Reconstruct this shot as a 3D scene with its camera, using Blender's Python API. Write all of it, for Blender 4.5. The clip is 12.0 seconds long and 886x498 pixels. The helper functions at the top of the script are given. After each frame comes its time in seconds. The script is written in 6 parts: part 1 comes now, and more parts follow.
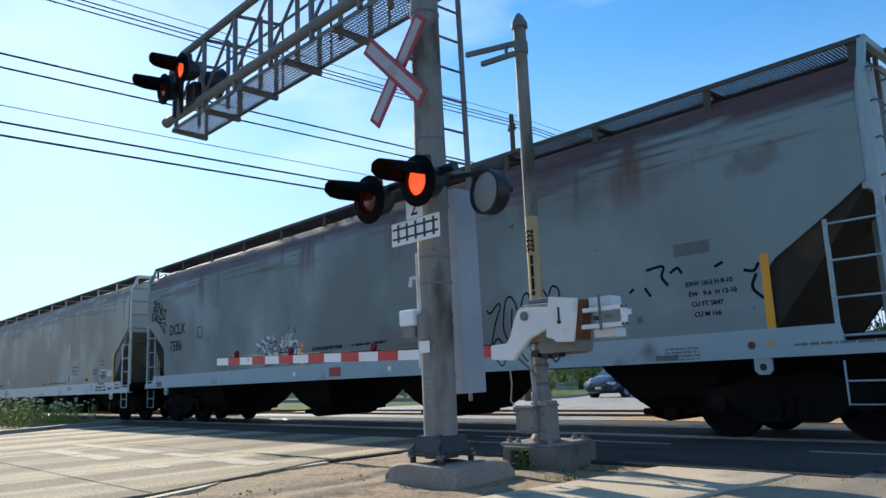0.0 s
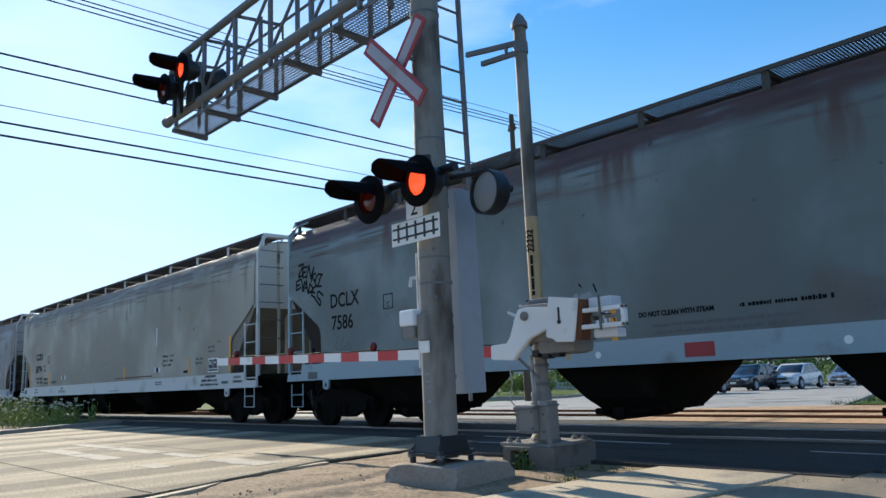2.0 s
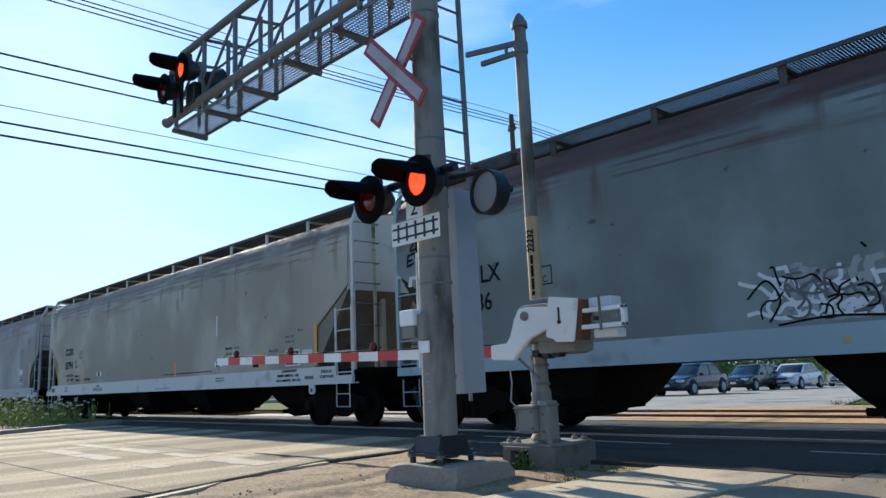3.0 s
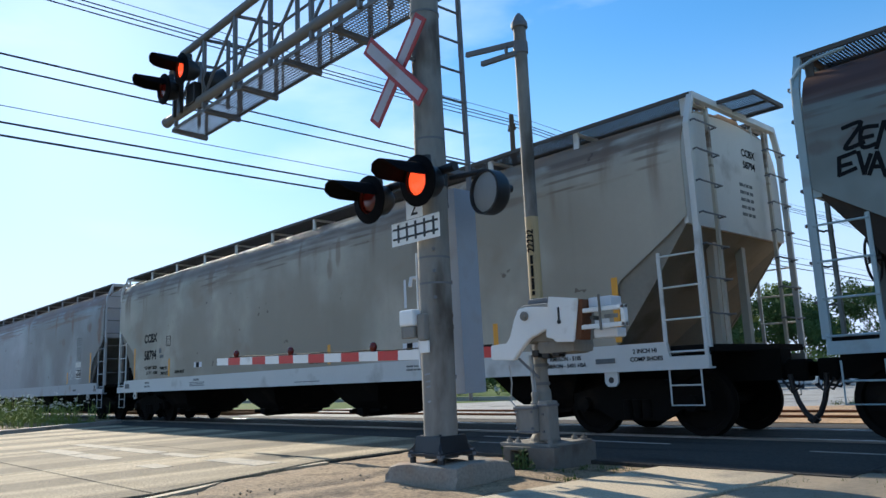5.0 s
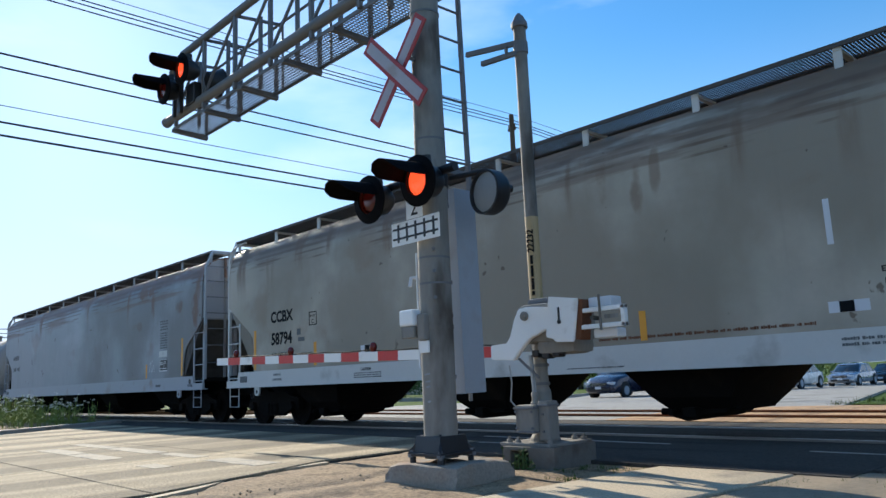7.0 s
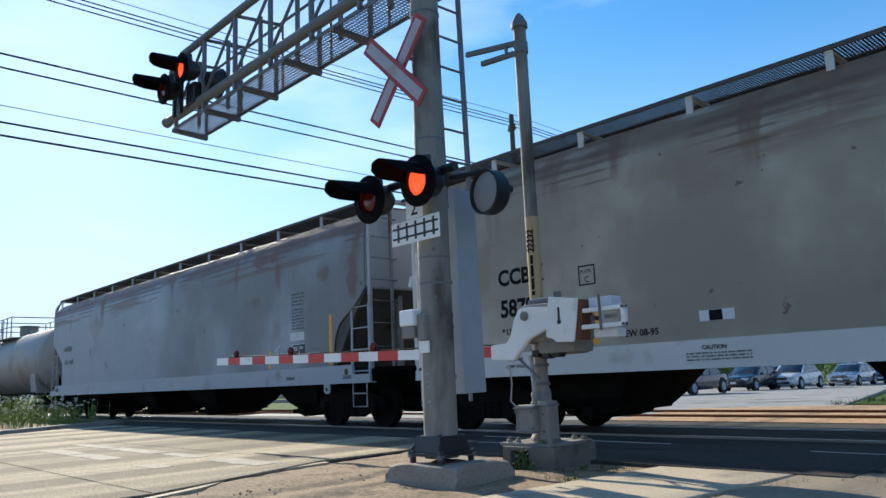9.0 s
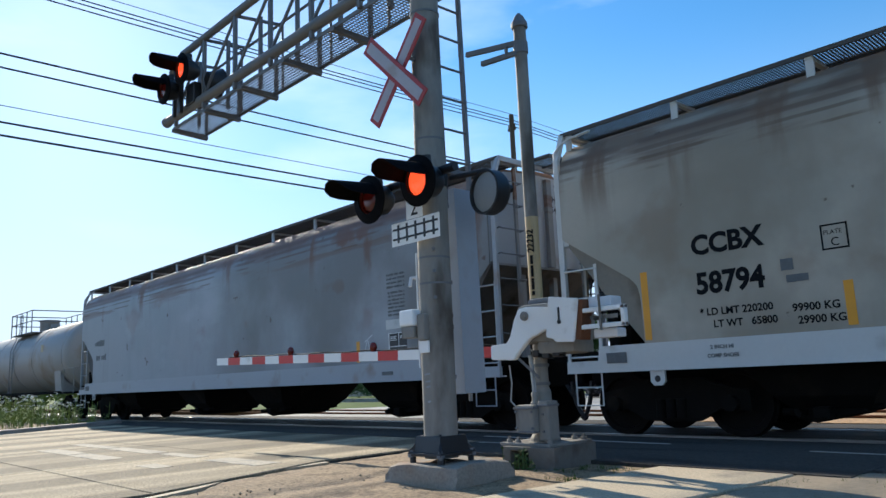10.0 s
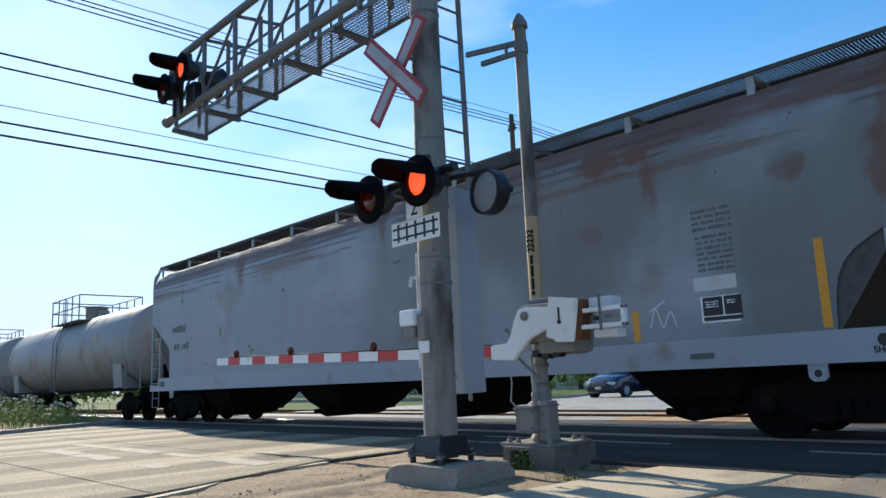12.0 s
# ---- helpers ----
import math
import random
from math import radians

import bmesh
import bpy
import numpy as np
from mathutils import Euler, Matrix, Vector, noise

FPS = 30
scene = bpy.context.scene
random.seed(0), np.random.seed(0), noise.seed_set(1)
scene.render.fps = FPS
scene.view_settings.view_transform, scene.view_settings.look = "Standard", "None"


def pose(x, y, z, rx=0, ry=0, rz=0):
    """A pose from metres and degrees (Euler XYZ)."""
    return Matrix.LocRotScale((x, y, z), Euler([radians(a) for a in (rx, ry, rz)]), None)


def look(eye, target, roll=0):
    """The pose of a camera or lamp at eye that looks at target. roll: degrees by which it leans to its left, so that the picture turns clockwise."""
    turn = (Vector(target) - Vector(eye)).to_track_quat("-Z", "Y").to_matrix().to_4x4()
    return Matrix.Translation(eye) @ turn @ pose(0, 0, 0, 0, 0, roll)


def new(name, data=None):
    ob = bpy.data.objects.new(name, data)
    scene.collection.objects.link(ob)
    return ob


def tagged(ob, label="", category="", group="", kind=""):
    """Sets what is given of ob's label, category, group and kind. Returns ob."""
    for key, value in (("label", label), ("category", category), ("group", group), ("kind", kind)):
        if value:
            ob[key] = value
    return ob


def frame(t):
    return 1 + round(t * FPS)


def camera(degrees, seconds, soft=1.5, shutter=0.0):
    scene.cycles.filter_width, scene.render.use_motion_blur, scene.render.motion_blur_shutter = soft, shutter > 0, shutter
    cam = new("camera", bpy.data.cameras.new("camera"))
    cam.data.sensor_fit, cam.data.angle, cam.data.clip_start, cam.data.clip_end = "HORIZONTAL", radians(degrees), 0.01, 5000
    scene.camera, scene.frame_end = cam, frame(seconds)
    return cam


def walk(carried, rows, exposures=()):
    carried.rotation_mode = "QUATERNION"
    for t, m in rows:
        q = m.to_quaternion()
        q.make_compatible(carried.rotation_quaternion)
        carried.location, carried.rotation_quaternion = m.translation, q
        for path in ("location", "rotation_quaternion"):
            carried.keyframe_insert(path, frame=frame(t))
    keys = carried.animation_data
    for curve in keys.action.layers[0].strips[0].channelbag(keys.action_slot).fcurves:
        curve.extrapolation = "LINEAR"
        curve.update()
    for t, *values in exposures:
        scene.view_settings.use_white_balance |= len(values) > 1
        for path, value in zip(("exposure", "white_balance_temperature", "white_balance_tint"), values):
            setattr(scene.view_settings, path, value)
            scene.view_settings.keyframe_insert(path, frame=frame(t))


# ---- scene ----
cam = camera(61.44, 12.0)
EYE = (0.0, 0.0, 0.932)
AIM = look(EYE, (EYE[0] - 0.71722, EYE[1] + 0.67537, EYE[2] + 0.17170), roll=-2.43)
walk(cam, [(0.0, AIM), (12.0, AIM)], exposures=[(0.0, 0.68, 5900, 10), (12.0, 0.68, 5900, 10)])

# ---- light ----
SUN_DIR = Vector((-0.862, 0.236, 0.446)).normalized()
world = bpy.data.worlds.new("sky")
scene.world = world
world.use_nodes = True
wn, wl = world.node_tree.nodes, world.node_tree.links
wn.clear()
w_out = wn.new("ShaderNodeOutputWorld")
w_bg = wn.new("ShaderNodeBackground")
w_sky = wn.new("ShaderNodeTexSky")
w_sky.sky_type, w_sky.sun_disc = "NISHITA", False
w_sky.sun_elevation = math.asin(SUN_DIR.z)
w_sky.sun_rotation = math.atan2(SUN_DIR.x, SUN_DIR.y)
w_sky.air_density, w_sky.dust_density, w_sky.ozone_density = 1.15, 0.15, 2.2
w_co = wn.new("ShaderNodeTexCoord")
w_map = wn.new("ShaderNodeMapping")
w_map.inputs["Scale"].default_value = (1.6, 1.6, 5.5)
w_noi = wn.new("ShaderNodeTexNoise")
w_noi.inputs["Scale"].default_value, w_noi.inputs["Detail"].default_value = 1.7, 7
w_ramp = wn.new("ShaderNodeValToRGB")
w_ramp.color_ramp.elements[0].position, w_ramp.color_ramp.elements[1].position = 0.52, 0.80
w_ramp.color_ramp.elements[1].color = (0.5, 0.5, 0.5, 1)
w_mix = wn.new("ShaderNodeMix")
w_mix.data_type = "RGBA"
w_mix.inputs["B"].default_value = (7.5, 8.2, 9.0, 1)
wl.new(w_co.outputs["Generated"], w_map.inputs["Vector"])
wl.new(w_map.outputs["Vector"], w_noi.inputs["Vector"])
wl.new(w_noi.outputs["Fac"], w_ramp.inputs["Fac"])
wl.new(w_ramp.outputs["Color"], w_mix.inputs["Factor"])
# pale haze toward the horizon
w_xyz, w_haze, w_low = wn.new("ShaderNodeSeparateXYZ"), wn.new("ShaderNodeMapRange"), wn.new("ShaderNodeMix")
w_haze.interpolation_type = "SMOOTHSTEP"
w_haze.inputs["From Min"].default_value, w_haze.inputs["From Max"].default_value = 0.0, 0.44
w_haze.inputs["To Min"].default_value, w_haze.inputs["To Max"].default_value = 0.9, 0.0
w_low.data_type = "RGBA"
w_low.inputs["B"].default_value = (4.0, 4.8, 6.3, 1)
wl.new(w_co.outputs["Generated"], w_xyz.inputs[0])
wl.new(w_xyz.outputs["Z"], w_haze.inputs["Value"])
wl.new(w_haze.outputs["Result"], w_low.inputs["Factor"])
wl.new(w_mix.outputs["Result"], w_low.inputs["A"])
w_hue = wn.new("ShaderNodeHueSaturation")
w_hue.inputs["Hue"].default_value, w_hue.inputs["Saturation"].default_value = 0.497, 1.32
wl.new(w_sky.outputs["Color"], w_hue.inputs["Color"])
wl.new(w_hue.outputs["Color"], w_mix.inputs["A"])
wl.new(w_low.outputs["Result"], w_bg.inputs["Color"])
wl.new(w_bg.outputs["Background"], w_out.inputs["Surface"])
w_bg.inputs["Strength"].default_value = 0.106

sun = new("sun", bpy.data.lights.new("sun", "SUN"))
sun.data.energy, sun.data.angle, sun.data.color = 4.6, radians(0.6), (1.0, 0.87, 0.66)
sun.matrix_world = look(SUN_DIR * 60, (0, 0, 0))


# ---- materials ----
def material(name, base, rough=0.6, metal=0.0, scale=6.0, vary=0.25, bump=0.15, fine=60.0, stain=None,
             stain_amount=0.5, stain_scale=1.5, stretch=(1, 1, 1), emit=None, power=0.0, coords="Object"):
    """Grain at two scales, and stains of a second colour."""
    m = bpy.data.materials.new(name)
    m.use_nodes = True
    n, l = m.node_tree.nodes, m.node_tree.links
    b = n["Principled BSDF"]
    b.inputs["Roughness"].default_value, b.inputs["Metallic"].default_value = rough, metal
    co, mp = n.new("ShaderNodeTexCoord"), n.new("ShaderNodeMapping")
    mp.inputs["Scale"].default_value = stretch
    l.new(co.outputs[coords], mp.inputs["Vector"])

    def noise_at(s, detail=5):
        t = n.new("ShaderNodeTexNoise")
        t.inputs["Scale"].default_value, t.inputs["Detail"].default_value = s, detail
        l.new(mp.outputs["Vector"], t.inputs["Vector"])
        return t

    big, small = noise_at(scale), noise_at(fine, 3)
    dark = [c * (1 - vary) for c in base]
    light = [min(1, c * (1 + vary * 0.8)) for c in base]
    mix = n.new("ShaderNodeMix")
    mix.data_type = "RGBA"
    mix.inputs["A"].default_value, mix.inputs["B"].default_value = (*dark, 1), (*light, 1)
    add = n.new("ShaderNodeMath")
    add.operation = "MULTIPLY_ADD"
    add.inputs[1].default_value, add.inputs[2].default_value = 0.35, 0.0
    l.new(small.outputs["Fac"], add.inputs[0])
    add2 = n.new("ShaderNodeMath")
    add2.operation = "MULTIPLY_ADD"
    add2.inputs[1].default_value = 0.65
    l.new(big.outputs["Fac"], add2.inputs[0])
    l.new(add.outputs[0], add2.inputs[2])
    l.new(add2.outputs[0], mix.inputs["Factor"])
    colour = mix.outputs["Result"]
    if stain:
        s = noise_at(stain_scale, 8)
        r = n.new("ShaderNodeValToRGB")
        r.color_ramp.elements[0].position = 0.72 - 0.35 * stain_amount
        r.color_ramp.elements[1].position = 0.86 - 0.3 * stain_amount
        l.new(s.outputs["Fac"], r.inputs["Fac"])
        m2 = n.new("ShaderNodeMix")
        m2.data_type = "RGBA"
        m2.inputs["B"].default_value = (*stain, 1)
        l.new(r.outputs["Color"], m2.inputs["Factor"])
        l.new(colour, m2.inputs["A"])
        colour = m2.outputs["Result"]
    l.new(colour, b.inputs["Base Color"])
    if bump:
        bp = n.new("ShaderNodeBump")
        bp.inputs["Strength"].default_value, bp.inputs["Distance"].default_value = bump, 0.01
        l.new(small.outputs["Fac"], bp.inputs["Height"])
        l.new(bp.outputs["Normal"], b.inputs["Normal"])
    rr = n.new("ShaderNodeMapRange")
    rr.inputs["To Min"].default_value, rr.inputs["To Max"].default_value = max(0.03, rough - 0.12), min(1, rough + 0.12)
    l.new(big.outputs["Fac"], rr.inputs["Value"])
    l.new(rr.outputs["Result"], b.inputs["Roughness"])
    if emit:
        b.inputs["Emission Color"].default_value, b.inputs["Emission Strength"].default_value = (*emit, 1), power
    return m


def hopper_paint(name, base, rust, rust_low, seed, dimmed, eave_rust, patches=()):
    """Weathered car paint: vertical dirt runs, a rusty eave line, blotches of rust, faded patches, and one stretch
    dimmed brown where lens glare is weaker.
    """
    m = material(name, base, 0.55, 0.0, 0.9, 0.16, 0.05, 14.0)
    n, l = m.node_tree.nodes, m.node_tree.links
    b = n["Principled BSDF"]
    src = b.inputs["Base Color"].links[0].from_socket
    co = n.new("ShaderNodeTexCoord")

    def field(stretch, s, detail=6):
        mp, t = n.new("ShaderNodeMapping"), n.new("ShaderNodeTexNoise")
        mp.inputs["Scale"].default_value, mp.inputs["Location"].default_value = stretch, (seed * 3.7, seed, seed * 1.3)
        t.inputs["Scale"].default_value, t.inputs["Detail"].default_value = s, detail
        l.new(co.outputs["Object"], mp.inputs["Vector"])
        l.new(mp.outputs["Vector"], t.inputs["Vector"])
        return t.outputs["Fac"]

    def step(v, lo, hi, top=1.0):
        r = n.new("ShaderNodeMapRange")
        r.interpolation_type = "SMOOTHSTEP"
        r.inputs["From Min"].default_value, r.inputs["From Max"].default_value = lo, hi
        r.inputs["To Max"].default_value = top
        l.new(v, r.inputs["Value"])
        return r.outputs["Result"]

    def times(a, c):
        q = n.new("ShaderNodeMath")
        q.operation = "MULTIPLY"
        l.new(a, q.inputs[0]), l.new(c, q.inputs[1])
        return q.outputs[0]

    def over(col, fac, paint):
        q = n.new("ShaderNodeMix")
        q.data_type = "RGBA"
        q.inputs["B"].default_value = (*paint, 1)
        l.new(col, q.inputs["A"]), l.new(fac, q.inputs["Factor"])
        return q.outputs["Result"]

    xyz = n.new("ShaderNodeSeparateXYZ")
    l.new(co.outputs["Object"], xyz.inputs[0])
    z = xyz.outputs["Z"]
    runs = step(field((1.1, 1, 0.22), 1.2), 0.48, 0.74, 0.38)
    streak = step(field((5.0, 1, 0.12), 1.0), 0.60, 0.72, 0.22)
    src = over(src, streak, [c * 0.6 + 0.02 for c in base])
    mottle = step(field((0.5, 1, 0.55), 1.0, 3), 0.46, 0.62, 0.45)
    src = over(src, mottle, [base[0] * 0.80, base[1] * 0.86, base[2] * 0.84])
    src = over(src, runs, [c * 0.62 + 0.02 for c in base])
    faded = step(field((0.35, 1, 0.8), 1.0), 0.55, 0.70, 0.5)
    src = over(src, faded, [min(1, c * 1.25 + 0.02) for c in base])
    x = xyz.outputs["X"]
    lo, hi = dimmed
    # Brown darkening along x, standing in for weaker lens glare over that stretch.
    dimming = times(step(x, lo, lo + 4.0), step(x, hi, hi - 4.0))
    dimming = times(dimming, step(field((0.45, 1, 0.35), 1.0, 7), 0.28, 0.58, 0.76))
    src = over(src, dimming, [base[0] * 0.44, base[1] * 0.40, base[2] * 0.35])
    eave = times(step(z, 3.92, 4.16), step(field((0.45, 1, 2.2), 1.1, 8), 0.52 - 0.2 * eave_rust, 0.62 - 0.16 * eave_rust, 0.95 * eave_rust))
    low = times(step(z, 3.45, 3.75), step(field((0.25, 1, 3.2), 1.2, 8), 0.52, 0.62, 0.6))
    src = over(src, low, [c * 0.9 + 0.02 for c in rust])
    src = over(src, eave, rust)
    for zc, half, lo in ((4.04, 0.045, 0.40), (3.90, 0.03, 0.44), (4.19, 0.06, 0.40), (3.74, 0.025, 0.50)):
        d = n.new("ShaderNodeMath")
        d.operation = "SUBTRACT"
        wob = n.new("ShaderNodeMath")
        wob.operation = "MULTIPLY_ADD"
        l.new(field((0.22, 1, 0.2), 1.0, 4), wob.inputs[0])
        wob.inputs[1].default_value, wob.inputs[2].default_value = 0.12, zc - 0.06
        l.new(z, d.inputs[0]), l.new(wob.outputs[0], d.inputs[1])
        ab = n.new("ShaderNodeMath")
        ab.operation = "ABSOLUTE"
        l.new(d.outputs[0], ab.inputs[0])
        line = n.new("ShaderNodeMapRange")
        line.inputs["From Min"].default_value, line.inputs["From Max"].default_value = half * 0.5, half
        line.inputs["To Min"].default_value, line.inputs["To Max"].default_value = 0.6, 0.0
        l.new(ab.outputs[0], line.inputs["Value"])
        src = over(src, times(line.outputs["Result"], step(field((0.5, 1, 0.6), 1.3, 8), lo, lo + 0.12)), [c * 0.7 for c in rust])
    drips = times(step(z, 2.9, 4.1, 0.9), step(field((1.9, 1, 0.30), 0.8, 8), 0.56, 0.68))
    src = over(src, drips, rust)
    blot = step(field((0.7, 1, 0.8), 0.7, 9), 0.60, 0.68, rust_low)
    src = over(src, blot, [c * 1.3 for c in rust])
    ragged = field((1.6, 1, 1.0), 1.3, 8)
    for px, pz, rx, rz, amount in patches:
        total = ragged
        for v, c, r in ((x, px, rx), (z, pz, rz)):
            d = n.new("ShaderNodeMath")
            d.operation = "MULTIPLY_ADD"
            d.inputs[1].default_value, d.inputs[2].default_value = 1 / r, -c / r
            l.new(v, d.inputs[0])
            both = n.new("ShaderNodeMath")
            both.operation = "MULTIPLY"
            l.new(d.outputs[0], both.inputs[0]), l.new(d.outputs[0], both.inputs[1])
            take = n.new("ShaderNodeMath")
            take.operation = "MULTIPLY_ADD"
            take.inputs[1].default_value = -0.22
            l.new(both.outputs[0], take.inputs[0]), l.new(total, take.inputs[2])
            total = take.outputs[0]
        src = over(src, step(total, 0.30, 0.50, amount), rust)
    specks = step(field((1.4, 1, 1.4), 2.2, 4), 0.70, 0.73, 0.7)
    src = over(src, specks, [c * 0.5 for c in rust])
    l.new(src, b.inputs["Base Color"])
    return m


def concrete_road(name, base):
    """Worn road concrete, with darker wheel tracks that run along the road and old patches."""
    m = material(name, base, 0.92, 0, 3.5, 0.5, 1.0, 13.0, stain=[c * 0.5 for c in base], stain_amount=0.34, stain_scale=3.0)
    n, l = m.node_tree.nodes, m.node_tree.links
    b = n["Principled BSDF"]
    src = b.inputs["Base Color"].links[0].from_socket
    co = n.new("ShaderNodeTexCoord")
    for stretch, scale, lo, hi, amount, dark in (((1.0, 0.045, 1), 1.15, 0.44, 0.60, 0.75, 0.36), ((3.0, 0.10, 1), 1.0, 0.5, 0.66, 0.4, 0.55)):
        mp, t, r, q = (n.new("ShaderNode" + k) for k in ("Mapping", "TexNoise", "MapRange", "Mix"))
        mp.inputs["Scale"].default_value = stretch
        t.inputs["Scale"].default_value = scale
        l.new(co.outputs["Object"], mp.inputs["Vector"]), l.new(mp.outputs["Vector"], t.inputs["Vector"])
        r.inputs["From Min"].default_value, r.inputs["From Max"].default_value, r.inputs["To Max"].default_value = lo, hi, amount
        l.new(t.outputs["Fac"], r.inputs["Value"])
        q.data_type = "RGBA"
        q.inputs["B"].default_value = (*[c * dark for c in base], 1)
        l.new(src, q.inputs["A"]), l.new(r.outputs["Result"], q.inputs["Factor"])
        src = q.outputs["Result"]
    wave, mp, r, q = (n.new("ShaderNode" + k) for k in ("TexWave", "Mapping", "MapRange", "Mix"))
    mp.inputs["Scale"].default_value = (1, 0.12, 1)
    wave.bands_direction = "X"
    for key, value in (("Scale", 0.155), ("Distortion", 1.0), ("Detail", 3.0), ("Detail Scale", 2.2)):
        wave.inputs[key].default_value = value
    l.new(co.outputs["Object"], mp.inputs["Vector"]), l.new(mp.outputs["Vector"], wave.inputs["Vector"])
    r.inputs["From Min"].default_value, r.inputs["From Max"].default_value, r.inputs["To Max"].default_value = 0.42, 0.78, 0.92
    l.new(wave.outputs["Fac"], r.inputs["Value"])
    q.data_type = "RGBA"
    q.inputs["B"].default_value = (*[c * 0.30 for c in base], 1)
    l.new(src, q.inputs["A"]), l.new(r.outputs["Result"], q.inputs["Factor"])
    l.new(q.outputs["Result"], b.inputs["Base Color"])
    return m


def grit(m, scale, lo, hi, amount, gloss=0.2):
    """Adds a coarse sandy speckle over a surface's colour and dulls its shine."""
    n, l = m.node_tree.nodes, m.node_tree.links
    b = n["Principled BSDF"]
    b.inputs["Specular IOR Level"].default_value = gloss
    src = b.inputs["Base Color"].links[0].from_socket
    co, t, r, q = (n.new("ShaderNode" + k) for k in ("TexCoord", "TexNoise", "MapRange", "Mix"))
    t.inputs["Scale"].default_value, t.inputs["Detail"].default_value, t.inputs["Roughness"].default_value = scale, 4, 0.75
    l.new(co.outputs["Object"], t.inputs["Vector"])
    r.inputs["From Min"].default_value, r.inputs["From Max"].default_value = 0.36, 0.64
    r.inputs["To Min"].default_value, r.inputs["To Max"].default_value = lo, hi
    l.new(t.outputs["Fac"], r.inputs["Value"])
    q.data_type, q.blend_type = "RGBA", "MULTIPLY"
    q.inputs["Factor"].default_value = amount
    l.new(src, q.inputs["A"]), l.new(r.outputs["Result"], q.inputs["B"])
    l.new(q.outputs["Result"], b.inputs["Base Color"])


def glass_mat(name, tint, rough=0.04):
    m = bpy.data.materials.new(name)
    m.use_nodes = True
    b = m.node_tree.nodes["Principled BSDF"]
    b.inputs["Base Color"].default_value = (*tint, 1)
    b.inputs["Roughness"].default_value, b.inputs["Specular IOR Level"].default_value = rough, 0.9
    return m


ASPHALT = material("asphalt", (0.072, 0.067, 0.060), 0.95, 0, 1.4, 0.45, 0.8, 30, stain=(0.035, 0.033, 0.031), stain_amount=0.55, stain_scale=1.2, stretch=(0.3, 1.6, 1))
ASPHALT_FAR = material("worn_asphalt", (0.36, 0.345, 0.31), 0.75, 0, 0.25, 0.22, 0.4, 30, stain=(0.12, 0.115, 0.11), stain_amount=0.5, stain_scale=0.6)
CONCRETE_ROAD = concrete_road("road_concrete", (0.54, 0.44, 0.29))
CONCRETE = material("concrete", (0.34, 0.32, 0.29), 0.85, 0, 3, 0.22, 0.5, 40, stain=(0.19, 0.17, 0.14), stain_amount=0.5, stain_scale=2.5)
# Gate footing: its shadow side is darkened in the concrete's colour.
DARK_CONCRETE = material("shaded_concrete", (0.16, 0.145, 0.125), 0.9, 0, 4, 0.3, 0.6, 30, stain=(0.10, 0.085, 0.07), stain_amount=0.5, stain_scale=3)
WALK_CONCRETE = material("pavement_concrete", (0.56, 0.465, 0.33), 0.85, 0, 2, 0.18, 0.4, 50, stain=(0.27, 0.24, 0.2), stain_amount=0.45, stain_scale=1.6)
DIRT = material("dirt", (0.37, 0.27, 0.17), 0.95, 0, 5.0, 0.5, 1.0, 45, stain=(0.17, 0.12, 0.08), stain_amount=0.5, stain_scale=2.6)
GRAVEL = material("gravel", (0.29, 0.235, 0.165), 0.95, 0, 14, 0.55, 1.0, 40)
RUSTY_BALLAST = material("rusty_ballast", (0.52, 0.34, 0.19), 0.95, 0, 1.2, 0.3, 1.0, 26, stain=(0.34, 0.19, 0.10), stain_amount=0.5)
GRASS = material("grass", (0.075, 0.12, 0.025), 0.9, 0, 1.5, 0.45, 0.8, 30, stain=(0.14, 0.13, 0.05), stain_amount=0.4)
LEAF = material("leaf", (0.055, 0.10, 0.022), 0.9, 0, 2, 0.5, 0.1, 20)
LEAF_LIGHT = material("light_leaf", (0.20, 0.25, 0.055), 0.95, 0, 2, 0.4, 0.1, 20)
PETAL = material("petal", (0.75, 0.74, 0.68), 0.8, 0, 8, 0.1, 0)
BARK = material("bark", (0.10, 0.075, 0.05), 0.95, 0, 8, 0.4, 0.8, 40)
GALV = material("galvanised_steel", (0.25, 0.235, 0.21), 0.75, 0.1, 4, 0.45, 0.15, 26, stain=(0.085, 0.07, 0.055), stain_amount=0.55, stain_scale=3.5, stretch=(1, 1, 0.3))
GALV_DARK = material("dull_steel", (0.16, 0.165, 0.175), 0.65, 0.2, 4, 0.25, 0.1, 40)
HOOD_BLACK = material("matt_black_paint", (0.005, 0.005, 0.006), 0.75, 0, 6, 0.3, 0.1, 50)
WALK_STEEL = material("dark_walkway_steel", (0.085, 0.078, 0.072), 0.8, 0.1, 4, 0.3, 0.1, 40)
BLACK = material("black_paint", (0.014, 0.014, 0.016), 0.45, 0, 6, 0.3, 0.1, 50)
# Near black: the shade under the cars is put into underframe and wheel colours.
UNDER = material("shaded_underframe", (0.010, 0.009, 0.008), 0.9, 0, 5, 0.4, 0.5, 40, stain=(0.022, 0.017, 0.013), stain_amount=0.35)
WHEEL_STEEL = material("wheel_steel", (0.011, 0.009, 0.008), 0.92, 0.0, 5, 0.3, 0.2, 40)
RAIL_STEEL = material("rail_steel", (0.30, 0.28, 0.26), 0.35, 0.9, 6, 0.2, 0.1, 60)
RUST = material("rust", (0.16, 0.065, 0.03), 0.9, 0.1, 5, 0.4, 0.5, 40)
WHITE = material("white_enamel", (0.84, 0.84, 0.82), 0.45, 0, 5, 0.06, 0.05, 30, stain=(0.50, 0.47, 0.42), stain_amount=0.32, stain_scale=3)
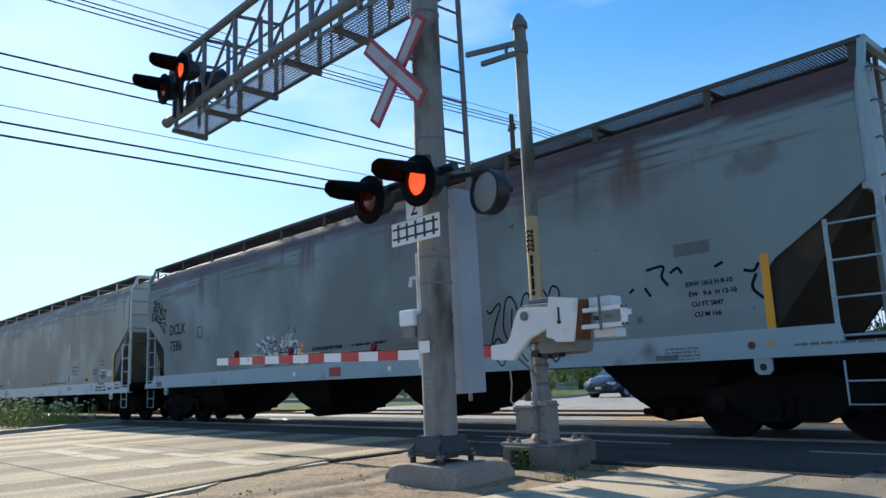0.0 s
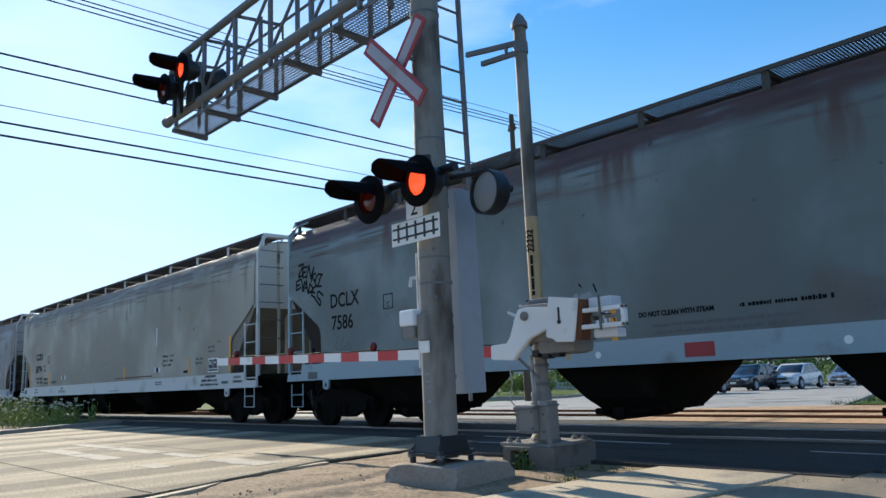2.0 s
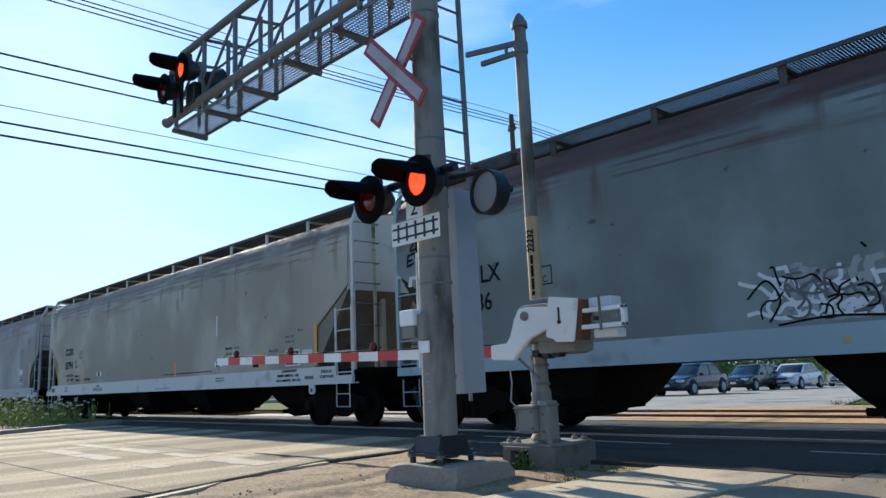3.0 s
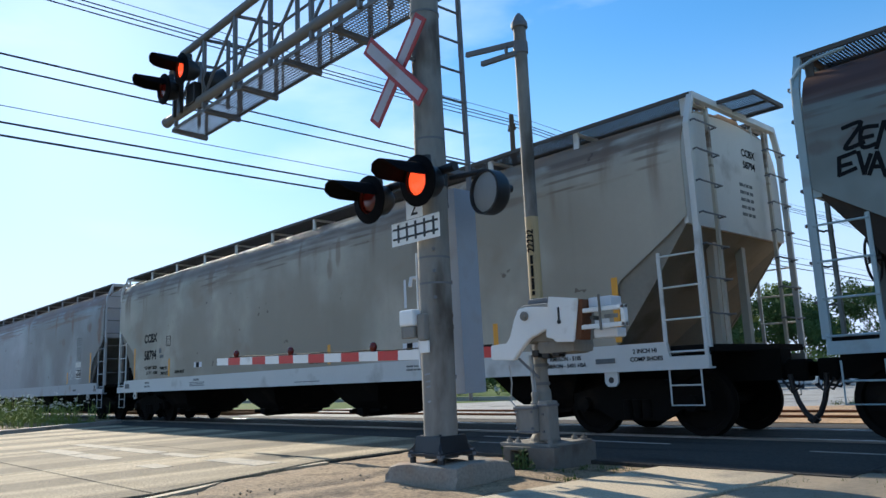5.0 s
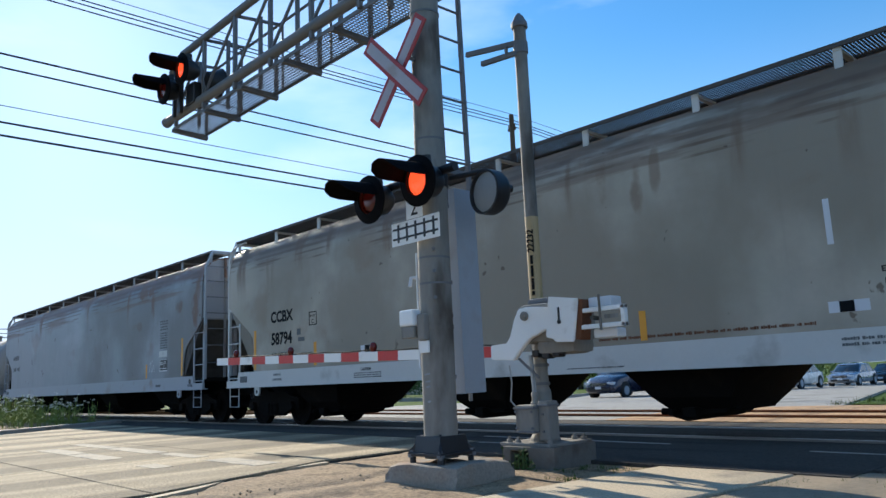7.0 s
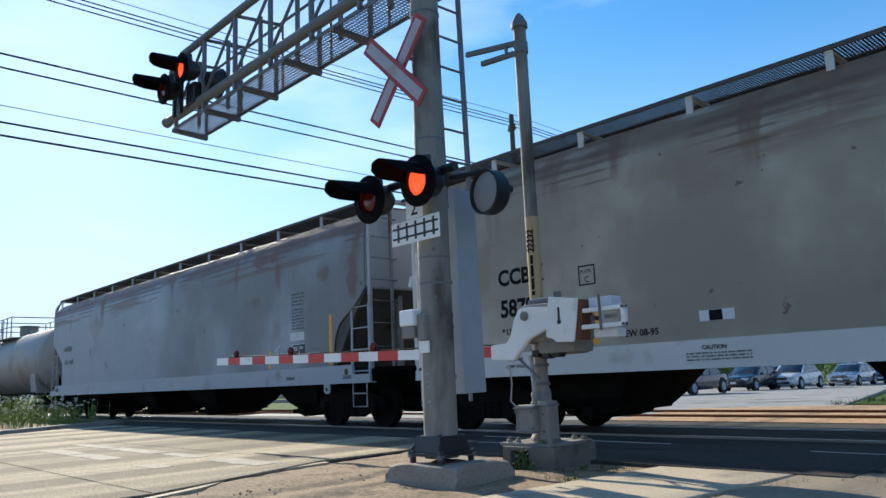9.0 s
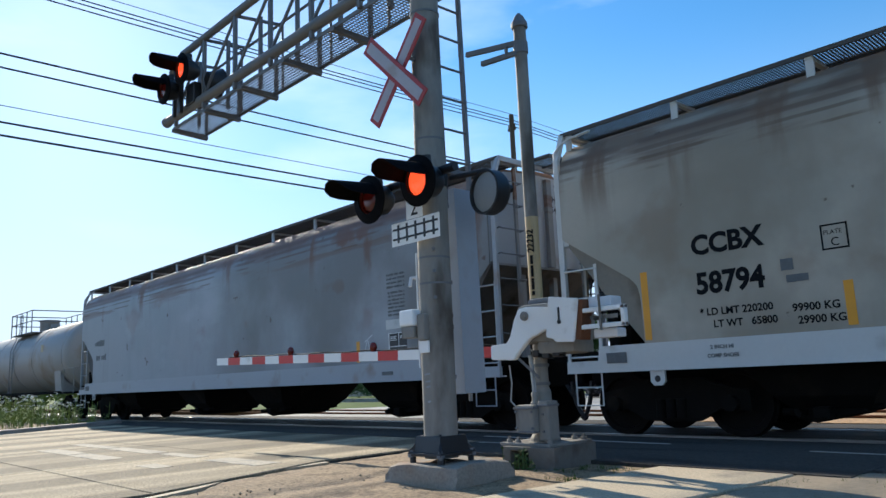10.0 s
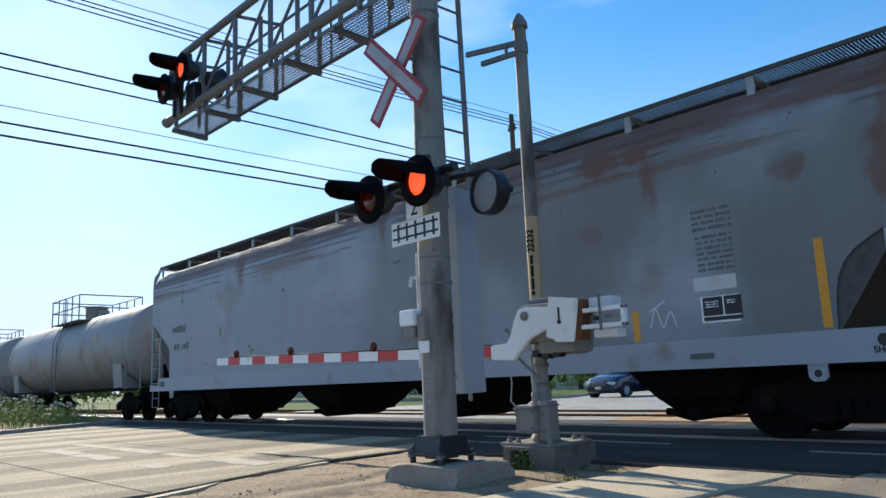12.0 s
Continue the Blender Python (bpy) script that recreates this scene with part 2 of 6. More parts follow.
# Stained crossbuck sheeting; the shade on its face is mixed into both colours.
SIGN_WHITE = material("shaded_white_sheeting", (0.42, 0.39, 0.42), 0.6, 0, 4, 0.2, 0.05, 30, stain=(0.36, 0.31, 0.30), stain_amount=0.5, stain_scale=4)
SIGN_RED = material("shaded_red_sheeting", (0.36, 0.045, 0.045), 0.6, 0, 6, 0.3, 0.05, 40)
FOOTING = material("footing_concrete", (0.30, 0.265, 0.22), 0.95, 0, 3, 0.2, 0.6, 30, stain=(0.30, 0.19, 0.12), stain_amount=0.5, stain_scale=1.6)
RED = material("red_sheeting", (0.55, 0.03, 0.025), 0.45, 0, 8, 0.12, 0.03, 40)
RED_GLOW = material("lit_red_lens", (0.8, 0.05, 0.02), 0.3, 0, 40, 0.1, 0.1, 90, emit=(1.0, 0.075, 0.018), power=1.0)
RED_DULL = material("dark_red_lens", (0.11, 0.010, 0.009), 0.18, 0, 40, 0.2, 0.1, 90)
GREY_LENS = material("grey_lens", (0.30, 0.32, 0.33), 0.25, 0, 5, 0.12, 0.05, 30)
ORANGE = material("orange_tape", (0.75, 0.33, 0.02), 0.5, 0, 6, 0.1, 0.03, 30)
TAPE = material("tan_tape", (0.47, 0.34, 0.17), 0.5, 0, 6, 0.1, 0.03, 30)
INK = material("black_lettering", (0.010, 0.011, 0.013), 0.6, 0, 9, 0.3, 0.02, 30)
FADED_INK = material("faded_lettering", (0.13, 0.135, 0.135), 0.7, 0, 9, 0.4, 0.02, 30)
CREAM = material("cream_wall", (0.55, 0.48, 0.36), 0.85, 0, 2, 0.12, 0.2, 30)
TYRE = material("tyre_rubber", (0.02, 0.02, 0.02), 0.85, 0, 9, 0.2, 0.2, 60)
CHROME = material("bright_metal", (0.62, 0.63, 0.65), 0.2, 1.0, 9, 0.1, 0)
DARK_GLASS = glass_mat("car_glass", (0.015, 0.018, 0.02))
HEADLIGHT = glass_mat("headlight_glass", (0.55, 0.57, 0.6), 0.08)
PALE_STEEL = material("pale_steel", (0.33, 0.36, 0.40), 0.55, 0.1, 3, 0.12, 0.05, 30, stain=(0.28, 0.27, 0.25), stain_amount=0.35)
# Slope sheets, each darker and browner than its car's body paint.
SLOPE_BROWN = material("dark_brown_slope", (0.045, 0.038, 0.032), 0.9, 0, 2, 0.4, 0.2, 30, stain=(0.08, 0.055, 0.036), stain_amount=0.45)
SLOPE_PALE = material("pale_brown_slope", (0.24, 0.21, 0.165), 0.8, 0, 1.2, 0.3, 0.1, 20, stain=(0.13, 0.095, 0.06), stain_amount=0.5, stain_scale=1.1)
SLOPE_DARK = material("dark_grey_slope", (0.12, 0.115, 0.11), 0.8, 0, 1.2, 0.35, 0.1, 20, stain=(0.05, 0.038, 0.028), stain_amount=0.5, stain_scale=1.1)
MARKING = material("worn_road_paint", (0.50, 0.44, 0.34), 0.9, 0, 3, 0.2, 0.4, 40, stain=(0.27, 0.25, 0.22), stain_amount=0.55, stain_scale=4)
PLATE = material("pale_plate", (0.65, 0.66, 0.68), 0.5, 0, 9, 0.05, 0)
PAINT_DCLX = hopper_paint("blue_grey_paint", (0.235, 0.285, 0.285), (0.085, 0.034, 0.02), 0.3, 1.0, (-4, 19.5), 1.0, ((19.15, 3.45, 0.55, 0.22, 0.45), (0.3, 3.45, 0.6, 0.12, 0.4)))
PAINT_CCBX = hopper_paint("pale_grey_paint", (0.49, 0.44, 0.355), (0.15, 0.085, 0.042), 0.3, 2.3, (-1.0, 22.0), 0.85, ((11.7, 3.7, 0.12, 0.45, 0.5), (12.3, 3.6, 0.12, 0.5, 0.55), (12.6, 3.6, 0.10, 0.45, 0.5)))
PAINT_IHPX = hopper_paint("grey_paint", (0.33, 0.342, 0.362), (0.155, 0.068, 0.035), 0.3, 4.1, (9.0, 26.0), 0.9, ((16.8, 3.98, 0.75, 0.22, 0.9), (17.4, 3.45, 0.20, 0.55, 0.75), (19.3, 3.3, 0.25, 0.22, 0.6), (16.0, 2.95, 0.5, 0.2, 0.35), (20.45, 3.3, 0.32, 0.7, 0.85)))
SILL_DCLX = material("blue_grey_sill", (0.31, 0.40, 0.43), 0.5, 0, 1.2, 0.16, 0.06, 20, stain=(0.16, 0.15, 0.13), stain_amount=0.35, stain_scale=1.4)
SILL_CCBX = material("pale_sill", (0.60, 0.59, 0.555), 0.5, 0, 1.2, 0.12, 0.06, 20, stain=(0.33, 0.31, 0.27), stain_amount=0.35, stain_scale=1.4)
SILL_IHPX = material("grey_sill", (0.35, 0.365, 0.39), 0.5, 0, 1.2, 0.14, 0.06, 20, stain=(0.26, 0.21, 0.17), stain_amount=0.35, stain_scale=1.4)
TANK_PAINT = material("tank_white", (0.30, 0.285, 0.27), 0.55, 0, 0.6, 0.2, 0.05, 14, stain=(0.22, 0.165, 0.11), stain_amount=0.55, stain_scale=0.8)
TANK_BLACK = material("tank_black", (0.02, 0.02, 0.022), 0.5, 0, 0.8, 0.3, 0.05, 14)

for surface in (UNDER, WHEEL_STEEL, HOOD_BLACK, SLOPE_BROWN, INK, SLOPE_DARK, GRASS):
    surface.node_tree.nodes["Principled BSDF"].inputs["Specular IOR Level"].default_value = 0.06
grit(CONCRETE_ROAD, 34, 0.30, 1.45, 0.9)
for surface, scale, amount in ((DIRT, 24, 0.9), (WALK_CONCRETE, 40, 0.5), (ASPHALT, 22, 0.8), (FOOTING, 34, 0.35), (MARKING, 26, 0.7), (ASPHALT_FAR, 9, 0.5), (RUSTY_BALLAST, 12, 0.7)):
    grit(surface, scale, 0.45, 1.25, amount)


# ---- building helpers ----
def box(bm, lo, hi, bevel=0.0, turn=None):
    r = bmesh.ops.create_cube(bm, size=1.0)
    vs = r["verts"]
    for v in vs:
        v.co = Vector([lo[i] + (v.co[i] + 0.5) * (hi[i] - lo[i]) for i in range(3)])
    if turn:
        bmesh.ops.transform(bm, matrix=turn, verts=vs)
    if bevel:
        es = list({e for v in vs for e in v.link_edges})
        bmesh.ops.bevel(bm, geom=es, offset=bevel, segments=2, affect="EDGES", profile=0.6)
    return vs


def rod(bm, a, b, r, sides=10, r2=None):
    a, b = Vector(a), Vector(b)
    d = b - a
    m = Matrix.Translation((a + b) / 2) @ d.to_track_quat("Z", "Y").to_matrix().to_4x4()
    return bmesh.ops.create_cone(bm, cap_ends=True, segments=sides, radius1=r, radius2=r if r2 is None else r2, depth=d.length, matrix=m)["verts"]


def pipe(bm, pts, r, sides=8):
    """One bent tube through the points."""
    pts = [Vector(p) for p in pts]
    rings, up = [], None
    for k, p in enumerate(pts):
        d = (pts[min(k + 1, len(pts) - 1)] - pts[max(k - 1, 0)]).normalized()
        up = d.orthogonal().normalized() if up is None else (up - d * up.dot(d)).normalized()
        w = d.cross(up)
        rings.append([bm.verts.new(p + (up * math.cos(a * math.tau / sides) + w * math.sin(a * math.tau / sides)) * r) for a in range(sides)])
    for a, b in zip(rings, rings[1:]):
        for k in range(sides):
            bm.faces.new((a[k], a[(k + 1) % sides], b[(k + 1) % sides], b[k]))
    bm.faces.new(rings[0][::-1]), bm.faces.new(rings[-1])


def bar(bm, a, b, w, h):
    """A square bar from a to b."""
    a, b = Vector(a), Vector(b)
    d = b - a
    m = Matrix.Translation((a + b) / 2) @ d.to_track_quat("Z", "Y").to_matrix().to_4x4() @ Matrix.Diagonal((w, h, d.length, 1))
    bmesh.ops.create_cube(bm, size=1.0, matrix=m)


def prism(bm, outline, axis, lo, hi):
    """An outline of 2D points, drawn out along an axis (0, 1 or 2)."""
    def put(p, k):
        c = list(p)
        c.insert(axis, k)
        return bm.verts.new(c)
    a, b = [put(p, lo) for p in outline], [put(p, hi) for p in outline]
    bm.faces.new(a), bm.faces.new(b[::-1])
    n = len(outline)
    for i in range(n):
        bm.faces.new((a[i], b[i], b[(i + 1) % n], a[(i + 1) % n]))
    bmesh.ops.recalc_face_normals(bm, faces=bm.faces)


def lathe(bm, profile, m, sides=24, ring=False):
    """A profile of (radius, height) turned round z, then placed by m."""
    rings = []
    for r, z in profile:
        rings.append([bm.verts.new(m @ Vector((r * math.cos(k * math.tau / sides), r * math.sin(k * math.tau / sides), z))) for k in range(sides)])
    for a, b in zip(rings, rings[1:]):
        for k in range(sides):
            bm.faces.new((a[k], a[(k + 1) % sides], b[(k + 1) % sides], b[k]))
    if ring:
        for k in range(sides):
            a, b = rings[-1], rings[0]
            bm.faces.new((a[k], a[(k + 1) % sides], b[(k + 1) % sides], b[k]))
    if profile[0][0] > 1e-4 and not ring:
        bm.faces.new(rings[0][::-1])
    if profile[-1][0] > 1e-4 and not ring:
        bm.faces.new(rings[-1])
    bmesh.ops.remove_doubles(bm, verts=bm.verts, dist=1e-5)
    bmesh.ops.recalc_face_normals(bm, faces=bm.faces)


def finish(name, bm, mat, smooth=False):
    me = bpy.data.meshes.new(name)
    bm.to_mesh(me)
    bm.free()
    me.materials.append(mat)
    if smooth:
        for p in me.polygons:
            p.use_smooth = True
        me.set_sharp_from_angle(angle=radians(38))
    return me


def part(name, bm, mat, parent, label="", smooth=False):
    ob = new(name, finish(name, bm, mat, smooth))
    ob.parent = parent
    return tagged(ob, label)


def thing(name, label, category, at=None, group="", kind=""):
    ob = new(name)
    if at is not None:
        ob.matrix_basis = at
    return tagged(ob, label, category, group, kind)


def solid(name, bm, mat, label, category="", kind="", group="", smooth=False):
    return tagged(new(name, finish(name, bm, mat, smooth)), label, category, group, kind)


def lettering(text, size, at, mat, parent, label="", bold=0.0, squeeze=1.0, align="LEFT"):
    """Letters as a thin mesh that faces its local +z, at the pose at."""
    cu = bpy.data.curves.new("lettering", "FONT")
    cu.body, cu.size, cu.offset, cu.align_x, cu.extrude = text, size, bold, align, 0.001
    cu.resolution_u = 3
    tmp = bpy.data.objects.new("lettering", cu)
    me = bpy.data.meshes.new_from_object(tmp)
    bpy.data.objects.remove(tmp)
    me.transform(Matrix.Diagonal((squeeze, 1, 1, 1)))
    me.materials.clear()
    me.materials.append(mat)
    ob = new("lettering", me)
    ob.parent, ob.matrix_basis = parent, at
    return tagged(ob, label)


def side(x, z, y=-1.575):
    """A pose on the near side of a car, for letters that read along +x."""
    return pose(x, y, z, 90, 0, 0)


# ---- ground and roads ----
def bm_box(bm, x0, x1, y0, y1, z0, z1):
    v = [bm.verts.new(c) for c in ((x0, y0, z0), (x1, y0, z0), (x1, y1, z0), (x0, y1, z0), (x0, y0, z1), (x1, y0, z1), (x1, y1, z1), (x0, y1, z1))]
    for q in ((3, 2, 1, 0), (4, 5, 6, 7), (0, 1, 5, 4), (1, 2, 6, 5), (2, 3, 7, 6), (3, 0, 4, 7)):
        bm.faces.new([v[k] for k in q])


def sheet(bm, outline, lo, hi):
    prism(bm, outline, 2, lo, hi)


def fall(y):
    """The land falls gently beyond the second track."""
    return -0.0165 * min(74.0, max(0.0, y - 16.0))


def drape(bm):
    for y in (16.0, 90.0):
        bmesh.ops.bisect_plane(bm, geom=bm.verts[:] + bm.edges[:] + bm.faces[:], plane_co=(0, y, 0), plane_no=(0, 1, 0))
    for v in bm.verts:
        v.co.z += fall(v.co.y)
    bmesh.ops.triangulate(bm, faces=bm.faces)
    return bm


bm = bmesh.new()
bmesh.ops.create_grid(bm, x_segments=2, y_segments=2, size=2200, matrix=pose(0, 0, -0.09))
drape(bm)
solid("ground", bm, GRASS, "flat green and brown roadside ground reaching the horizon", "ground", "structure")


def rough_patch(name, x0, x1, y0, y1, z, mat, label, step=0.16, lift=0.03, seed=0.0):
    """Uneven ground, higher in its middle than at its rim."""
    bm = bmesh.new()
    nx, ny = int((x1 - x0) / step), int((y1 - y0) / step)
    rows = []
    for i in range(nx + 1):
        rows.append([])
        for j in range(ny + 1):
            x, y = x0 + (x1 - x0) * i / nx, y0 + (y1 - y0) * j / ny
            rim = min(i, nx - i, j, ny - j) == 0
            h = noise.noise(Vector((x * 1.3 + seed, y * 1.3, 0))) * lift + noise.noise(Vector((x * 5, y * 5 + seed, 3))) * lift * 0.4
            rows[-1].append(bm.verts.new((x, y, z - 0.12 if rim else z + h)))
    for i in range(nx):
        for j in range(ny):
            bm.faces.new((rows[i][j], rows[i + 1][j], rows[i + 1][j + 1], rows[i][j + 1]))
    return solid(name, bm, mat, label, "ground", "structure", smooth=True)


bm = bmesh.new()
sheet(bm, [(-7.0, -12), (-7.0, 2.7), (-7.85, 4.1), (-8.05, 5.4), (-8.1, 8.8), (-24.2, 8.8), (-22.2, 5.0), (-21.6, -12)], -0.3, -0.02)
solid("road", bm, ASPHALT, "asphalt bed beneath the concrete road slabs", "road", "structure")

bm = bmesh.new()
sheet(bm, [(-2.4, 6.75), (-2.4, 9.55), (-26, 9.55), (-26, 8.25), (-8.05, 8.25), (-8.05, 6.9)], -0.3, 0.0)
sheet(bm, [(30, 7.3), (30, 9.55), (-2.4, 9.55), (-2.4, 7.3)], -0.3, -0.004)
solid("road_apron", bm, ASPHALT, "dark patched asphalt beside the railway track", "road", "structure")
bm = bmesh.new()
sheet(bm, [(40, 10.06), (40, 11.30), (-60, 11.30), (-60, 10.06)], -0.3, -0.012)
solid("crossing_surface", bm, ASPHALT, "dark asphalt between the rails", "road", "structure")
bm = bmesh.new()
sheet(bm, [(40, 11.56), (40, 12.6), (-60, 12.6), (-60, 11.56)], -0.3, -0.01)
solid("crossing_shoulder", bm, ASPHALT, "dark asphalt beyond the rails", "road", "structure")
bm = bmesh.new()
sheet(bm, [(30, 12.6), (30, 18.2), (-6.4, 18.6), (-9.3, 17.0), (-8.9, 12.6)], -0.3, 0.002)
drape(bm)
solid("ballast_strip", bm, RUSTY_BALLAST, "orange rust-stained ground along the second track", "ground", "structure")
bm = bmesh.new()
sheet(bm, [(-8.9, 12.6), (-9.3, 17.0), (-6.6, 18.6), (-11.3, 37.0), (-17.0, 86), (-52, 86), (-22.8, 29.2), (-24, 12.6)], -0.3, -0.003)
drape(bm)
solid("far_road", bm, ASPHALT_FAR, "sunlit worn asphalt road beyond the tracks", "road", "structure")
bm = bmesh.new()
sheet(bm, [(-6.4, 18.6), (30, 18.2), (30, 24.5), (-7.6, 24.0)], -0.3, 0.03)
drape(bm)
solid("grass_verge", bm, GRASS, "green grass verge beside the far road", "grass", "structure")
bm = bmesh.new()
sheet(bm, [(-23.1, 29.5), (-30, 29.5), (-80, 30.3), (-95, 86), (-52.3, 86)], -0.3, 0.12)
drape(bm)
solid("lawn", bm, GRASS, "bright green lawn behind the far kerb", "grass", "structure")
bm = bmesh.new()
sheet(bm, [(-22.8, 29.2), (-80, 29.9), (-80, 30.3), (-23.1, 29.5), (-52.3, 86), (-52, 86)], -0.3, 0.13)
drape(bm)
solid("far_kerb", bm, CONCRETE, "pale concrete kerb edging the lawn", "kerb", "structure")
bm = bmesh.new()
sheet(bm, [(-22.2, 5.0), (-24.2, 8.8), (-24.55, 8.8), (-22.5, 4.9), (-21.9, -12), (-21.6, -12)], -0.3, 0.10)
solid("kerb", bm, CONCRETE, "pale concrete kerb along the road", "kerb", "structure")

rough_patch("shoulder", -8.2, 3.0, -6, 7.2, -0.034, DIRT, "brown dirt and gravel road shoulder", lift=0.03)
rough_patch("gravel_verge", -3.0, 6.0, 1.0, 7.3, -0.006, GRAVEL, "loose grey gravel beside the pavement", lift=0.02, seed=4)
rough_patch("weedy_verge", -60, -24.3, -6, 9.0, -0.02, DIRT, "dry earth verge under the weeds", step=0.8, lift=0.05, seed=9)

pavement = thing("pavement", "worn sand-coloured concrete pavement slabs", "pavement", kind="structure")


def slab(name, outline, lo, hi, mat, parent):
    """A slab with a small chamfer round its top."""
    bm = bmesh.new()
    prism(bm, outline, 2, lo, hi)
    top = [e for e in bm.edges if all(v.co.z > hi - 1e-4 for v in e.verts)]
    bmesh.ops.bevel(bm, geom=top, offset=0.012, segments=1, affect="EDGES")
    return part(name, bm, mat, parent)


for y0, y1 in ((-4, -1.5), (-1.48, 1.0), (1.02, 3.0), (3.02, 4.85), (4.87, 6.72)):
    k = 0.09
    slab("slab", [(-4.75 + k * y0, y0), (-3.45 + k * y0, y0), (-3.45 + k * y1, y1), (-4.75 + k * y1, y1)], -0.2, 0.0, WALK_CONCRETE, pavement)

slabs = thing("road_slabs", "pale worn concrete road slabs with dark wheel tracks", "road", kind="structure")
xs = [-7.1, -10.6, -14.2, -17.8, -21.7]
ys = [-12, -6.5, -1.6, 2.9, 5.35, 8.2]
for a, b in zip(xs, xs[1:]):
    for y0, y1 in zip(ys, ys[1:]):
        x_a0, x_a1 = (a, a)
        if a == -7.1:
            x_a0, x_a1 = (-7.05 if y0 < 2.8 else -7.85 if y0 < 3 else -8.08), (-7.05 if y1 < 2.8 else -7.12 if y1 < 3 else -8.06)
            if 2.8 < y0 < 3:
                x_a0 = -7.12
        x_b0, x_b1 = b, b
        if b == -21.7:
            x_b0, x_b1 = (-21.7 if y0 < 5 else -22.35), (-21.7 if y1 < 5 else -22.35 if y1 < 6 else -23.8)
        g = 0.007
        slab("slab", [(x_a0 - g, y0 + g), (x_a1 - g, y1 - g), (x_b1 + g, y1 - g), (x_b0 + g, y0 + g)], -0.15, 0.0, CONCRETE_ROAD, slabs)
for x0, x1, y0, y1 in ((-14.6, -12.9, 3.86, 4.18), (-12.8, -11.3, 3.84, 4.16), (-9.95, -9.35, 3.80, 4.05), (-15.4, -13.6, 4.66, 4.92), (-13.5, -11.6, 4.64, 4.94), (-11.4, -10.2, 4.68, 4.92), (-9.7, -8.35, 4.60, 4.98)):
    bm = bmesh.new()
    bm_box(bm, x0, x1, y0, y1, -0.01, 0.004)
    part("stop_line", bm, MARKING, slabs, "worn white road paint")
bm = bmesh.new()
prism(bm, [(-7.0, -12), (-7.0, 2.7), (-7.30, 3.4), (-7.84, 4.15), (-8.04, 5.4), (-7.93, 5.4), (-7.74, 4.15), (-7.19, 3.4), (-6.88, 2.7), (-6.88, -12)], 2, -0.2, -0.014)
part("gutter_strip", bm, WALK_CONCRETE, slabs, "pale concrete gutter strip")
# old sealed cracks in the asphalt, pale painted stop line beside the track
bm = bmesh.new()
for a, b in (((-8.6, 8.85), (-5.2, 8.7)), ((-3.4, 8.5), (1.0, 8.3)), ((-7.9, 8.0), (-6.5, 8.12)), ((-1.4, 7.6), (0.4, 8.6))):
    bar(bm, (*a, 0.0), (*b, 0.0), 0.05, 0.012)
solid("road_seams", bm, CONCRETE, "pale worn seams in the dark asphalt", "road marking", "structure")


def rail_line(name, y, label, mat, lift=0.0):
    bm = bmesh.new()
    prism(bm, [(y - 0.075, -0.17), (y + 0.075, -0.17), (y + 0.075, -0.155), (y + 0.012, -0.13), (y + 0.012, -0.045), (y + 0.036, -0.035),
               (y + 0.036, -0.004), (y + 0.028, 0.0), (y - 0.028, 0.0), (y - 0.036, -0.004), (y - 0.036, -0.035), (y - 0.012, -0.045),
               (y - 0.012, -0.13), (y - 0.075, -0.155)], 0, -140, 60)
    bmesh.ops.translate(bm, verts=bm.verts, vec=(0, 0, lift))
    return solid(name, bm, mat, label, "rail", "structure")


TRACK = 10.66
for y in (TRACK - 0.75, TRACK + 0.75):
    rail_line("rail", y, "polished steel rail set flush in the crossing", RAIL_STEEL)
for y in (13.72, 15.22):
    rail_line("rail", y, "rusty steel rail of the second track", RUST, 0.05)


# ---- railway cars ----
R_WHEEL = 0.46


def wheelset_mesh():
    bm = bmesh.new()
    for s in (-1, 1):
        m = Matrix.Translation((0, s * 0.755, 0)) @ pose(0, 0, 0, -90 * s, 0, 0)
        lathe(bm, [(0.09, 0.09), (0.11, 0.085), (0.13, 0.03), (0.36, 0.0), (0.38, 0.055), (R_WHEEL, 0.05), (R_WHEEL, -0.055), (R_WHEEL + 0.026, -0.06),
                   (R_WHEEL + 0.02, -0.085), (0.38, -0.085), (0.36, -0.03), (0.12, -0.02), (0.10, -0.09)], m, 32)
    rod(bm, (0, -1.08, 0), (0, 1.08, 0), 0.085, 14)
    return finish("wheelset", bm, WHEEL_STEEL, True)


WHEELSET = wheelset_mesh()
wheelsets = []


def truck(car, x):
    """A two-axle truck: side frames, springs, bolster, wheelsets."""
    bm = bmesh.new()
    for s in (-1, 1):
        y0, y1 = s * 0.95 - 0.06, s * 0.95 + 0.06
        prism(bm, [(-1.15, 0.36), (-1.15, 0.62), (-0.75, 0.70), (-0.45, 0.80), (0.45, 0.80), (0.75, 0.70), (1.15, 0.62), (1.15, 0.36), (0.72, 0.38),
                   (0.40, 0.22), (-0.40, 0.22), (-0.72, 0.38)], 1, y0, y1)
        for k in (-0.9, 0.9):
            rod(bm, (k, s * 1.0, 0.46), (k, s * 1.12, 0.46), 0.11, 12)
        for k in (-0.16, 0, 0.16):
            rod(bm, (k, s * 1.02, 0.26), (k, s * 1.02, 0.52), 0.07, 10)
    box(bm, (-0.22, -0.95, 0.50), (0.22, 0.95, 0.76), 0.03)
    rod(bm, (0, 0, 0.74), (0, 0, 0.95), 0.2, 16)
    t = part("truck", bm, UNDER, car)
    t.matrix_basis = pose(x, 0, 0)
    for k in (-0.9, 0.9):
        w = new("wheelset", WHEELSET)
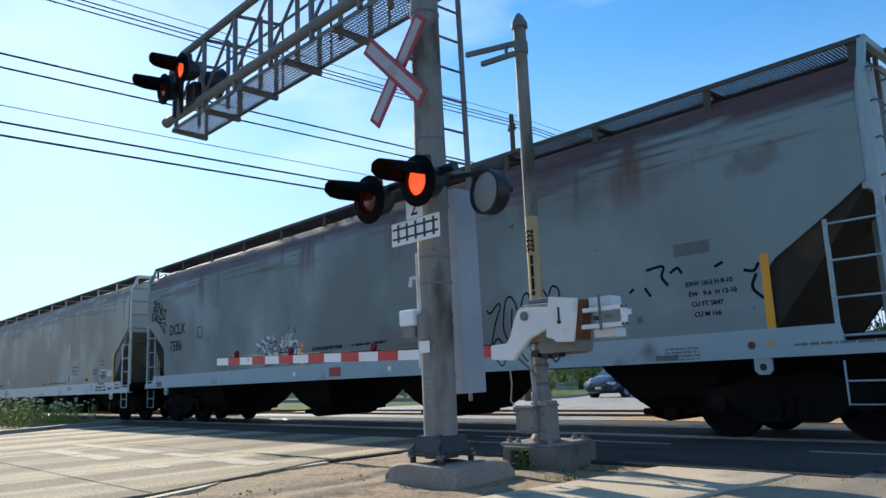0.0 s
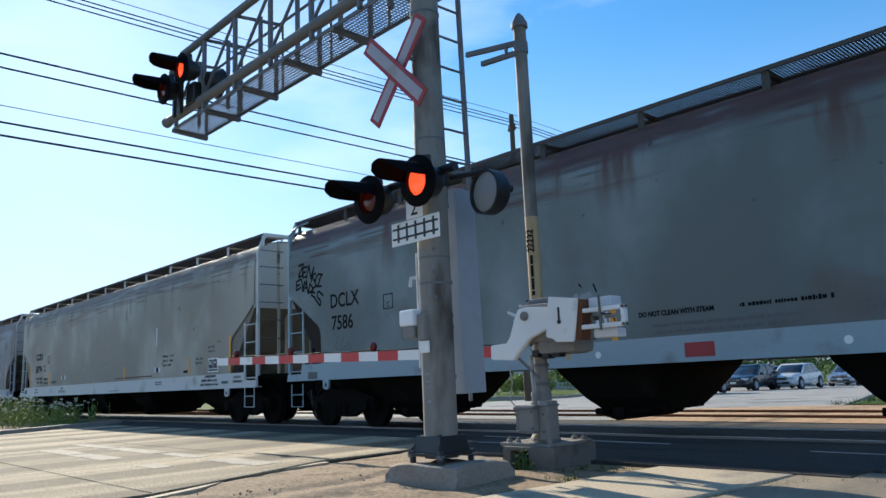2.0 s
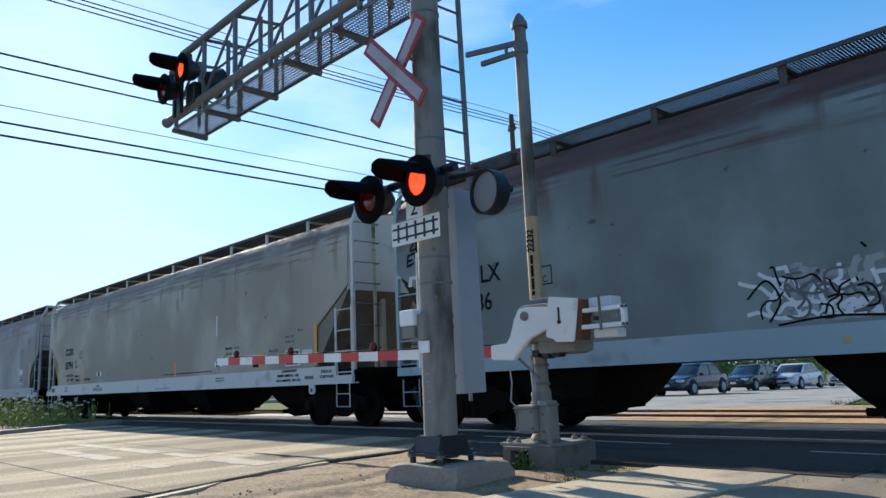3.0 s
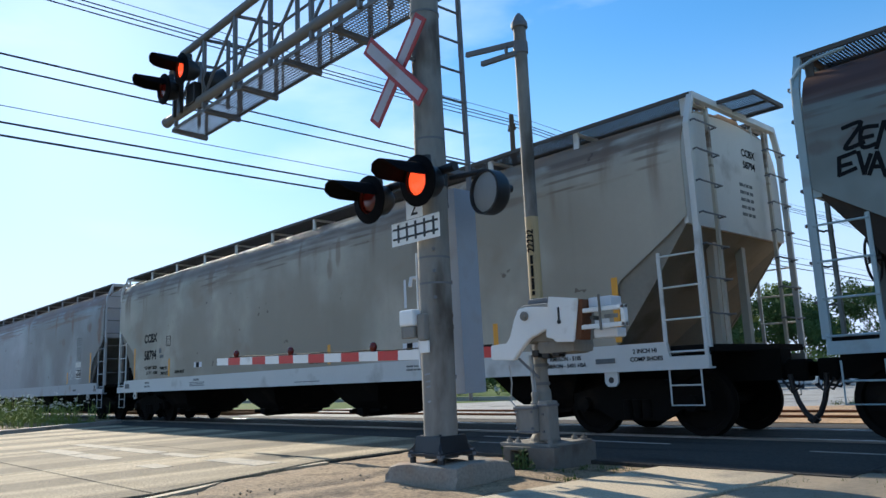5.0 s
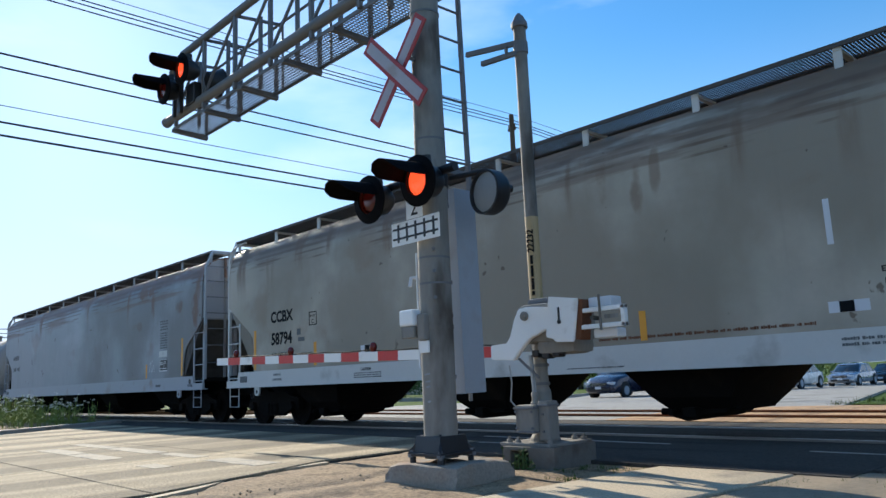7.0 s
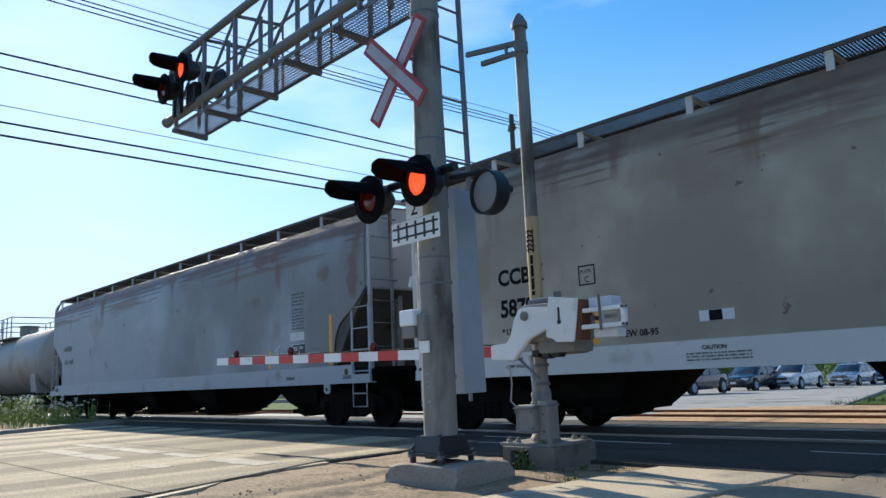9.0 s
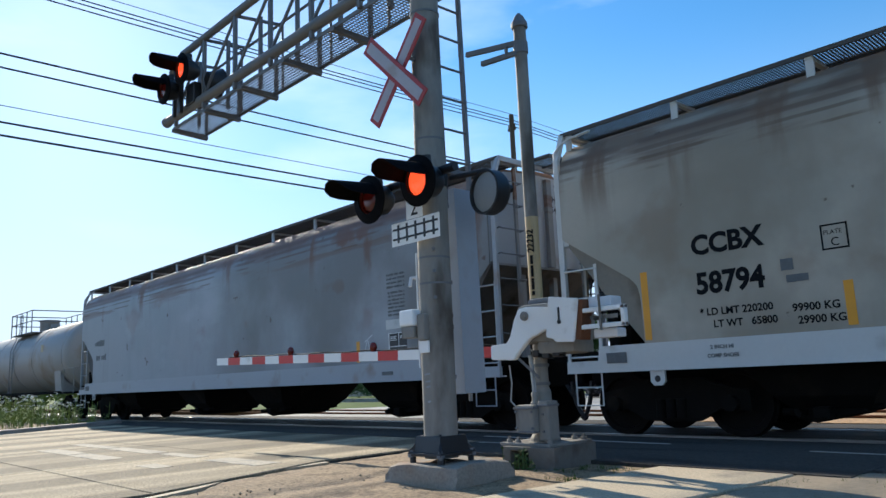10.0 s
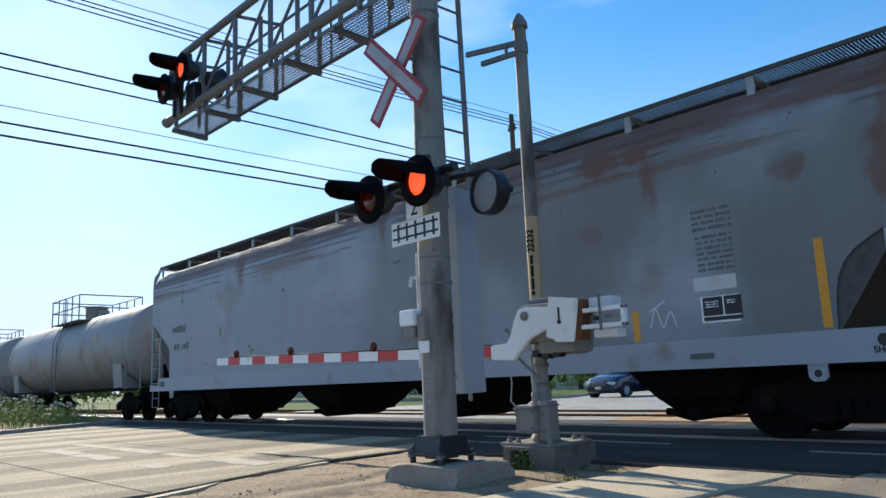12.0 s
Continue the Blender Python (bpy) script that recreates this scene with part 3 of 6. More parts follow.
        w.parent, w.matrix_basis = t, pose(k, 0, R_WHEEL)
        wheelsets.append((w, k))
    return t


def coupler(car, x, s):
    bm = bmesh.new()
    box(bm, (min(x, x + s * 0.55), -0.09, 0.76), (max(x, x + s * 0.55), 0.09, 0.96), 0.02)
    box(bm, (min(x + s * 0.5, x + s * 0.78), -0.15, 0.70), (max(x + s * 0.5, x + s * 0.78), 0.13, 1.0), 0.04)
    part("coupler", bm, UNDER, car)
    bm = bmesh.new()
    pts = [(x + s * 0.20, -0.3, 0.80), (x + s * 0.22, -0.3, 0.62), (x + s * 0.27, -0.3, 0.44), (x + s * 0.34, -0.29, 0.29), (x + s * 0.42, -0.28, 0.21)]
    pipe(bm, pts, 0.036, 10)
    rod(bm, (x + s * 0.38, -0.28, 0.235), (x + s * 0.44, -0.28, 0.19), 0.052, 10)
    for k in range(3):
        pipe(bm, [(x + s * 0.05 * k, -0.1 - 0.12 * k, 0.74), (x + s * (0.10 + 0.06 * k), -0.15 - 0.1 * k, 0.62 - 0.03 * k), (x + s * (0.22 + 0.07 * k), -0.2 - 0.05 * k, 0.66)], 0.016, 6)
    part("brake_hose", bm, BLACK, car)


def grating(bm, x0, x1, y0, y1, z, step, bar_w=0.006):
    """An expanded walkway of thin crossing bars in a frame."""
    n = int((x1 - x0) / step)
    for i in range(n + 1):
        x = x0 + (x1 - x0) * i / n
        bm_box(bm, x - bar_w, x + bar_w, y0, y1, z - 0.004, z + 0.004)
    m = max(2, int((y1 - y0) / 0.05))
    for j in range(m + 1):
        y = y0 + (y1 - y0) * j / m
        bm_box(bm, x0, x1, y - 0.007, y + 0.007, z - 0.003, z + 0.003)


def ladder_part(car, p, q, width, rungs, r, mat, name="ladder"):
    """Two stiles between heights and their rungs; p and q are the feet of the stiles, width is their height."""
    bm = bmesh.new()
    for c in (p, q):
        bar(bm, c, (c[0], c[1], c[2] + width), 0.05, 0.03)
    for k in range(rungs):
        z = p[2] + 0.06 + (width - 0.12) * k / (rungs - 1)
        a, b = Vector((p[0], p[1], z)), Vector((q[0], q[1], z))
        rod(bm, a, b, r, 8)
        for c in (a, b):
            bmesh.ops.create_uvsphere(bm, u_segments=8, v_segments=5, radius=r * 2, matrix=Matrix.Translation(c))
    return part(name, bm, mat, car)


def hopper_car(label, x_left, length, paint, sill_paint, slope_paint, left=0.0, ribs=(), sill=(0.925, 1.30), bracket=None, cut=None, right=0.10, holder=3.05):
    """A covered hopper car; its space has x from its left end, y across, z over the rail. left: how far its left frame stands in."""
    L, W = length, 1.55
    s0, s1 = sill
    car = thing("hopper_car", label, "railway car", pose(x_left, TRACK, 0), group="railway cars of the train")
    # shell: cross sections along the car
    st = [(0.06, 2.96), (0.40, 2.74), (0.80, 2.48), (1.20, 2.22), (1.30, 2.11), (1.335, 1.97), (1.345, 1.75), (1.35, s1 - 0.015)]
    end = [(x + left, z) for x, z in st]
    st = end + [(2.2 + (L - 4.4) * k / 8, s1 - 0.015) for k in range(9)] + [(L - max(0.10, x) - right, z) for x, z in reversed(cut or st)]
    bm = bmesh.new()
    rings = []
    for x, zb in st:
        half = [(W, zb), (W, min(max(zb + 0.05, 2.6), 3.3)), (W, 3.78), (W - 0.02, 3.97), (W - 0.07, 4.16), (W - 0.155, 4.33), (W - 0.28, 4.45), (W - 0.45, 4.53), (0.80, 4.585), (0.35, 4.61), (0.30, 4.66)]
        ring = [(-y, z) for y, z in half] + [(y, z) for y, z in reversed(half)]
        rings.append([bm.verts.new((x, y, z)) for y, z in ring])
    for a, b in zip(rings, rings[1:]):
        for k in range(len(a) - 1):
            bm.faces.new((a[k], a[k + 1], b[k + 1], b[k]))
    for r in (rings[0], rings[-1]):
        bm.faces.new(r)
    bmesh.ops.recalc_face_normals(bm, faces=bm.faces)
    part("body", bm, paint, car, smooth=True)
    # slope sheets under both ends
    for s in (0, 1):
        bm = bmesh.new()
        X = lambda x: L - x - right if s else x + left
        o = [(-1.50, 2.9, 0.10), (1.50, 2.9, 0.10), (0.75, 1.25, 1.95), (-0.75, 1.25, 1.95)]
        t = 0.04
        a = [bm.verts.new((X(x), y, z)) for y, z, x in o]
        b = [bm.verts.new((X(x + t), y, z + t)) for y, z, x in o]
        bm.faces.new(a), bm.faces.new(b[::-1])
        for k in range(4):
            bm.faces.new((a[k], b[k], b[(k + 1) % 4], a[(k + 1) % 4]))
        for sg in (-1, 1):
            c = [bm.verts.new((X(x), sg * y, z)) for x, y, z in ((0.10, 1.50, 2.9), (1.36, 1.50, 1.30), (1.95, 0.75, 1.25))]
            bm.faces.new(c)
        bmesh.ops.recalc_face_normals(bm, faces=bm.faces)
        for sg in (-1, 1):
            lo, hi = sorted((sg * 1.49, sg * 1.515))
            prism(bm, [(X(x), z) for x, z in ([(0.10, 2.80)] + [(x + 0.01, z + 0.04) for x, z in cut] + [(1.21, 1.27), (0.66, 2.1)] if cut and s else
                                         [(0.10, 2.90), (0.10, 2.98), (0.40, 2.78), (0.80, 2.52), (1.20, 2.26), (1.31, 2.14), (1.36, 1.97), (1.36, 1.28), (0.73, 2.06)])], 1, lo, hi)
        part("slope_sheet", bm, slope_paint, car, "darker slope sheet")
        # flat end sheet under the rounded roof
        bm = bmesh.new()
        half = [(W - 0.03, 2.86), (W - 0.03, 3.80), (W - 0.05, 3.97), (W - 0.10, 4.15), (W - 0.185, 4.31), (W - 0.31, 4.43), (W - 0.48, 4.51), (0.3, 4.58)]
        lo, hi = sorted((X(0.095 if s else 0.055), X(0.15)))
        prism(bm, half + [(-y, z) for y, z in reversed(half)], 0, lo, hi)
        part("end_sheet", bm, sill_paint, car)
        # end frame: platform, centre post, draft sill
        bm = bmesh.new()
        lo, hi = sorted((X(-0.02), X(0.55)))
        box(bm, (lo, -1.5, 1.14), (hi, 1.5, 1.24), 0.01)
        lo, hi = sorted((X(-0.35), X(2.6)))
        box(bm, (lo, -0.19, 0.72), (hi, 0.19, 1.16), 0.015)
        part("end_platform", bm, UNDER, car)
        for y in (-0.45, 0.45):
            bm = bmesh.new()
            bar(bm, (X(0.35), y, 1.2), (X(0.35), y, 2.75), 0.11, 0.11)
            part("end_strut", bm, paint, car)
        for y in ribs:
            bm = bmesh.new()
            lo, hi = sorted((X(0.11), X(0.01)))
            box(bm, (lo, y - 0.07, 2.86), (hi, y + 0.07, 4.52), 0.01)
            part("end_rib", bm, paint, car)
        coupler(car, X(-0.30), 1 if s else -1)
        for y in (-1.46, 1.46):
            inner = y - math.copysign(0.54, y)
            top = y - math.copysign(0.16, y)
            bm = bmesh.new()
            bar(bm, (X(0.0), y * 1.02, 1.2), (X(0.0), y * 1.02, 4.25), 0.085, 0.06)
            bar(bm, (X(0.0), y * 1.02, 4.23), (X(0.0), top, 4.70), 0.085, 0.06)
            part("corner_post", bm, sill_paint, car)
            ladder_part(car, (X(0.60), y * 1.04, s1 - 0.20), (X(0.02), y * 1.04, s1 - 0.20), 1.42, 4, 0.014, sill_paint)
            bm = bmesh.new()
            bar(bm, (X(-0.01), inner, 1.24), (X(-0.01), inner, 4.56), 0.045, 0.06)
            part("end_stile", bm, paint, car)
            for z in (1.63, 2.10, 2.55, 2.98, 3.42, 3.86, 4.27):
                bm = bmesh.new()
                pipe(bm, [(X(0.01), y, z), (X(-0.10), y, z + 0.012), (X(-0.11), y - math.copysign(0.03, y), z), (X(-0.11), inner + math.copysign(0.02, y) * -3, z), (X(-0.10), inner - math.copysign(0.08, y), z + 0.012), (X(0.0), inner - math.copysign(0.08, y), z)], 0.013, 6)
                for c in (y, inner):
                    bmesh.ops.create_uvsphere(bm, u_segments=8, v_segments=5, radius=0.028, matrix=Matrix.Translation((X(-0.02), c, z)))
                part("grab_iron", bm, GALV_DARK, car)
        # stirrup step under the sill
        for y in (-1.53, 1.53):
            bm = bmesh.new()
            pipe(bm, [(X(0.12), y, 0.95), (X(0.12), y, 0.46), (X(0.58), y, 0.46), (X(0.58), y, 0.95)], 0.013, 6)
            rod(bm, (X(0.12), y, 0.72), (X(0.58), y, 0.72), 0.011, 6)
            part("stirrup_step", bm, sill_paint, car)
            bm = bmesh.new()
            q = X(1.5)
            sg = math.copysign(1, y)
            prism(bm, [(q - 0.11, s0 + 0.02), (q - 0.11, s0 - 0.15), (q - 0.06, s0 - 0.2), (q + 0.06, s0 - 0.2), (q + 0.11, s0 - 0.15), (q + 0.11, s0 + 0.02)], 1, y - 0.02, y + 0.02)
            part("jacking_pad", bm, sill_paint, car)
            bm = bmesh.new()
            rod(bm, (q, y + sg * 0.021, s0 - 0.11), (q, y + sg * 0.024, s0 - 0.11), 0.045, 14)
            part("towing_eye", bm, BLACK, car)
    # hand brake wheel and its housing at the left end
    bm = bmesh.new()
    m = Matrix.Translation((0.28, -0.95, 2.12)) @ pose(0, 0, 0, 0, 90, 0)
    pts = [m @ Vector((0.28 * math.cos(k * math.tau / 20), 0.28 * math.sin(k * math.tau / 20), 0)) for k in range(21)]
    pipe(bm, pts, 0.016, 6)
    for k in range(5):
        rod(bm, m @ Vector((0, 0, 0.03)), pts[k * 4], 0.011, 6)
    rod(bm, m @ Vector((0, 0, -0.05)), m @ Vector((0, 0, 0.10)), 0.05, 10)
    part("brake_wheel", bm, BLACK, car)
    bm = bmesh.new()
    box(bm, (0.62, -1.25, 1.24), (0.95, -0.75, 1.95), 0.05)
    rod(bm, (0.78, -1.40, 1.30), (0.78, -1.40, 1.72), 0.09, 12)
    rod(bm, (0.45, -1.0, 1.24), (0.45, -1.0, 2.2), 0.045, 10)
    part("brake_gear", bm, UNDER, car)
    # side sills
    for sg in (-1, 1):
        bm = bmesh.new()
        lo, hi = sorted((sg * 1.50, sg * 1.565))
        q0, q1, notch = left, L - right + 0.02, s1 - 0.20
        prism(bm, [(q0, s0 + 0.02), (q0, notch), (q0 + 0.56, notch), (q0 + 0.60, s1), (q1 - 0.60, s1), (q1 - 0.56, notch), (q1, notch), (q1, s0 + 0.02)], 1, lo, hi)
        lo, hi = sorted((sg * 1.40, sg * 1.575))
        box(bm, (q0, lo, s0), (q1, hi, s0 + 0.025))
        part("side_sill", bm, sill_paint, car)
        bm = bmesh.new()
        lo, hi = sorted((sg * 1.565, sg * 1.580))
        box(bm, (L - holder, lo, 1.05), (L - holder + 0.33, hi, 1.12), 0.006)
        part("card_holder", bm, FADED_INK, car)
        bm = bmesh.new()
        box(bm, (0.72, lo, 1.05), (1.05, hi, 1.20), 0.006)
        part("card_holder", bm, FADED_INK, car)
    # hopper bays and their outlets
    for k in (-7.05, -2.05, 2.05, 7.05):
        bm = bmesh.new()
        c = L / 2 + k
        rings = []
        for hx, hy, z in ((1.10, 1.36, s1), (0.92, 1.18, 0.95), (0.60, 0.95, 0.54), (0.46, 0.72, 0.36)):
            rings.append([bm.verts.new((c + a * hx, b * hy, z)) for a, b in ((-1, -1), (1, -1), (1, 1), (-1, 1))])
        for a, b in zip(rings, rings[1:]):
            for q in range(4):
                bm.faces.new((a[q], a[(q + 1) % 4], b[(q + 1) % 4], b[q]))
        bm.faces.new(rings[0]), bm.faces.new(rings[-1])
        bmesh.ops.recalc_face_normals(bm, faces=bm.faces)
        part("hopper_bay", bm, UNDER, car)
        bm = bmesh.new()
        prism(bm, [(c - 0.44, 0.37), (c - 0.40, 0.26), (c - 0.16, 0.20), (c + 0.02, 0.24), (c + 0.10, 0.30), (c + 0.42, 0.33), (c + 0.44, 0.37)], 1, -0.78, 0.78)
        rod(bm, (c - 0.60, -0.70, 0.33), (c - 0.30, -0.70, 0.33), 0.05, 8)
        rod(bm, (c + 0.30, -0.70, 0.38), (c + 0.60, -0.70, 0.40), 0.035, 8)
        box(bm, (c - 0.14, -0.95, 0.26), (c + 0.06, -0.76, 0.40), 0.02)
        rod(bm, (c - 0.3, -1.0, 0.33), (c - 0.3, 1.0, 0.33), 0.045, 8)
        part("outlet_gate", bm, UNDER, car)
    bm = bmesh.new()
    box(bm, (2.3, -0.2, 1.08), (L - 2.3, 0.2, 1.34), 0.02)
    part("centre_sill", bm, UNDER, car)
    for x in (1.35 + 1.2 * left, L - 1.35 - max(0.05, 2 * right)):
        truck(car, x)
    # roof walks on brackets
    for sg in (-1, 1):
        bm = bmesh.new()
        y0, y1 = sorted((sg * 1.32, sg * 0.72))
        grating(bm, left, L - right, y0, y1, 4.71, 0.042, 0.0105)
        part("roof_walk", bm, WALK_STEEL, car)
        bm = bmesh.new()
        for y in (y0, y1):
            bm_box(bm, left, L - right, y - 0.012, y + 0.012, 4.675, 4.735)
        part("walk_frame", bm, WALK_STEEL, car)
        n = 11
        for k in range(n + 1):
            x = left + 0.12 + (L - left - right - 0.24) * k / n
            yo, yi = sg * 1.30, sg * 0.76
            bm = bmesh.new()
            bm_box(bm, x - 0.035, x + 0.035, y0 + 0.01, y1 - 0.01, 4.64, 4.68)
            bm_box(bm, x - 0.05, x + 0.05, min(yo, yo - sg * 0.03), max(yo, yo - sg * 0.03), 4.36, 4.69)
            bm_box(bm, x - 0.03, x + 0.03, min(yi, yi - sg * 0.03), max(yi, yi - sg * 0.03), 4.46, 4.69)
            part("walk_bracket", bm, bracket or sill_paint, car)
    for x in (left, L - right):
        bm = bmesh.new()
        box(bm, (x - 0.045, -1.33, 4.64), (x + 0.045, 1.33, 4.735), 0.008)
        part("roof_cross_beam", bm, sill_paint, car)
    # grated step that juts out past the right end, on two brackets
    bm = bmesh.new()
    grating(bm, L - right + 0.04, L - right + 0.58, -0.60, 0.34, 4.72, 0.042, 0.009)
    part("end_walk", bm, WALK_STEEL, car)
    bm = bmesh.new()
    for y in (-0.60, 0.34):
        box(bm, (L - right - 0.3, y - 0.02, 4.69), (L - right + 0.58, y + 0.02, 4.75), 0.006)
    box(bm, (L - right + 0.56, -0.62, 4.69), (L - right + 0.60, 0.36, 4.75), 0.006)
    box(bm, (L - right + 0.04, -0.15, 4.68), (L - right + 0.58, -0.11, 4.715), 0.004)
    part("end_walk_frame", bm, WALK_STEEL, car)
    bm = bmesh.new()
    for k in range(8):
        x = 1.6 + (L - 3.2) * k / 7
        box(bm, (x - 1.1, -0.32, 4.60), (x + 1.1, 0.32, 4.72), 0.03)
    part("hatch_cover", bm, sill_paint, car)
    # curved grab rail over the left end
    bm = bmesh.new()
    pipe(bm, [(left - 0.04, -1.50, 1.2), (left - 0.04, -1.50, 4.05), (left - 0.04, -1.48, 4.38), (left + 0.05, -1.42, 4.52), (left + 0.18, -1.36, 4.60), (left + 0.55, -1.32, 4.64)], 0.022, 8)
    part("grab_rail", bm, sill_paint, car)
    return car


def stripe(car, x, z0, z1, w=0.105, y=-1.551):
    bm = bmesh.new()
    bm_box(bm, x - w / 2, x + w / 2, y - 0.004, y, z0, z1)
    part("reflective_stripe", bm, ORANGE, car, "orange reflective stripe")


def panel(car, x, z, w, h, mat, y=-1.551, name="stencil_panel", label=""):
    bm = bmesh.new()
    bm_box(bm, x, x + w, y - 0.003, y, z, z + h)
    return part(name, bm, mat, car, label)


def text_bars(car, x, z, w, rows, h, mat, y=-1.551):
    """Writing that is too worn to read: a bar for each character."""
    bm = bmesh.new()
    rng = random.Random(int(x * 100) + rows)
    for r in range(rows):
        u = x
        while u < x + w:
            for _ in range(rng.randint(2, 7)):
                d = h * rng.uniform(0.25, 0.8)
                if u + d < x + w:
                    e = h * rng.uniform(0.0, 0.3)
                    bm_box(bm, u, u + d, y - 0.003, y, z - r * h * 1.6 + e * 0.5, z - r * h * 1.6 + h - e)
                u += d + h * 0.14
            u += h * 0.6
    tagged(part("worn_stencil", bm, mat, car), kind="stuff")


def consolidated(car, x, z, w=0.58, h=0.36):
    """The black twin stencil panel with a white border."""
    panel(car, x, z, w, h, WHITE)
    for a, b, c, d in ((0.03, 0.09, 0.27, 0.24), (0.32, 0.09, 0.23, 0.24), (0.03, 0.025, 0.52, 0.05)):
        panel(car, x + a, z + b, c, d, BLACK, -1.5545)
    text_bars(car, x + 0.06, z + 0.26, 0.18, 3, 0.02, WHITE, -1.558)
    text_bars(car, x + 0.36, z + 0.26, 0.12, 2, 0.02, WHITE, -1.558)


def scrawl(car, strokes, r, mat, label, y=-1.553, dense=False):
    """Spray lines: flat ribbons through smooth points in (x, z), a part for each unless they lie too dense to tell apart."""
    bm = bmesh.new()
    for pts in strokes:
        out = []
        for i in range(len(pts) - 1):
            p0, p1, p2, p3 = (Vector(pts[max(0, min(len(pts) - 1, i + k))]) for k in (-1, 0, 1, 2))
            for s in range(6):
                t = s / 6
                out.append(0.5 * ((2 * p1) + (p2 - p0) * t + (2 * p0 - 5 * p1 + 4 * p2 - p3) * t * t + (3 * p1 - p0 - 3 * p2 + p3) * t ** 3))
        out.append(Vector(pts[-1]))
        for k, (a, b) in enumerate(zip(out, out[1:])):
            d = (b - a)
            if d.length < 1e-6:
                continue
            d.normalize()
            nrm = Vector((-d.y, d.x)) * r
            e = d * r * 0.6
            vs = [bm.verts.new((q.x, y - 0.0001 * k % 0.001, q.y)) for q in (a - e + nrm, a - e - nrm, b + e - nrm, b + e + nrm)]
            bm.faces.new(vs)
        if not dense:
            part("spray_stroke", bm, mat, car, label)
            bm = bmesh.new()
    if dense:
        tagged(part("spray_paint", bm, mat, car, label), label, kind="stuff")
    else:
        bm.free()


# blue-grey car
car_a = hopper_car("weathered blue-grey covered hopper car with graffiti and rusty eaves", -22.28, 20.58, PAINT_DCLX, SILL_DCLX, SLOPE_BROWN, -0.15, (), (1.02, 1.37), WALK_STEEL)
AX = 22.28
lettering("DCLX", 0.42, side(AX - 20.72, 2.52, -1.554), INK, car_a, "black stencilled lettering", 0.006, 0.92)
lettering("7586", 0.42, side(AX - 20.67, 2.05, -1.554), INK, car_a, "", 0.006, 0.92)
stripe(car_a, AX - 3.14, 1.37, 2.29)
stripe(car_a, AX - 6.40, 1.37, 1.82)
stripe(car_a, AX - 9.36, 1.37, 1.80)
stripe(car_a, AX - 13.62, 1.37, 1.85)
consolidated(car_a, AX - 6.34, 1.48)
for k, row in enumerate(("EXW 10-2 H 8-10", "EW   9-6  H 13-10", "CU FT 5847", "CU M 166")):
    lettering(row, 0.088, side(AX - 4.22 + 0.03 * k, 2.0 - 0.135 * k, -1.554), INK, car_a, "", 0.002)
panel(car_a, AX - 4.35, 2.42, 0.52, 0.17, FADED_INK)
panel(car_a, AX - 5.2, 1.72, 0.12, 0.08, WHITE, name="paper_label")
panel(car_a, AX - 5.0, 1.58, 0.09, 0.09, FADED_INK)
lettering("DO NOT CLEAN WITH STEAM", 0.095, side(AX - 13.2, 1.66, -1.554), INK, car_a, "", 0.004, 0.86)
text_bars(car_a, AX - 11.74, 1.665, 1.15, 1, 0.062, INK)
text_bars(car_a, AX - 13.0, 1.50, 2.0, 2, 0.06, FADED_INK)
text_bars(car_a, AX - 4.6, 1.18, 0.5, 4, 0.03, FADED_INK, -1.5665)
text_bars(car_a, AX - 2.9, 1.14, 1.25, 1, 0.038, FADED_INK, -1.5665)
text_bars(car_a, AX - 10.29, 1.58, 0.85, 2, 0.05, FADED_INK)
panel(car_a, AX - 12.54, 1.08, 0.42, 0.19, SIGN_RED, -1.5665, "red_marker")
for x, c in ((-3.41, RUST), (-3.18, TAPE), (-10.52, WHITE), (-10.03, TAPE), (-14.46, TAPE), (-13.92, WHITE)):
    bm = bmesh.new()
    rod(bm, (AX + x, -1.5655, 1.18), (AX + x, -1.569, 1.18), 0.05, 14)
    part("dot_marker", bm, c, car_a)
X0 = AX - 7.88
scrawl(car_a, [[(X0, 2.03), (X0 + 0.08, 1.98), (X0 + 0.26, 2.12), (X0 + 0.30, 2.05), (X0 + 0.18, 1.80), (X0 + 0.08, 1.45), (X0 + 0.22, 1.55), (X0 + 0.36, 1.42)],
               [(X0 + 0.50, 1.42), (X0 + 0.36, 1.70), (X0 + 0.42, 2.12), (X0 + 0.56, 2.20), (X0 + 0.68, 1.95), (X0 + 0.64, 1.55), (X0 + 0.50, 1.42)],
               [(X0 + 0.72, 1.45), (X0 + 0.72, 1.80), (X0 + 0.80, 2.15), (X0 + 0.92, 2.22), (X0 + 0.98, 2.0), (X0 + 0.98, 1.70), (X0 + 1.02, 1.45)],
               [(X0 + 1.14, 1.45), (X0 + 1.04, 1.75), (X0 + 1.10, 2.15), (X0 + 1.22, 2.25), (X0 + 1.34, 2.0), (X0 + 1.30, 1.60), (X0 + 1.14, 1.45)],
               [(X0 + 1.34, 2.15), (X0 + 1.42, 2.28), (X0 + 1.54, 2.20), (X0 + 1.52, 1.95), (X0 + 1.40, 1.75), (X0 + 1.42, 1.62), (X0 + 1.50, 1.60)],
               [(X0 + 1.46, 1.54), (X0 + 1.53, 1.47), (X0 + 1.46, 1.40), (X0 + 1.40, 1.47), (X0 + 1.46, 1.54)],
               [(X0 + 0.56, 2.0), (X0 + 0.54, 1.75), (X0 + 0.56, 1.6)], [(X0 + 1.2, 2.0), (X0 + 1.17, 1.8), (X0 + 1.2, 1.62)]], 0.016, INK, "black spray-painted graffiti outline")
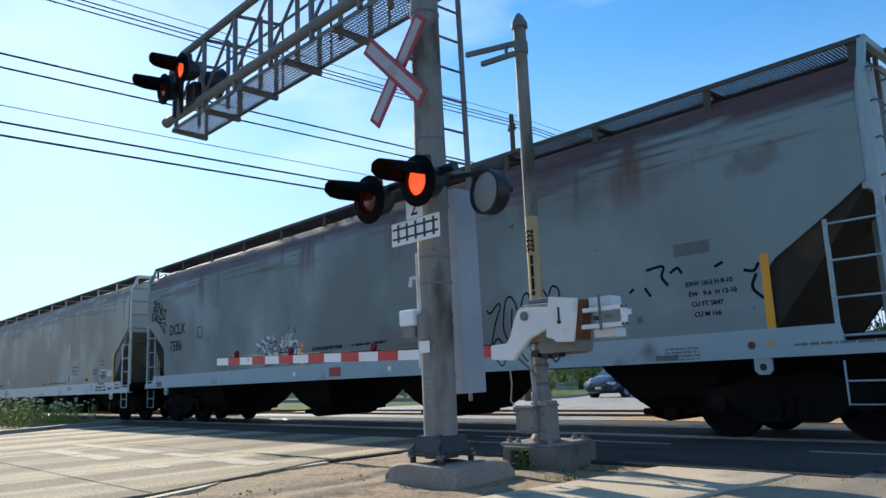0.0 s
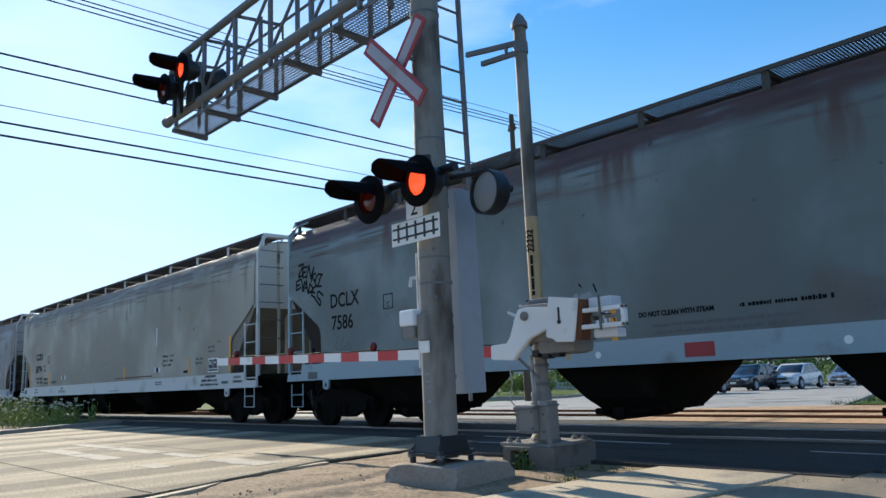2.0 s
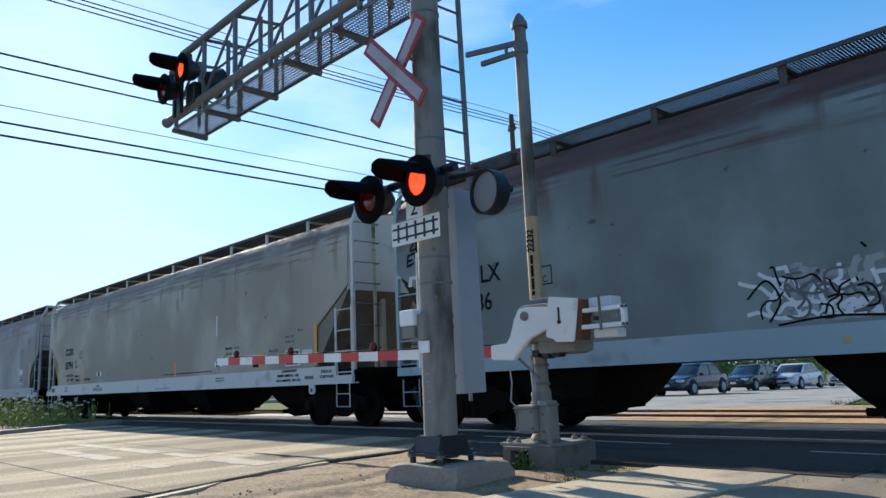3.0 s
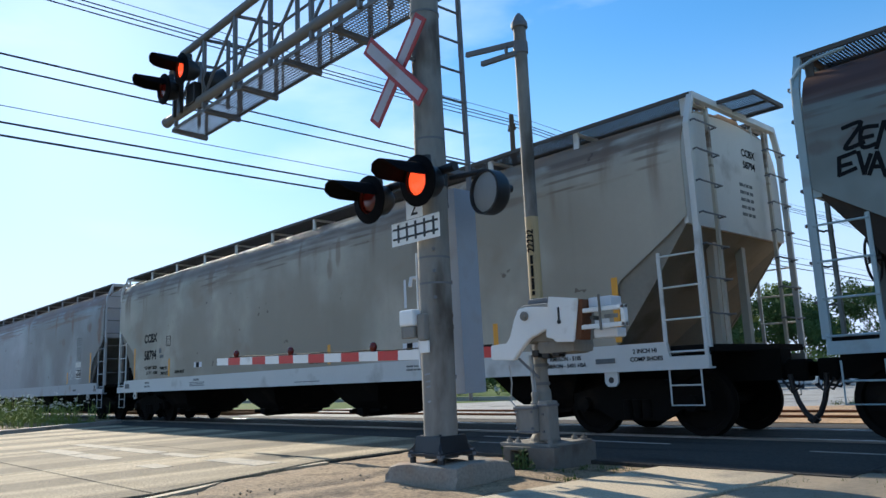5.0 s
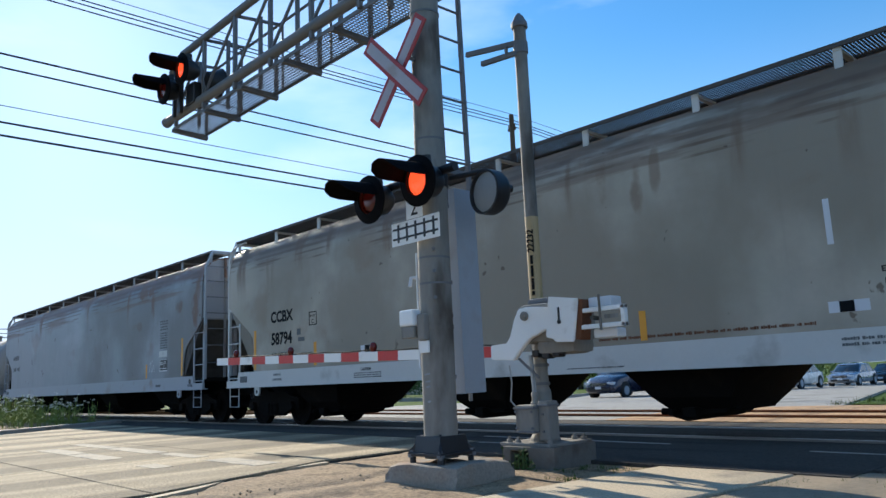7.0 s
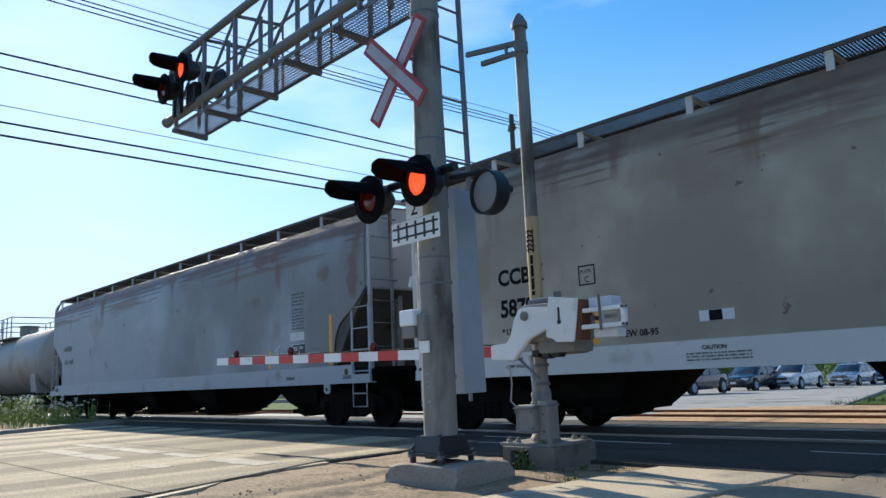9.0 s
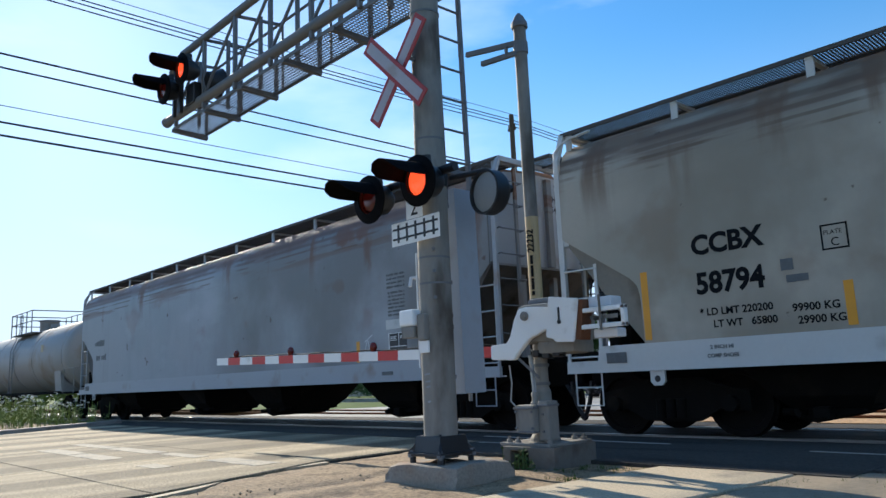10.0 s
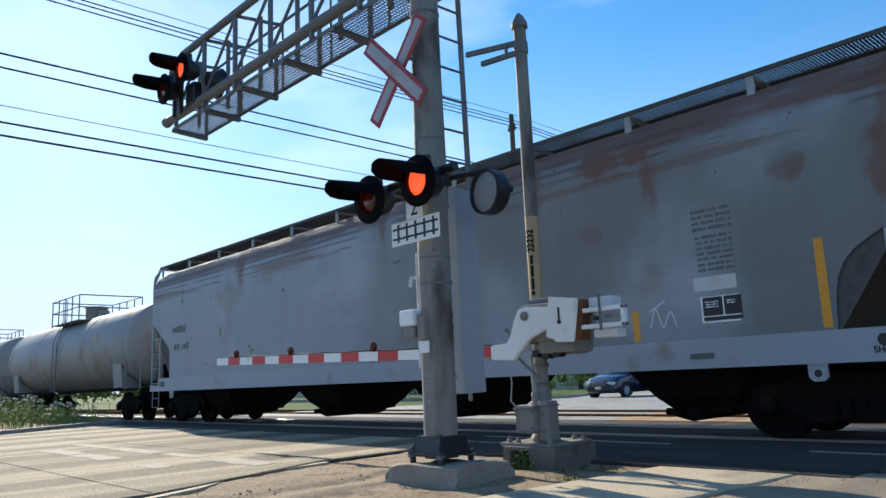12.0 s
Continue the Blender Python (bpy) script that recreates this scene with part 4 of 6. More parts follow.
scrawl(car_a, [[(X0 + 0.1, 1.30), (X0 + 0.3, 1.10), (X0 + 0.4, 1.28)], [(X0 + 0.7, 1.32), (X0 + 0.85, 1.16), (X0 + 0.95, 1.30)], [(X0 + 1.3, 1.32), (X0 + 1.4, 1.12), (X0 + 1.6, 1.30)]], 0.012, INK, "", -1.5665)
X0 = AX - 4.78
scrawl(car_a, [[(X0, 2.30), (X0 + 0.25, 2.32), (X0 + 0.22, 2.18), (X0 + 0.30, 2.06)], [(X0 + 0.36, 2.22), (X0 + 0.46, 2.27), (X0 + 0.52, 2.2)],
               [(X0 + 1.0, 2.22), (X0 + 1.1, 2.26)], [(X0 + 1.38, 2.12), (X0 + 1.5, 2.10), (X0 + 1.56, 2.18)],
               [(X0 + 1.52, 2.05), (X0 + 1.46, 1.9), (X0 + 1.55, 1.78), (X0 + 1.66, 1.72)], [(X0 - 0.05, 2.05), (X0 + 0.02, 1.94)], [(X0 - 0.3, 2.02), (X0 - 0.24, 2.06)]], 0.02, INK, "black spray-paint strokes")
X0 = AX - 15.2


def throw_up(count, x0, x1, z0, z1, reach, seed):
    """Loose, looping spray strokes that fill a patch."""
    rnd = random.Random(seed)
    out = []
    for _ in range(count):
        x, z, a = rnd.uniform(x0, x1), z0 + (z1 - z0) * rnd.random() ** 1.3, rnd.random() * math.tau
        pts = [(x, z)]
        for _ in range(4):
            a += rnd.uniform(-1.3, 1.3)
            x, z = x + math.cos(a) * reach, min(z1 + 0.1, max(z0, z + math.sin(a) * reach))
            pts.append((x, z))
        out.append(pts)
    return out


scrawl(car_a, throw_up(20, X0 - 0.05, X0 + 1.25, 1.46, 1.98, 0.16, 5), 0.038, GREY_LENS, "white spray-painted graffiti", -1.5525, True)
scrawl(car_a, throw_up(22, X0 - 0.05, X0 + 1.25, 1.48, 1.98, 0.14, 9), 0.024, PLATE, "", -1.5540, True)
scrawl(car_a, throw_up(14, X0, X0 + 1.25, 1.46, 1.9, 0.13, 13), 0.017, FADED_INK, "", -1.5555, True)
scrawl(car_a, throw_up(9, X0 - 0.15, X0 + 1.3, 1.45, 2.0, 0.12, 21), 0.012, INK, "", -1.5570, True)
scrawl(car_a, [[(X0 - 0.35, 1.75), (X0 - 0.1, 1.95), (X0 + 0.05, 1.7), (X0 - 0.1, 1.45)], [(X0 + 1.02, 2.25), (X0 + 1.06, 2.2)], [(X0 + 1.28, 2.22), (X0 + 1.33, 2.1)],
               [(X0, 1.40), (X0 + 0.6, 1.46), (X0 + 1.25, 1.42)]], 0.014, INK, "black graffiti outline", -1.5575)
X0 = AX - 21.55
scrawl(car_a, [[(0.33, 3.60), (0.53, 3.61), (0.33, 3.36), (0.53, 3.38)], [(0.69, 3.53), (0.53, 3.53), (0.51, 3.33), (0.66, 3.33)], [(0.53, 3.43), (0.63, 3.43)],
               [(0.65, 3.28), (0.76, 3.56)], [(0.76, 3.56), (0.83, 3.27)], [(0.83, 3.27), (0.96, 3.49)], [(0.84, 3.18), (0.95, 3.46)], [(1.03, 3.35), (0.88, 3.31)], [(0.88, 3.31), (0.99, 3.16)],
               [(1.29, 3.28), (1.12, 3.31), (1.01, 3.18), (1.06, 3.06), (1.24, 3.04)], [(1.24, 3.26), (1.10, 3.06)]], 0.024, INK, "black hand-sprayed tag")
scrawl(car_a, [[(0.43, 3.29), (0.25, 3.26)], [(0.25, 3.26), (0.23, 3.06)], [(0.23, 3.06), (0.41, 3.10)], [(0.25, 3.16), (0.37, 3.17)], [(0.46, 3.28), (0.49, 3.02)], [(0.49, 3.02), (0.58, 3.22)],
               [(0.54, 3.00), (0.65, 3.23)], [(0.65, 3.23), (0.70, 2.95)], [(0.58, 3.08), (0.68, 3.06)], [(0.72, 2.93), (0.79, 3.14)], [(0.79, 3.14), (0.92, 3.00), (0.72, 2.94)],
               [(1.05, 3.07), (0.89, 3.02)], [(0.89, 3.02), (0.85, 2.88)], [(0.85, 2.88), (1.00, 2.80)], [(0.88, 2.95), (0.99, 2.92)],
               [(1.30, 2.83), (1.13, 2.93), (1.08, 2.83), (1.20, 2.71), (1.17, 2.63), (1.00, 2.78)]], 0.024, INK, "")
scrawl(car_a, [[(X0 + 0.9, 2.0), (X0 + 1.1, 1.85), (X0 + 1.0, 1.7), (X0 + 1.25, 1.55)], [(X0 + 1.3, 1.9), (X0 + 1.2, 1.6), (X0 + 1.5, 1.75), (X0 + 1.6, 1.5)]], 0.01, FADED_INK, "")
panel(car_a, AX - 18.9, 2.32, 0.02, 0.3, INK)
panel(car_a, AX - 18.62, 2.32, 0.02, 0.3, INK)
panel(car_a, AX - 18.9, 2.60, 0.30, 0.02, INK)
panel(car_a, AX - 18.9, 2.32, 0.30, 0.02, INK)
lettering("C", 0.15, side(AX - 18.8, 2.36, -1.554), INK, car_a)

# pale grey car
car_b = hopper_car("pale grey covered hopper car with dark stencilled lettering", -44.66, 20.86, PAINT_CCBX, SILL_CCBX, SLOPE_PALE, holder=1.83)
BX = 44.66
lettering("CCBX", 0.355, side(BX - 42.49, 2.41, -1.554), INK, car_b, "bold black stencilled lettering", 0.013, 1.0)
lettering("58794", 0.385, side(BX - 42.47, 1.89, -1.554), INK, car_b, "", 0.013, 0.95)
lettering("* LD LMT 220200", 0.13, side(BX - 42.45, 1.60, -1.554), INK, car_b, "", 0.003)
lettering("LT WT   65800", 0.13, side(BX - 42.28, 1.44, -1.554), INK, car_b, "", 0.003)
lettering("99900 KG", 0.13, side(BX - 41.27, 1.55, -1.554), INK, car_b, "", 0.003)
lettering("29900 KG", 0.13, side(BX - 41.22, 1.40, -1.554), INK, car_b, "", 0.003)
lettering("NEW 08-95", 0.13, side(BX - 40.22, 1.41, -1.554), INK, car_b, "", 0.003)
for a, b, c, d in ((-40.85, 2.22, 0.02, 0.30), (-40.57, 2.22, 0.02, 0.30), (-40.85, 2.50, 0.30, 0.02), (-40.85, 2.22, 0.30, 0.02)):
    panel(car_b, BX + a, b, c, d, INK)
lettering("PLATE", 0.075, side(BX - 40.82, 2.40, -1.554), INK, car_b)
lettering("C", 0.14, side(BX - 40.75, 2.26, -1.554), INK, car_b)
panel(car_b, BX - 41.35, 2.05, 0.15, 0.14, FADED_INK)
panel(car_b, BX - 41.30, 1.90, 0.26, 0.09, FADED_INK)
for x, z in ((-43.24, 2.28), (-40.62, 1.85), (-25.22, 2.27), (-27.6, 1.80), (-32.45, 1.75)):
    stripe(car_b, BX + x, 1.34, z)
consolidated(car_b, BX - 26.45, 1.37)
text_bars(car_b, BX - 26.46, 2.0, 0.42, 2, 0.07, FADED_INK)
text_bars(car_b, BX - 27.2, 1.72, 0.5, 2, 0.07, FADED_INK)
panel(car_b, BX - 27.97, 1.40, 0.28, 0.07, INK)
panel(car_b, BX - 29.92, 2.28, 0.07, 0.54, PLATE)
panel(car_b, BX - 25.75, 1.50, 0.40, 0.20, SILL_CCBX)
for k, row in enumerate(("EXTERIOR PAINT", "PRIMER: AMERON - 5105", "GRAY: AMERON - 5401 HSA")):
    lettering(row, 0.085, side(BX - 26.75 - 0.05 * k + (0.14 if k == 0 else 0), 1.23 - 0.105 * k, -1.569), INK, car_b, "", 0.002)
lettering("2 INCH HI", 0.085, side(BX - 25.0, 1.17, -1.569), INK, car_b, "", 0.002)
lettering("COMP SHOES", 0.085, side(BX - 25.05, 1.06, -1.569), INK, car_b, "", 0.002)
lettering("2 INCH HI", 0.07, side(BX - 42.35, 1.17, -1.569), FADED_INK, car_b, "", 0.002)
lettering("COMP SHOES", 0.07, side(BX - 42.4, 1.06, -1.569), FADED_INK, car_b, "", 0.002)
for k, row in enumerate(("EXW 10-3     H  9-0", "EW   8-6     H 14-4", "CU   FT  6270")):
    lettering(row, 0.088, side(BX - 29.40 + 0.02 * k, 1.90 - 0.135 * k, -1.554), INK, car_b, "", 0.003)
panel(car_b, BX - 30.0, 1.49, 0.44, 0.13, PLATE)
panel(car_b, BX - 29.88, 1.492, 0.16, 0.126, INK, -1.5545)
text_bars(car_b, BX - 33.2, 1.37, 3.05, 1, 0.045, RUST)
text_bars(car_b, BX - 29.9, 1.17, 0.5, 2, 0.04, FADED_INK, -1.5665)
text_bars(car_b, BX - 33.8, 0.99, 1.0, 1, 0.025, FADED_INK, -1.5665)
lettering("CAUTION", 0.075, side(BX - 38.97, 1.17, -1.569), INK, car_b, "", 0.002)
text_bars(car_b, BX - 39.2, 1.11, 0.9, 3, 0.026, FADED_INK, -1.5665)
panel(car_b, BX - 38.97, 1.53, 0.48, 0.14, PLATE)
panel(car_b, BX - 38.83, 1.532, 0.18, 0.135, INK, -1.5545)
lettering("CCBX", 0.17, pose(20.669, 0.30, 4.12, 90, 0, 90), INK, car_b, "", 0.004)
lettering("58794", 0.165, pose(20.669, 0.32, 3.93, 90, 0, 90), INK, car_b, "", 0.004)
for k in range(5):
    bm = bmesh.new()
    for a, b in ((0, 0.12), (0.14, 0.17), (0.20, 0.29), (0.32, 0.42)):
        bm_box(bm, 20.664, 20.668, 0.14 + a, 0.14 + b, 3.62 - 0.115 * k, 3.67 - 0.115 * k)
    tagged(part("worn_stencil", bm, FADED_INK, car_b), kind="stuff")

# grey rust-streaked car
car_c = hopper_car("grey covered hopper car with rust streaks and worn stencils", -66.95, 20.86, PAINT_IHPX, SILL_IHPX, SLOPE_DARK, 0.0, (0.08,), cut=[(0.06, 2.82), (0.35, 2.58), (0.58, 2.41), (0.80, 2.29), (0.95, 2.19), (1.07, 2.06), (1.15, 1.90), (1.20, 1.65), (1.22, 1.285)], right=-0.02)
CX = 66.95
lettering("IHPX", 0.17, pose(20.789, 0.20, 4.12, 90, 0, 90), INK, car_c, "", 0.002)
lettering("54175", 0.17, pose(20.789, 0.20, 3.92, 90, 0, 90), INK, car_c, "", 0.002)
stripe(car_c, CX - 47.39, 1.33, 2.38)
stripe(car_c, CX - 49.92, 1.33, 1.75)
consolidated(car_c, CX - 48.93, 1.50, 0.52, 0.34)
text_bars(car_c, CX - 48.95, 2.95, 0.55, 4, 0.05, FADED_INK)
text_bars(car_c, CX - 48.92, 2.60, 0.52, 7, 0.045, FADED_INK)
panel(car_c, CX - 49.0, 1.92, 0.58, 0.18, SILL_CCBX)
text_bars(car_c, CX - 65.45, 2.55, 1.1, 1, 0.22, FADED_INK)
text_bars(car_c, CX - 65.3, 2.05, 1.1, 1, 0.22, FADED_INK)
scrawl(car_c, [[(CX - 49.7, 1.5), (CX - 49.6, 1.75), (CX - 49.5, 1.5), (CX - 49.38, 1.7), (CX - 49.3, 1.5)], [(CX - 49.7, 1.72), (CX - 49.45, 1.85)]], 0.008, PLATE, "thin pale scrawl")
lettering("SHOES", 0.10, side(CX - 46.95, 1.02, -1.569), INK, car_c, "", 0.002)
bm = bmesh.new()
rod(bm, (CX - 46.83, -1.566, 1.16), (CX - 46.83, -1.570, 1.16), 0.07, 16)
part("sill_hole", bm, BLACK, car_c)


def tank_car(label, x_left, length, shell, belt):
    """A tank car: shell with dished ends, sill, saddles, dome platform with rails, trucks."""
    L, R, zc = length, 1.48, 2.52
    car = thing("tank_car", label, "railway car", pose(x_left, TRACK, 0), group="railway cars of the train")
    bm = bmesh.new()
    m = Matrix.Translation((0, 0, zc)) @ pose(0, 0, 0, 0, 90, 0)
    prof = [(R * math.sin(a), 0.62 - 0.62 * math.cos(a)) for a in [k * math.pi / 16 for k in range(9)]]
    prof = prof + [(R, L * 0.3), (R, L * 0.7)] + [(r, L - z) for r, z in reversed(prof)]
    lathe(bm, prof, m, 40)
    part("tank_shell", bm, shell, car, smooth=True)
    for x in (0.9, 5.0, L / 2, L - 5.0, L - 0.9):
        bm = bmesh.new()
        lathe(bm, [(R + 0.012, -0.04), (R + 0.012, 0.04), (R - 0.02, 0.04), (R - 0.02, -0.04)], Matrix.Translation((x, 0, zc)) @ pose(0, 0, 0, 0, 90, 0), 40)
        part("weld_band", bm, shell, car, smooth=True)
    if belt:
        bm = bmesh.new()
        lathe(bm, [(R + 0.006, 0), (R + 0.006, 1.7), (R - 0.02, 1.7), (R - 0.02, 0)], Matrix.Translation((L - 2.6, 0, zc)) @ pose(0, 0, 0, 0, 90, 0), 40)
        part("tank_belt", bm, belt, car, smooth=True)
    for s in (0, 1):
        X = lambda x: L - x if s else x
        bm = bmesh.new()
        lo, hi = sorted((X(-0.75), X(2.6)))
        box(bm, (lo, -0.22, 0.72), (hi, 0.22, 1.10), 0.02)
        lo, hi = sorted((X(-0.6), X(1.5)))
        box(bm, (lo, -1.4, 0.98), (hi, 1.4, 1.06), 0.01)
        part("draft_sill", bm, UNDER, car)
        bm = bmesh.new()
        lo, hi = sorted((X(1.2), X(2.0)))
        prism(bm, [(-1.3, 1.05), (-1.38, 1.9), (-1.15, 1.5), (-0.6, 1.12), (0.6, 1.12), (1.15, 1.5), (1.38, 1.9), (1.3, 1.05)], 0, lo, hi)
        part("saddle", bm, shell, car)
        bm = bmesh.new()
        for y in (-1.4, 1.4):
            pipe(bm, [(X(-0.55), y, 1.0), (X(-0.55), y, 1.95), (X(0.7), y, 1.95), (X(0.7), y, 1.0)], 0.02, 6)
        pipe(bm, [(X(-0.55), -1.4, 1.95), (X(-0.55), 1.4, 1.95)], 0.02, 6)
        part("end_railing", bm, shell, car)
        coupler(car, X(-0.75), 1 if s else -1)
        truck(car, X(1.25))
    bm = bmesh.new()
    box(bm, (1.0, -1.5, 1.0), (L - 1.0, -1.38, 1.10), 0.01)
    box(bm, (1.0, 1.38, 1.0), (L - 1.0, 1.5, 1.10), 0.01)
    part("running_board", bm, UNDER, car)
    c = L / 2
    bm = bmesh.new()
    rod(bm, (c, 0, zc + R - 0.05), (c, 0, zc + R + 0.42), 0.42, 24)
    rod(bm, (c, 0, zc + R + 0.42), (c, 0, zc + R + 0.48), 0.46, 24)
    rod(bm, (c + 0.9, 0, zc + R - 0.05), (c + 0.9, 0, zc + R + 0.25), 0.2, 16)
    part("dome", bm, shell, car, smooth=True)
    bm = bmesh.new()
    for y in (-0.95, 0.95):
        bm_box(bm, c - 1.7, c + 1.7, y - 0.28, y + 0.28, zc + R - 0.22, zc + R - 0.19)
    part("dome_platform", bm, GALV_DARK, car)
    bm = bmesh.new()
    for y in (-1.22, 1.22):
        for z in (0.30, 0.78):
            rod(bm, (c - 1.7, y, zc + R + z), (c + 1.7, y, zc + R + z), 0.024, 6)
        for k in range(5):
            x = c - 1.7 + 0.85 * k
            rod(bm, (x, y, zc + R - 0.3), (x, y, zc + R + 0.78), 0.024, 6)
    for x in (c - 1.7, c + 1.7):
        for z in (0.30, 0.78):
            rod(bm, (x, -1.22, zc + R + z), (x, 1.22, zc + R + z), 0.024, 6)
    part("platform_railing", bm, GALV_DARK, car)
    bm = bmesh.new()
    for x in (c - 0.24, c + 0.24):
        pipe(bm, [(x, -1.56, 1.05), (x, -1.56, 3.0), (x, -1.22, 3.9), (x, -1.22, 4.7)], 0.018, 6)
    for k in range(9):
        rod(bm, (c - 0.24, -1.56, 1.15 + 0.22 * k), (c + 0.24, -1.56, 1.15 + 0.22 * k), 0.012, 6)
    part("side_ladder", bm, GALV_DARK, car)
    return car


car_d = tank_car("dirty white tank car with railed dome platform", -84.6, 15.9, TANK_PAINT, None)
panel(car_d, 12.2, 2.75, 0.35, 0.3, TAPE, -1.47)
car_e = tank_car("black-banded pale tank car with railed dome platform", -102.6, 16.2, TANK_PAINT, TANK_BLACK)


# ---- crossing signals ----
MX, MY = -5.47, 5.02
lamps = []


def bolt_ring(bm, x, y, z, r, n, size):
    for k in range(n):
        a = k * math.tau / n + 0.4
        rod(bm, (x + r * math.cos(a), y + r * math.sin(a), z), (x + r * math.cos(a), y + r * math.sin(a), z + size * 2.2), size, 6)


def block(name, x0, x1, y0, y1, z0, z1, label, turn=0.0):
    bm = bmesh.new()
    box(bm, (x0, y0, z0), (x1, y1, z1), 0.03)
    bmesh.ops.subdivide_edges(bm, edges=bm.edges, cuts=5, use_grid_fill=True)
    for v in bm.verts:
        v.co += noise.noise_vector(v.co * 4.0) * 0.03 + noise.noise_vector(v.co * 13.0) * 0.014
    c = Vector(((x0 + x1) / 2, (y0 + y1) / 2, 0))
    for v in bm.verts:
        if v.co.z > 0.05:
            out = Vector(((v.co.x - c.x) / (x1 - x0), (v.co.y - c.y) / (y1 - y0)))
            corner = max(0.0, out.length - 0.60)
            v.co.z -= corner * (0.15 + 0.5 * max(0.0, noise.noise(v.co * 6.0)))
            v.co.x -= out.x * 0.06
            v.co.y -= out.y * 0.05
    bmesh.ops.rotate(bm, verts=bm.verts, cent=c, matrix=Matrix.Rotation(radians(turn), 3, "Z"))
    return solid(name, bm, FOOTING, label, "concrete footing", smooth=True)


def signal_lamp(parent, at, lens_on, label):
    """A flashing lamp: housing, backing disc, hood, and a lens disc that turns between its lit and its unlit face. Faces local -y."""
    bm = bmesh.new()
    lathe(bm, [(0.0, 0.30), (0.09, 0.29), (0.15, 0.22), (0.175, 0.10), (0.18, 0.0), (0.165, 0.0), (0.15, 0.10), (0.0, 0.13)], at @ pose(0, 0, 0, -90, 0, 0), 28)
    rod(bm, at @ Vector((0, 0.16, 0.16)), at @ Vector((0, 0.16, 0.26)), 0.05, 12)
    house = part("lamp_housing", bm, BLACK, parent, label, True)
    bm = bmesh.new()
    lathe(bm, [(0.143, -0.004), (0.25, 0.022), (0.25, 0.010), (0.143, -0.014)], at @ pose(0, 0, 0, -90, 0, 0), 36, True)
    part("lamp_backing", bm, HOOD_BLACK, parent, "", True)
    # hood: an open half tube that dips at the front
    bm = bmesh.new()
    n, rings = 18, []
    for j, y in enumerate((0.0, -0.12, -0.24, -0.35, -0.42, -0.45)):
        ring = []
        sweep = radians((84, 83, 81, 74, 58, 32)[j])
        for k in range(n + 1):
            a = math.pi / 2 - sweep + 2 * sweep * k / n
            r = 0.178
            ring.append(at @ Vector((r * math.cos(a), y, r * math.sin(a))))
        rings.append(ring)
    outer = [[bm.verts.new(p) for p in r] for r in rings]
    for a, b in zip(outer, outer[1:]):
        for k in range(n):
            bm.faces.new((a[k], a[k + 1], b[k + 1], b[k]))
    bmesh.ops.recalc_face_normals(bm, faces=bm.faces)
    bmesh.ops.solidify(bm, geom=bm.faces[:], thickness=0.008)
    part("hood", bm, HOOD_BLACK, parent, "", True)
    # turning lens: lit face on one side, dull face on the other
    me = bpy.data.meshes.new("lens")
    bm = bmesh.new()
    for s, mi in ((-1, 0), (1, 1)):
        prof = [(0.0, 0.028), (0.06, 0.025), (0.11, 0.016), (0.145, 0.0)]
        rr = []
        for r, z in prof:
            rr.append([bm.verts.new((r * math.cos(k * math.tau / 28), s * z, r * math.sin(k * math.tau / 28))) for k in range(28)])
        for a, b in zip(rr, rr[1:]):
            for k in range(28):
                f = bm.faces.new((a[k], a[(k + 1) % 28], b[(k + 1) % 28], b[k]))
                f.material_index = mi
    bmesh.ops.remove_doubles(bm, verts=bm.verts, dist=1e-5)
    bmesh.ops.recalc_face_normals(bm, faces=bm.faces)
    bm.to_mesh(me)
    bm.free()
    me.materials.append(RED_GLOW), me.materials.append(RED_DULL)
    for p in me.polygons:
        p.use_smooth = True
    lens = new("lens", me)
    lens.parent = parent
    lens.matrix_basis = at @ pose(0, 0.03, 0)
    tagged(lens, "round red signal lens")
    lamps.append((lens, at @ pose(0, 0.03, 0), lens_on))


block("mast_footing", -5.92, -4.97, 4.66, 5.52, -0.3, 0.15, "chipped low concrete footing under the signal mast", 4)

mast = thing("signal_mast", "tall grey steel cantilever signal mast with crossing signs", "crossing signal")
bm = bmesh.new()
lathe(bm, [(0.165, 0.19), (0.165, 1.4), (0.160, 3.0), (0.150, 5.0), (0.148, 7.2)], Matrix.Translation((MX, MY, 0)), 32)
part("mast_tube", bm, GALV, mast, "", True)
bm = bmesh.new()
box(bm, (MX - 0.235, MY - 0.235, 0.215), (MX + 0.235, MY + 0.235, 0.25), 0.008)
lathe(bm, [(0.285, 0.24), (0.28, 0.26), (0.243, 0.38), (0.235, 0.40)], Matrix.Translation((MX, MY, 0)) @ pose(0, 0, 0, 0, 0, 45), 4)
for k in range(4):
    a = math.pi / 4 + k * math.pi / 2
    d = Vector((math.cos(a), math.sin(a), 0))
    t = Vector((-d.y, d.x, 0)) * 0.012
    p = Vector((MX, MY, 0))
    vs = [p + d * 0.16 + Vector((0, 0, 0.42)), p + d * 0.16 + Vector((0, 0, 0.20)), p + d * 0.32 + Vector((0, 0, 0.22)), p + d * 0.32 + Vector((0, 0, 0.26))]
    fa, fb = [bm.verts.new(v + t) for v in vs], [bm.verts.new(v - t) for v in vs]
    bm.faces.new(fa), bm.faces.new(fb[::-1])
    for q in range(4):
        bm.faces.new((fa[q], fb[q], fb[(q + 1) % 4], fa[(q + 1) % 4]))
    c = p + d * 0.28
    rod(bm, (c.x, c.y, 0.13), (c.x, c.y, 0.22), 0.03, 8)
bmesh.ops.recalc_face_normals(bm, faces=bm.faces)
part("mast_base", bm, BLACK, mast, "black bolted steel base")
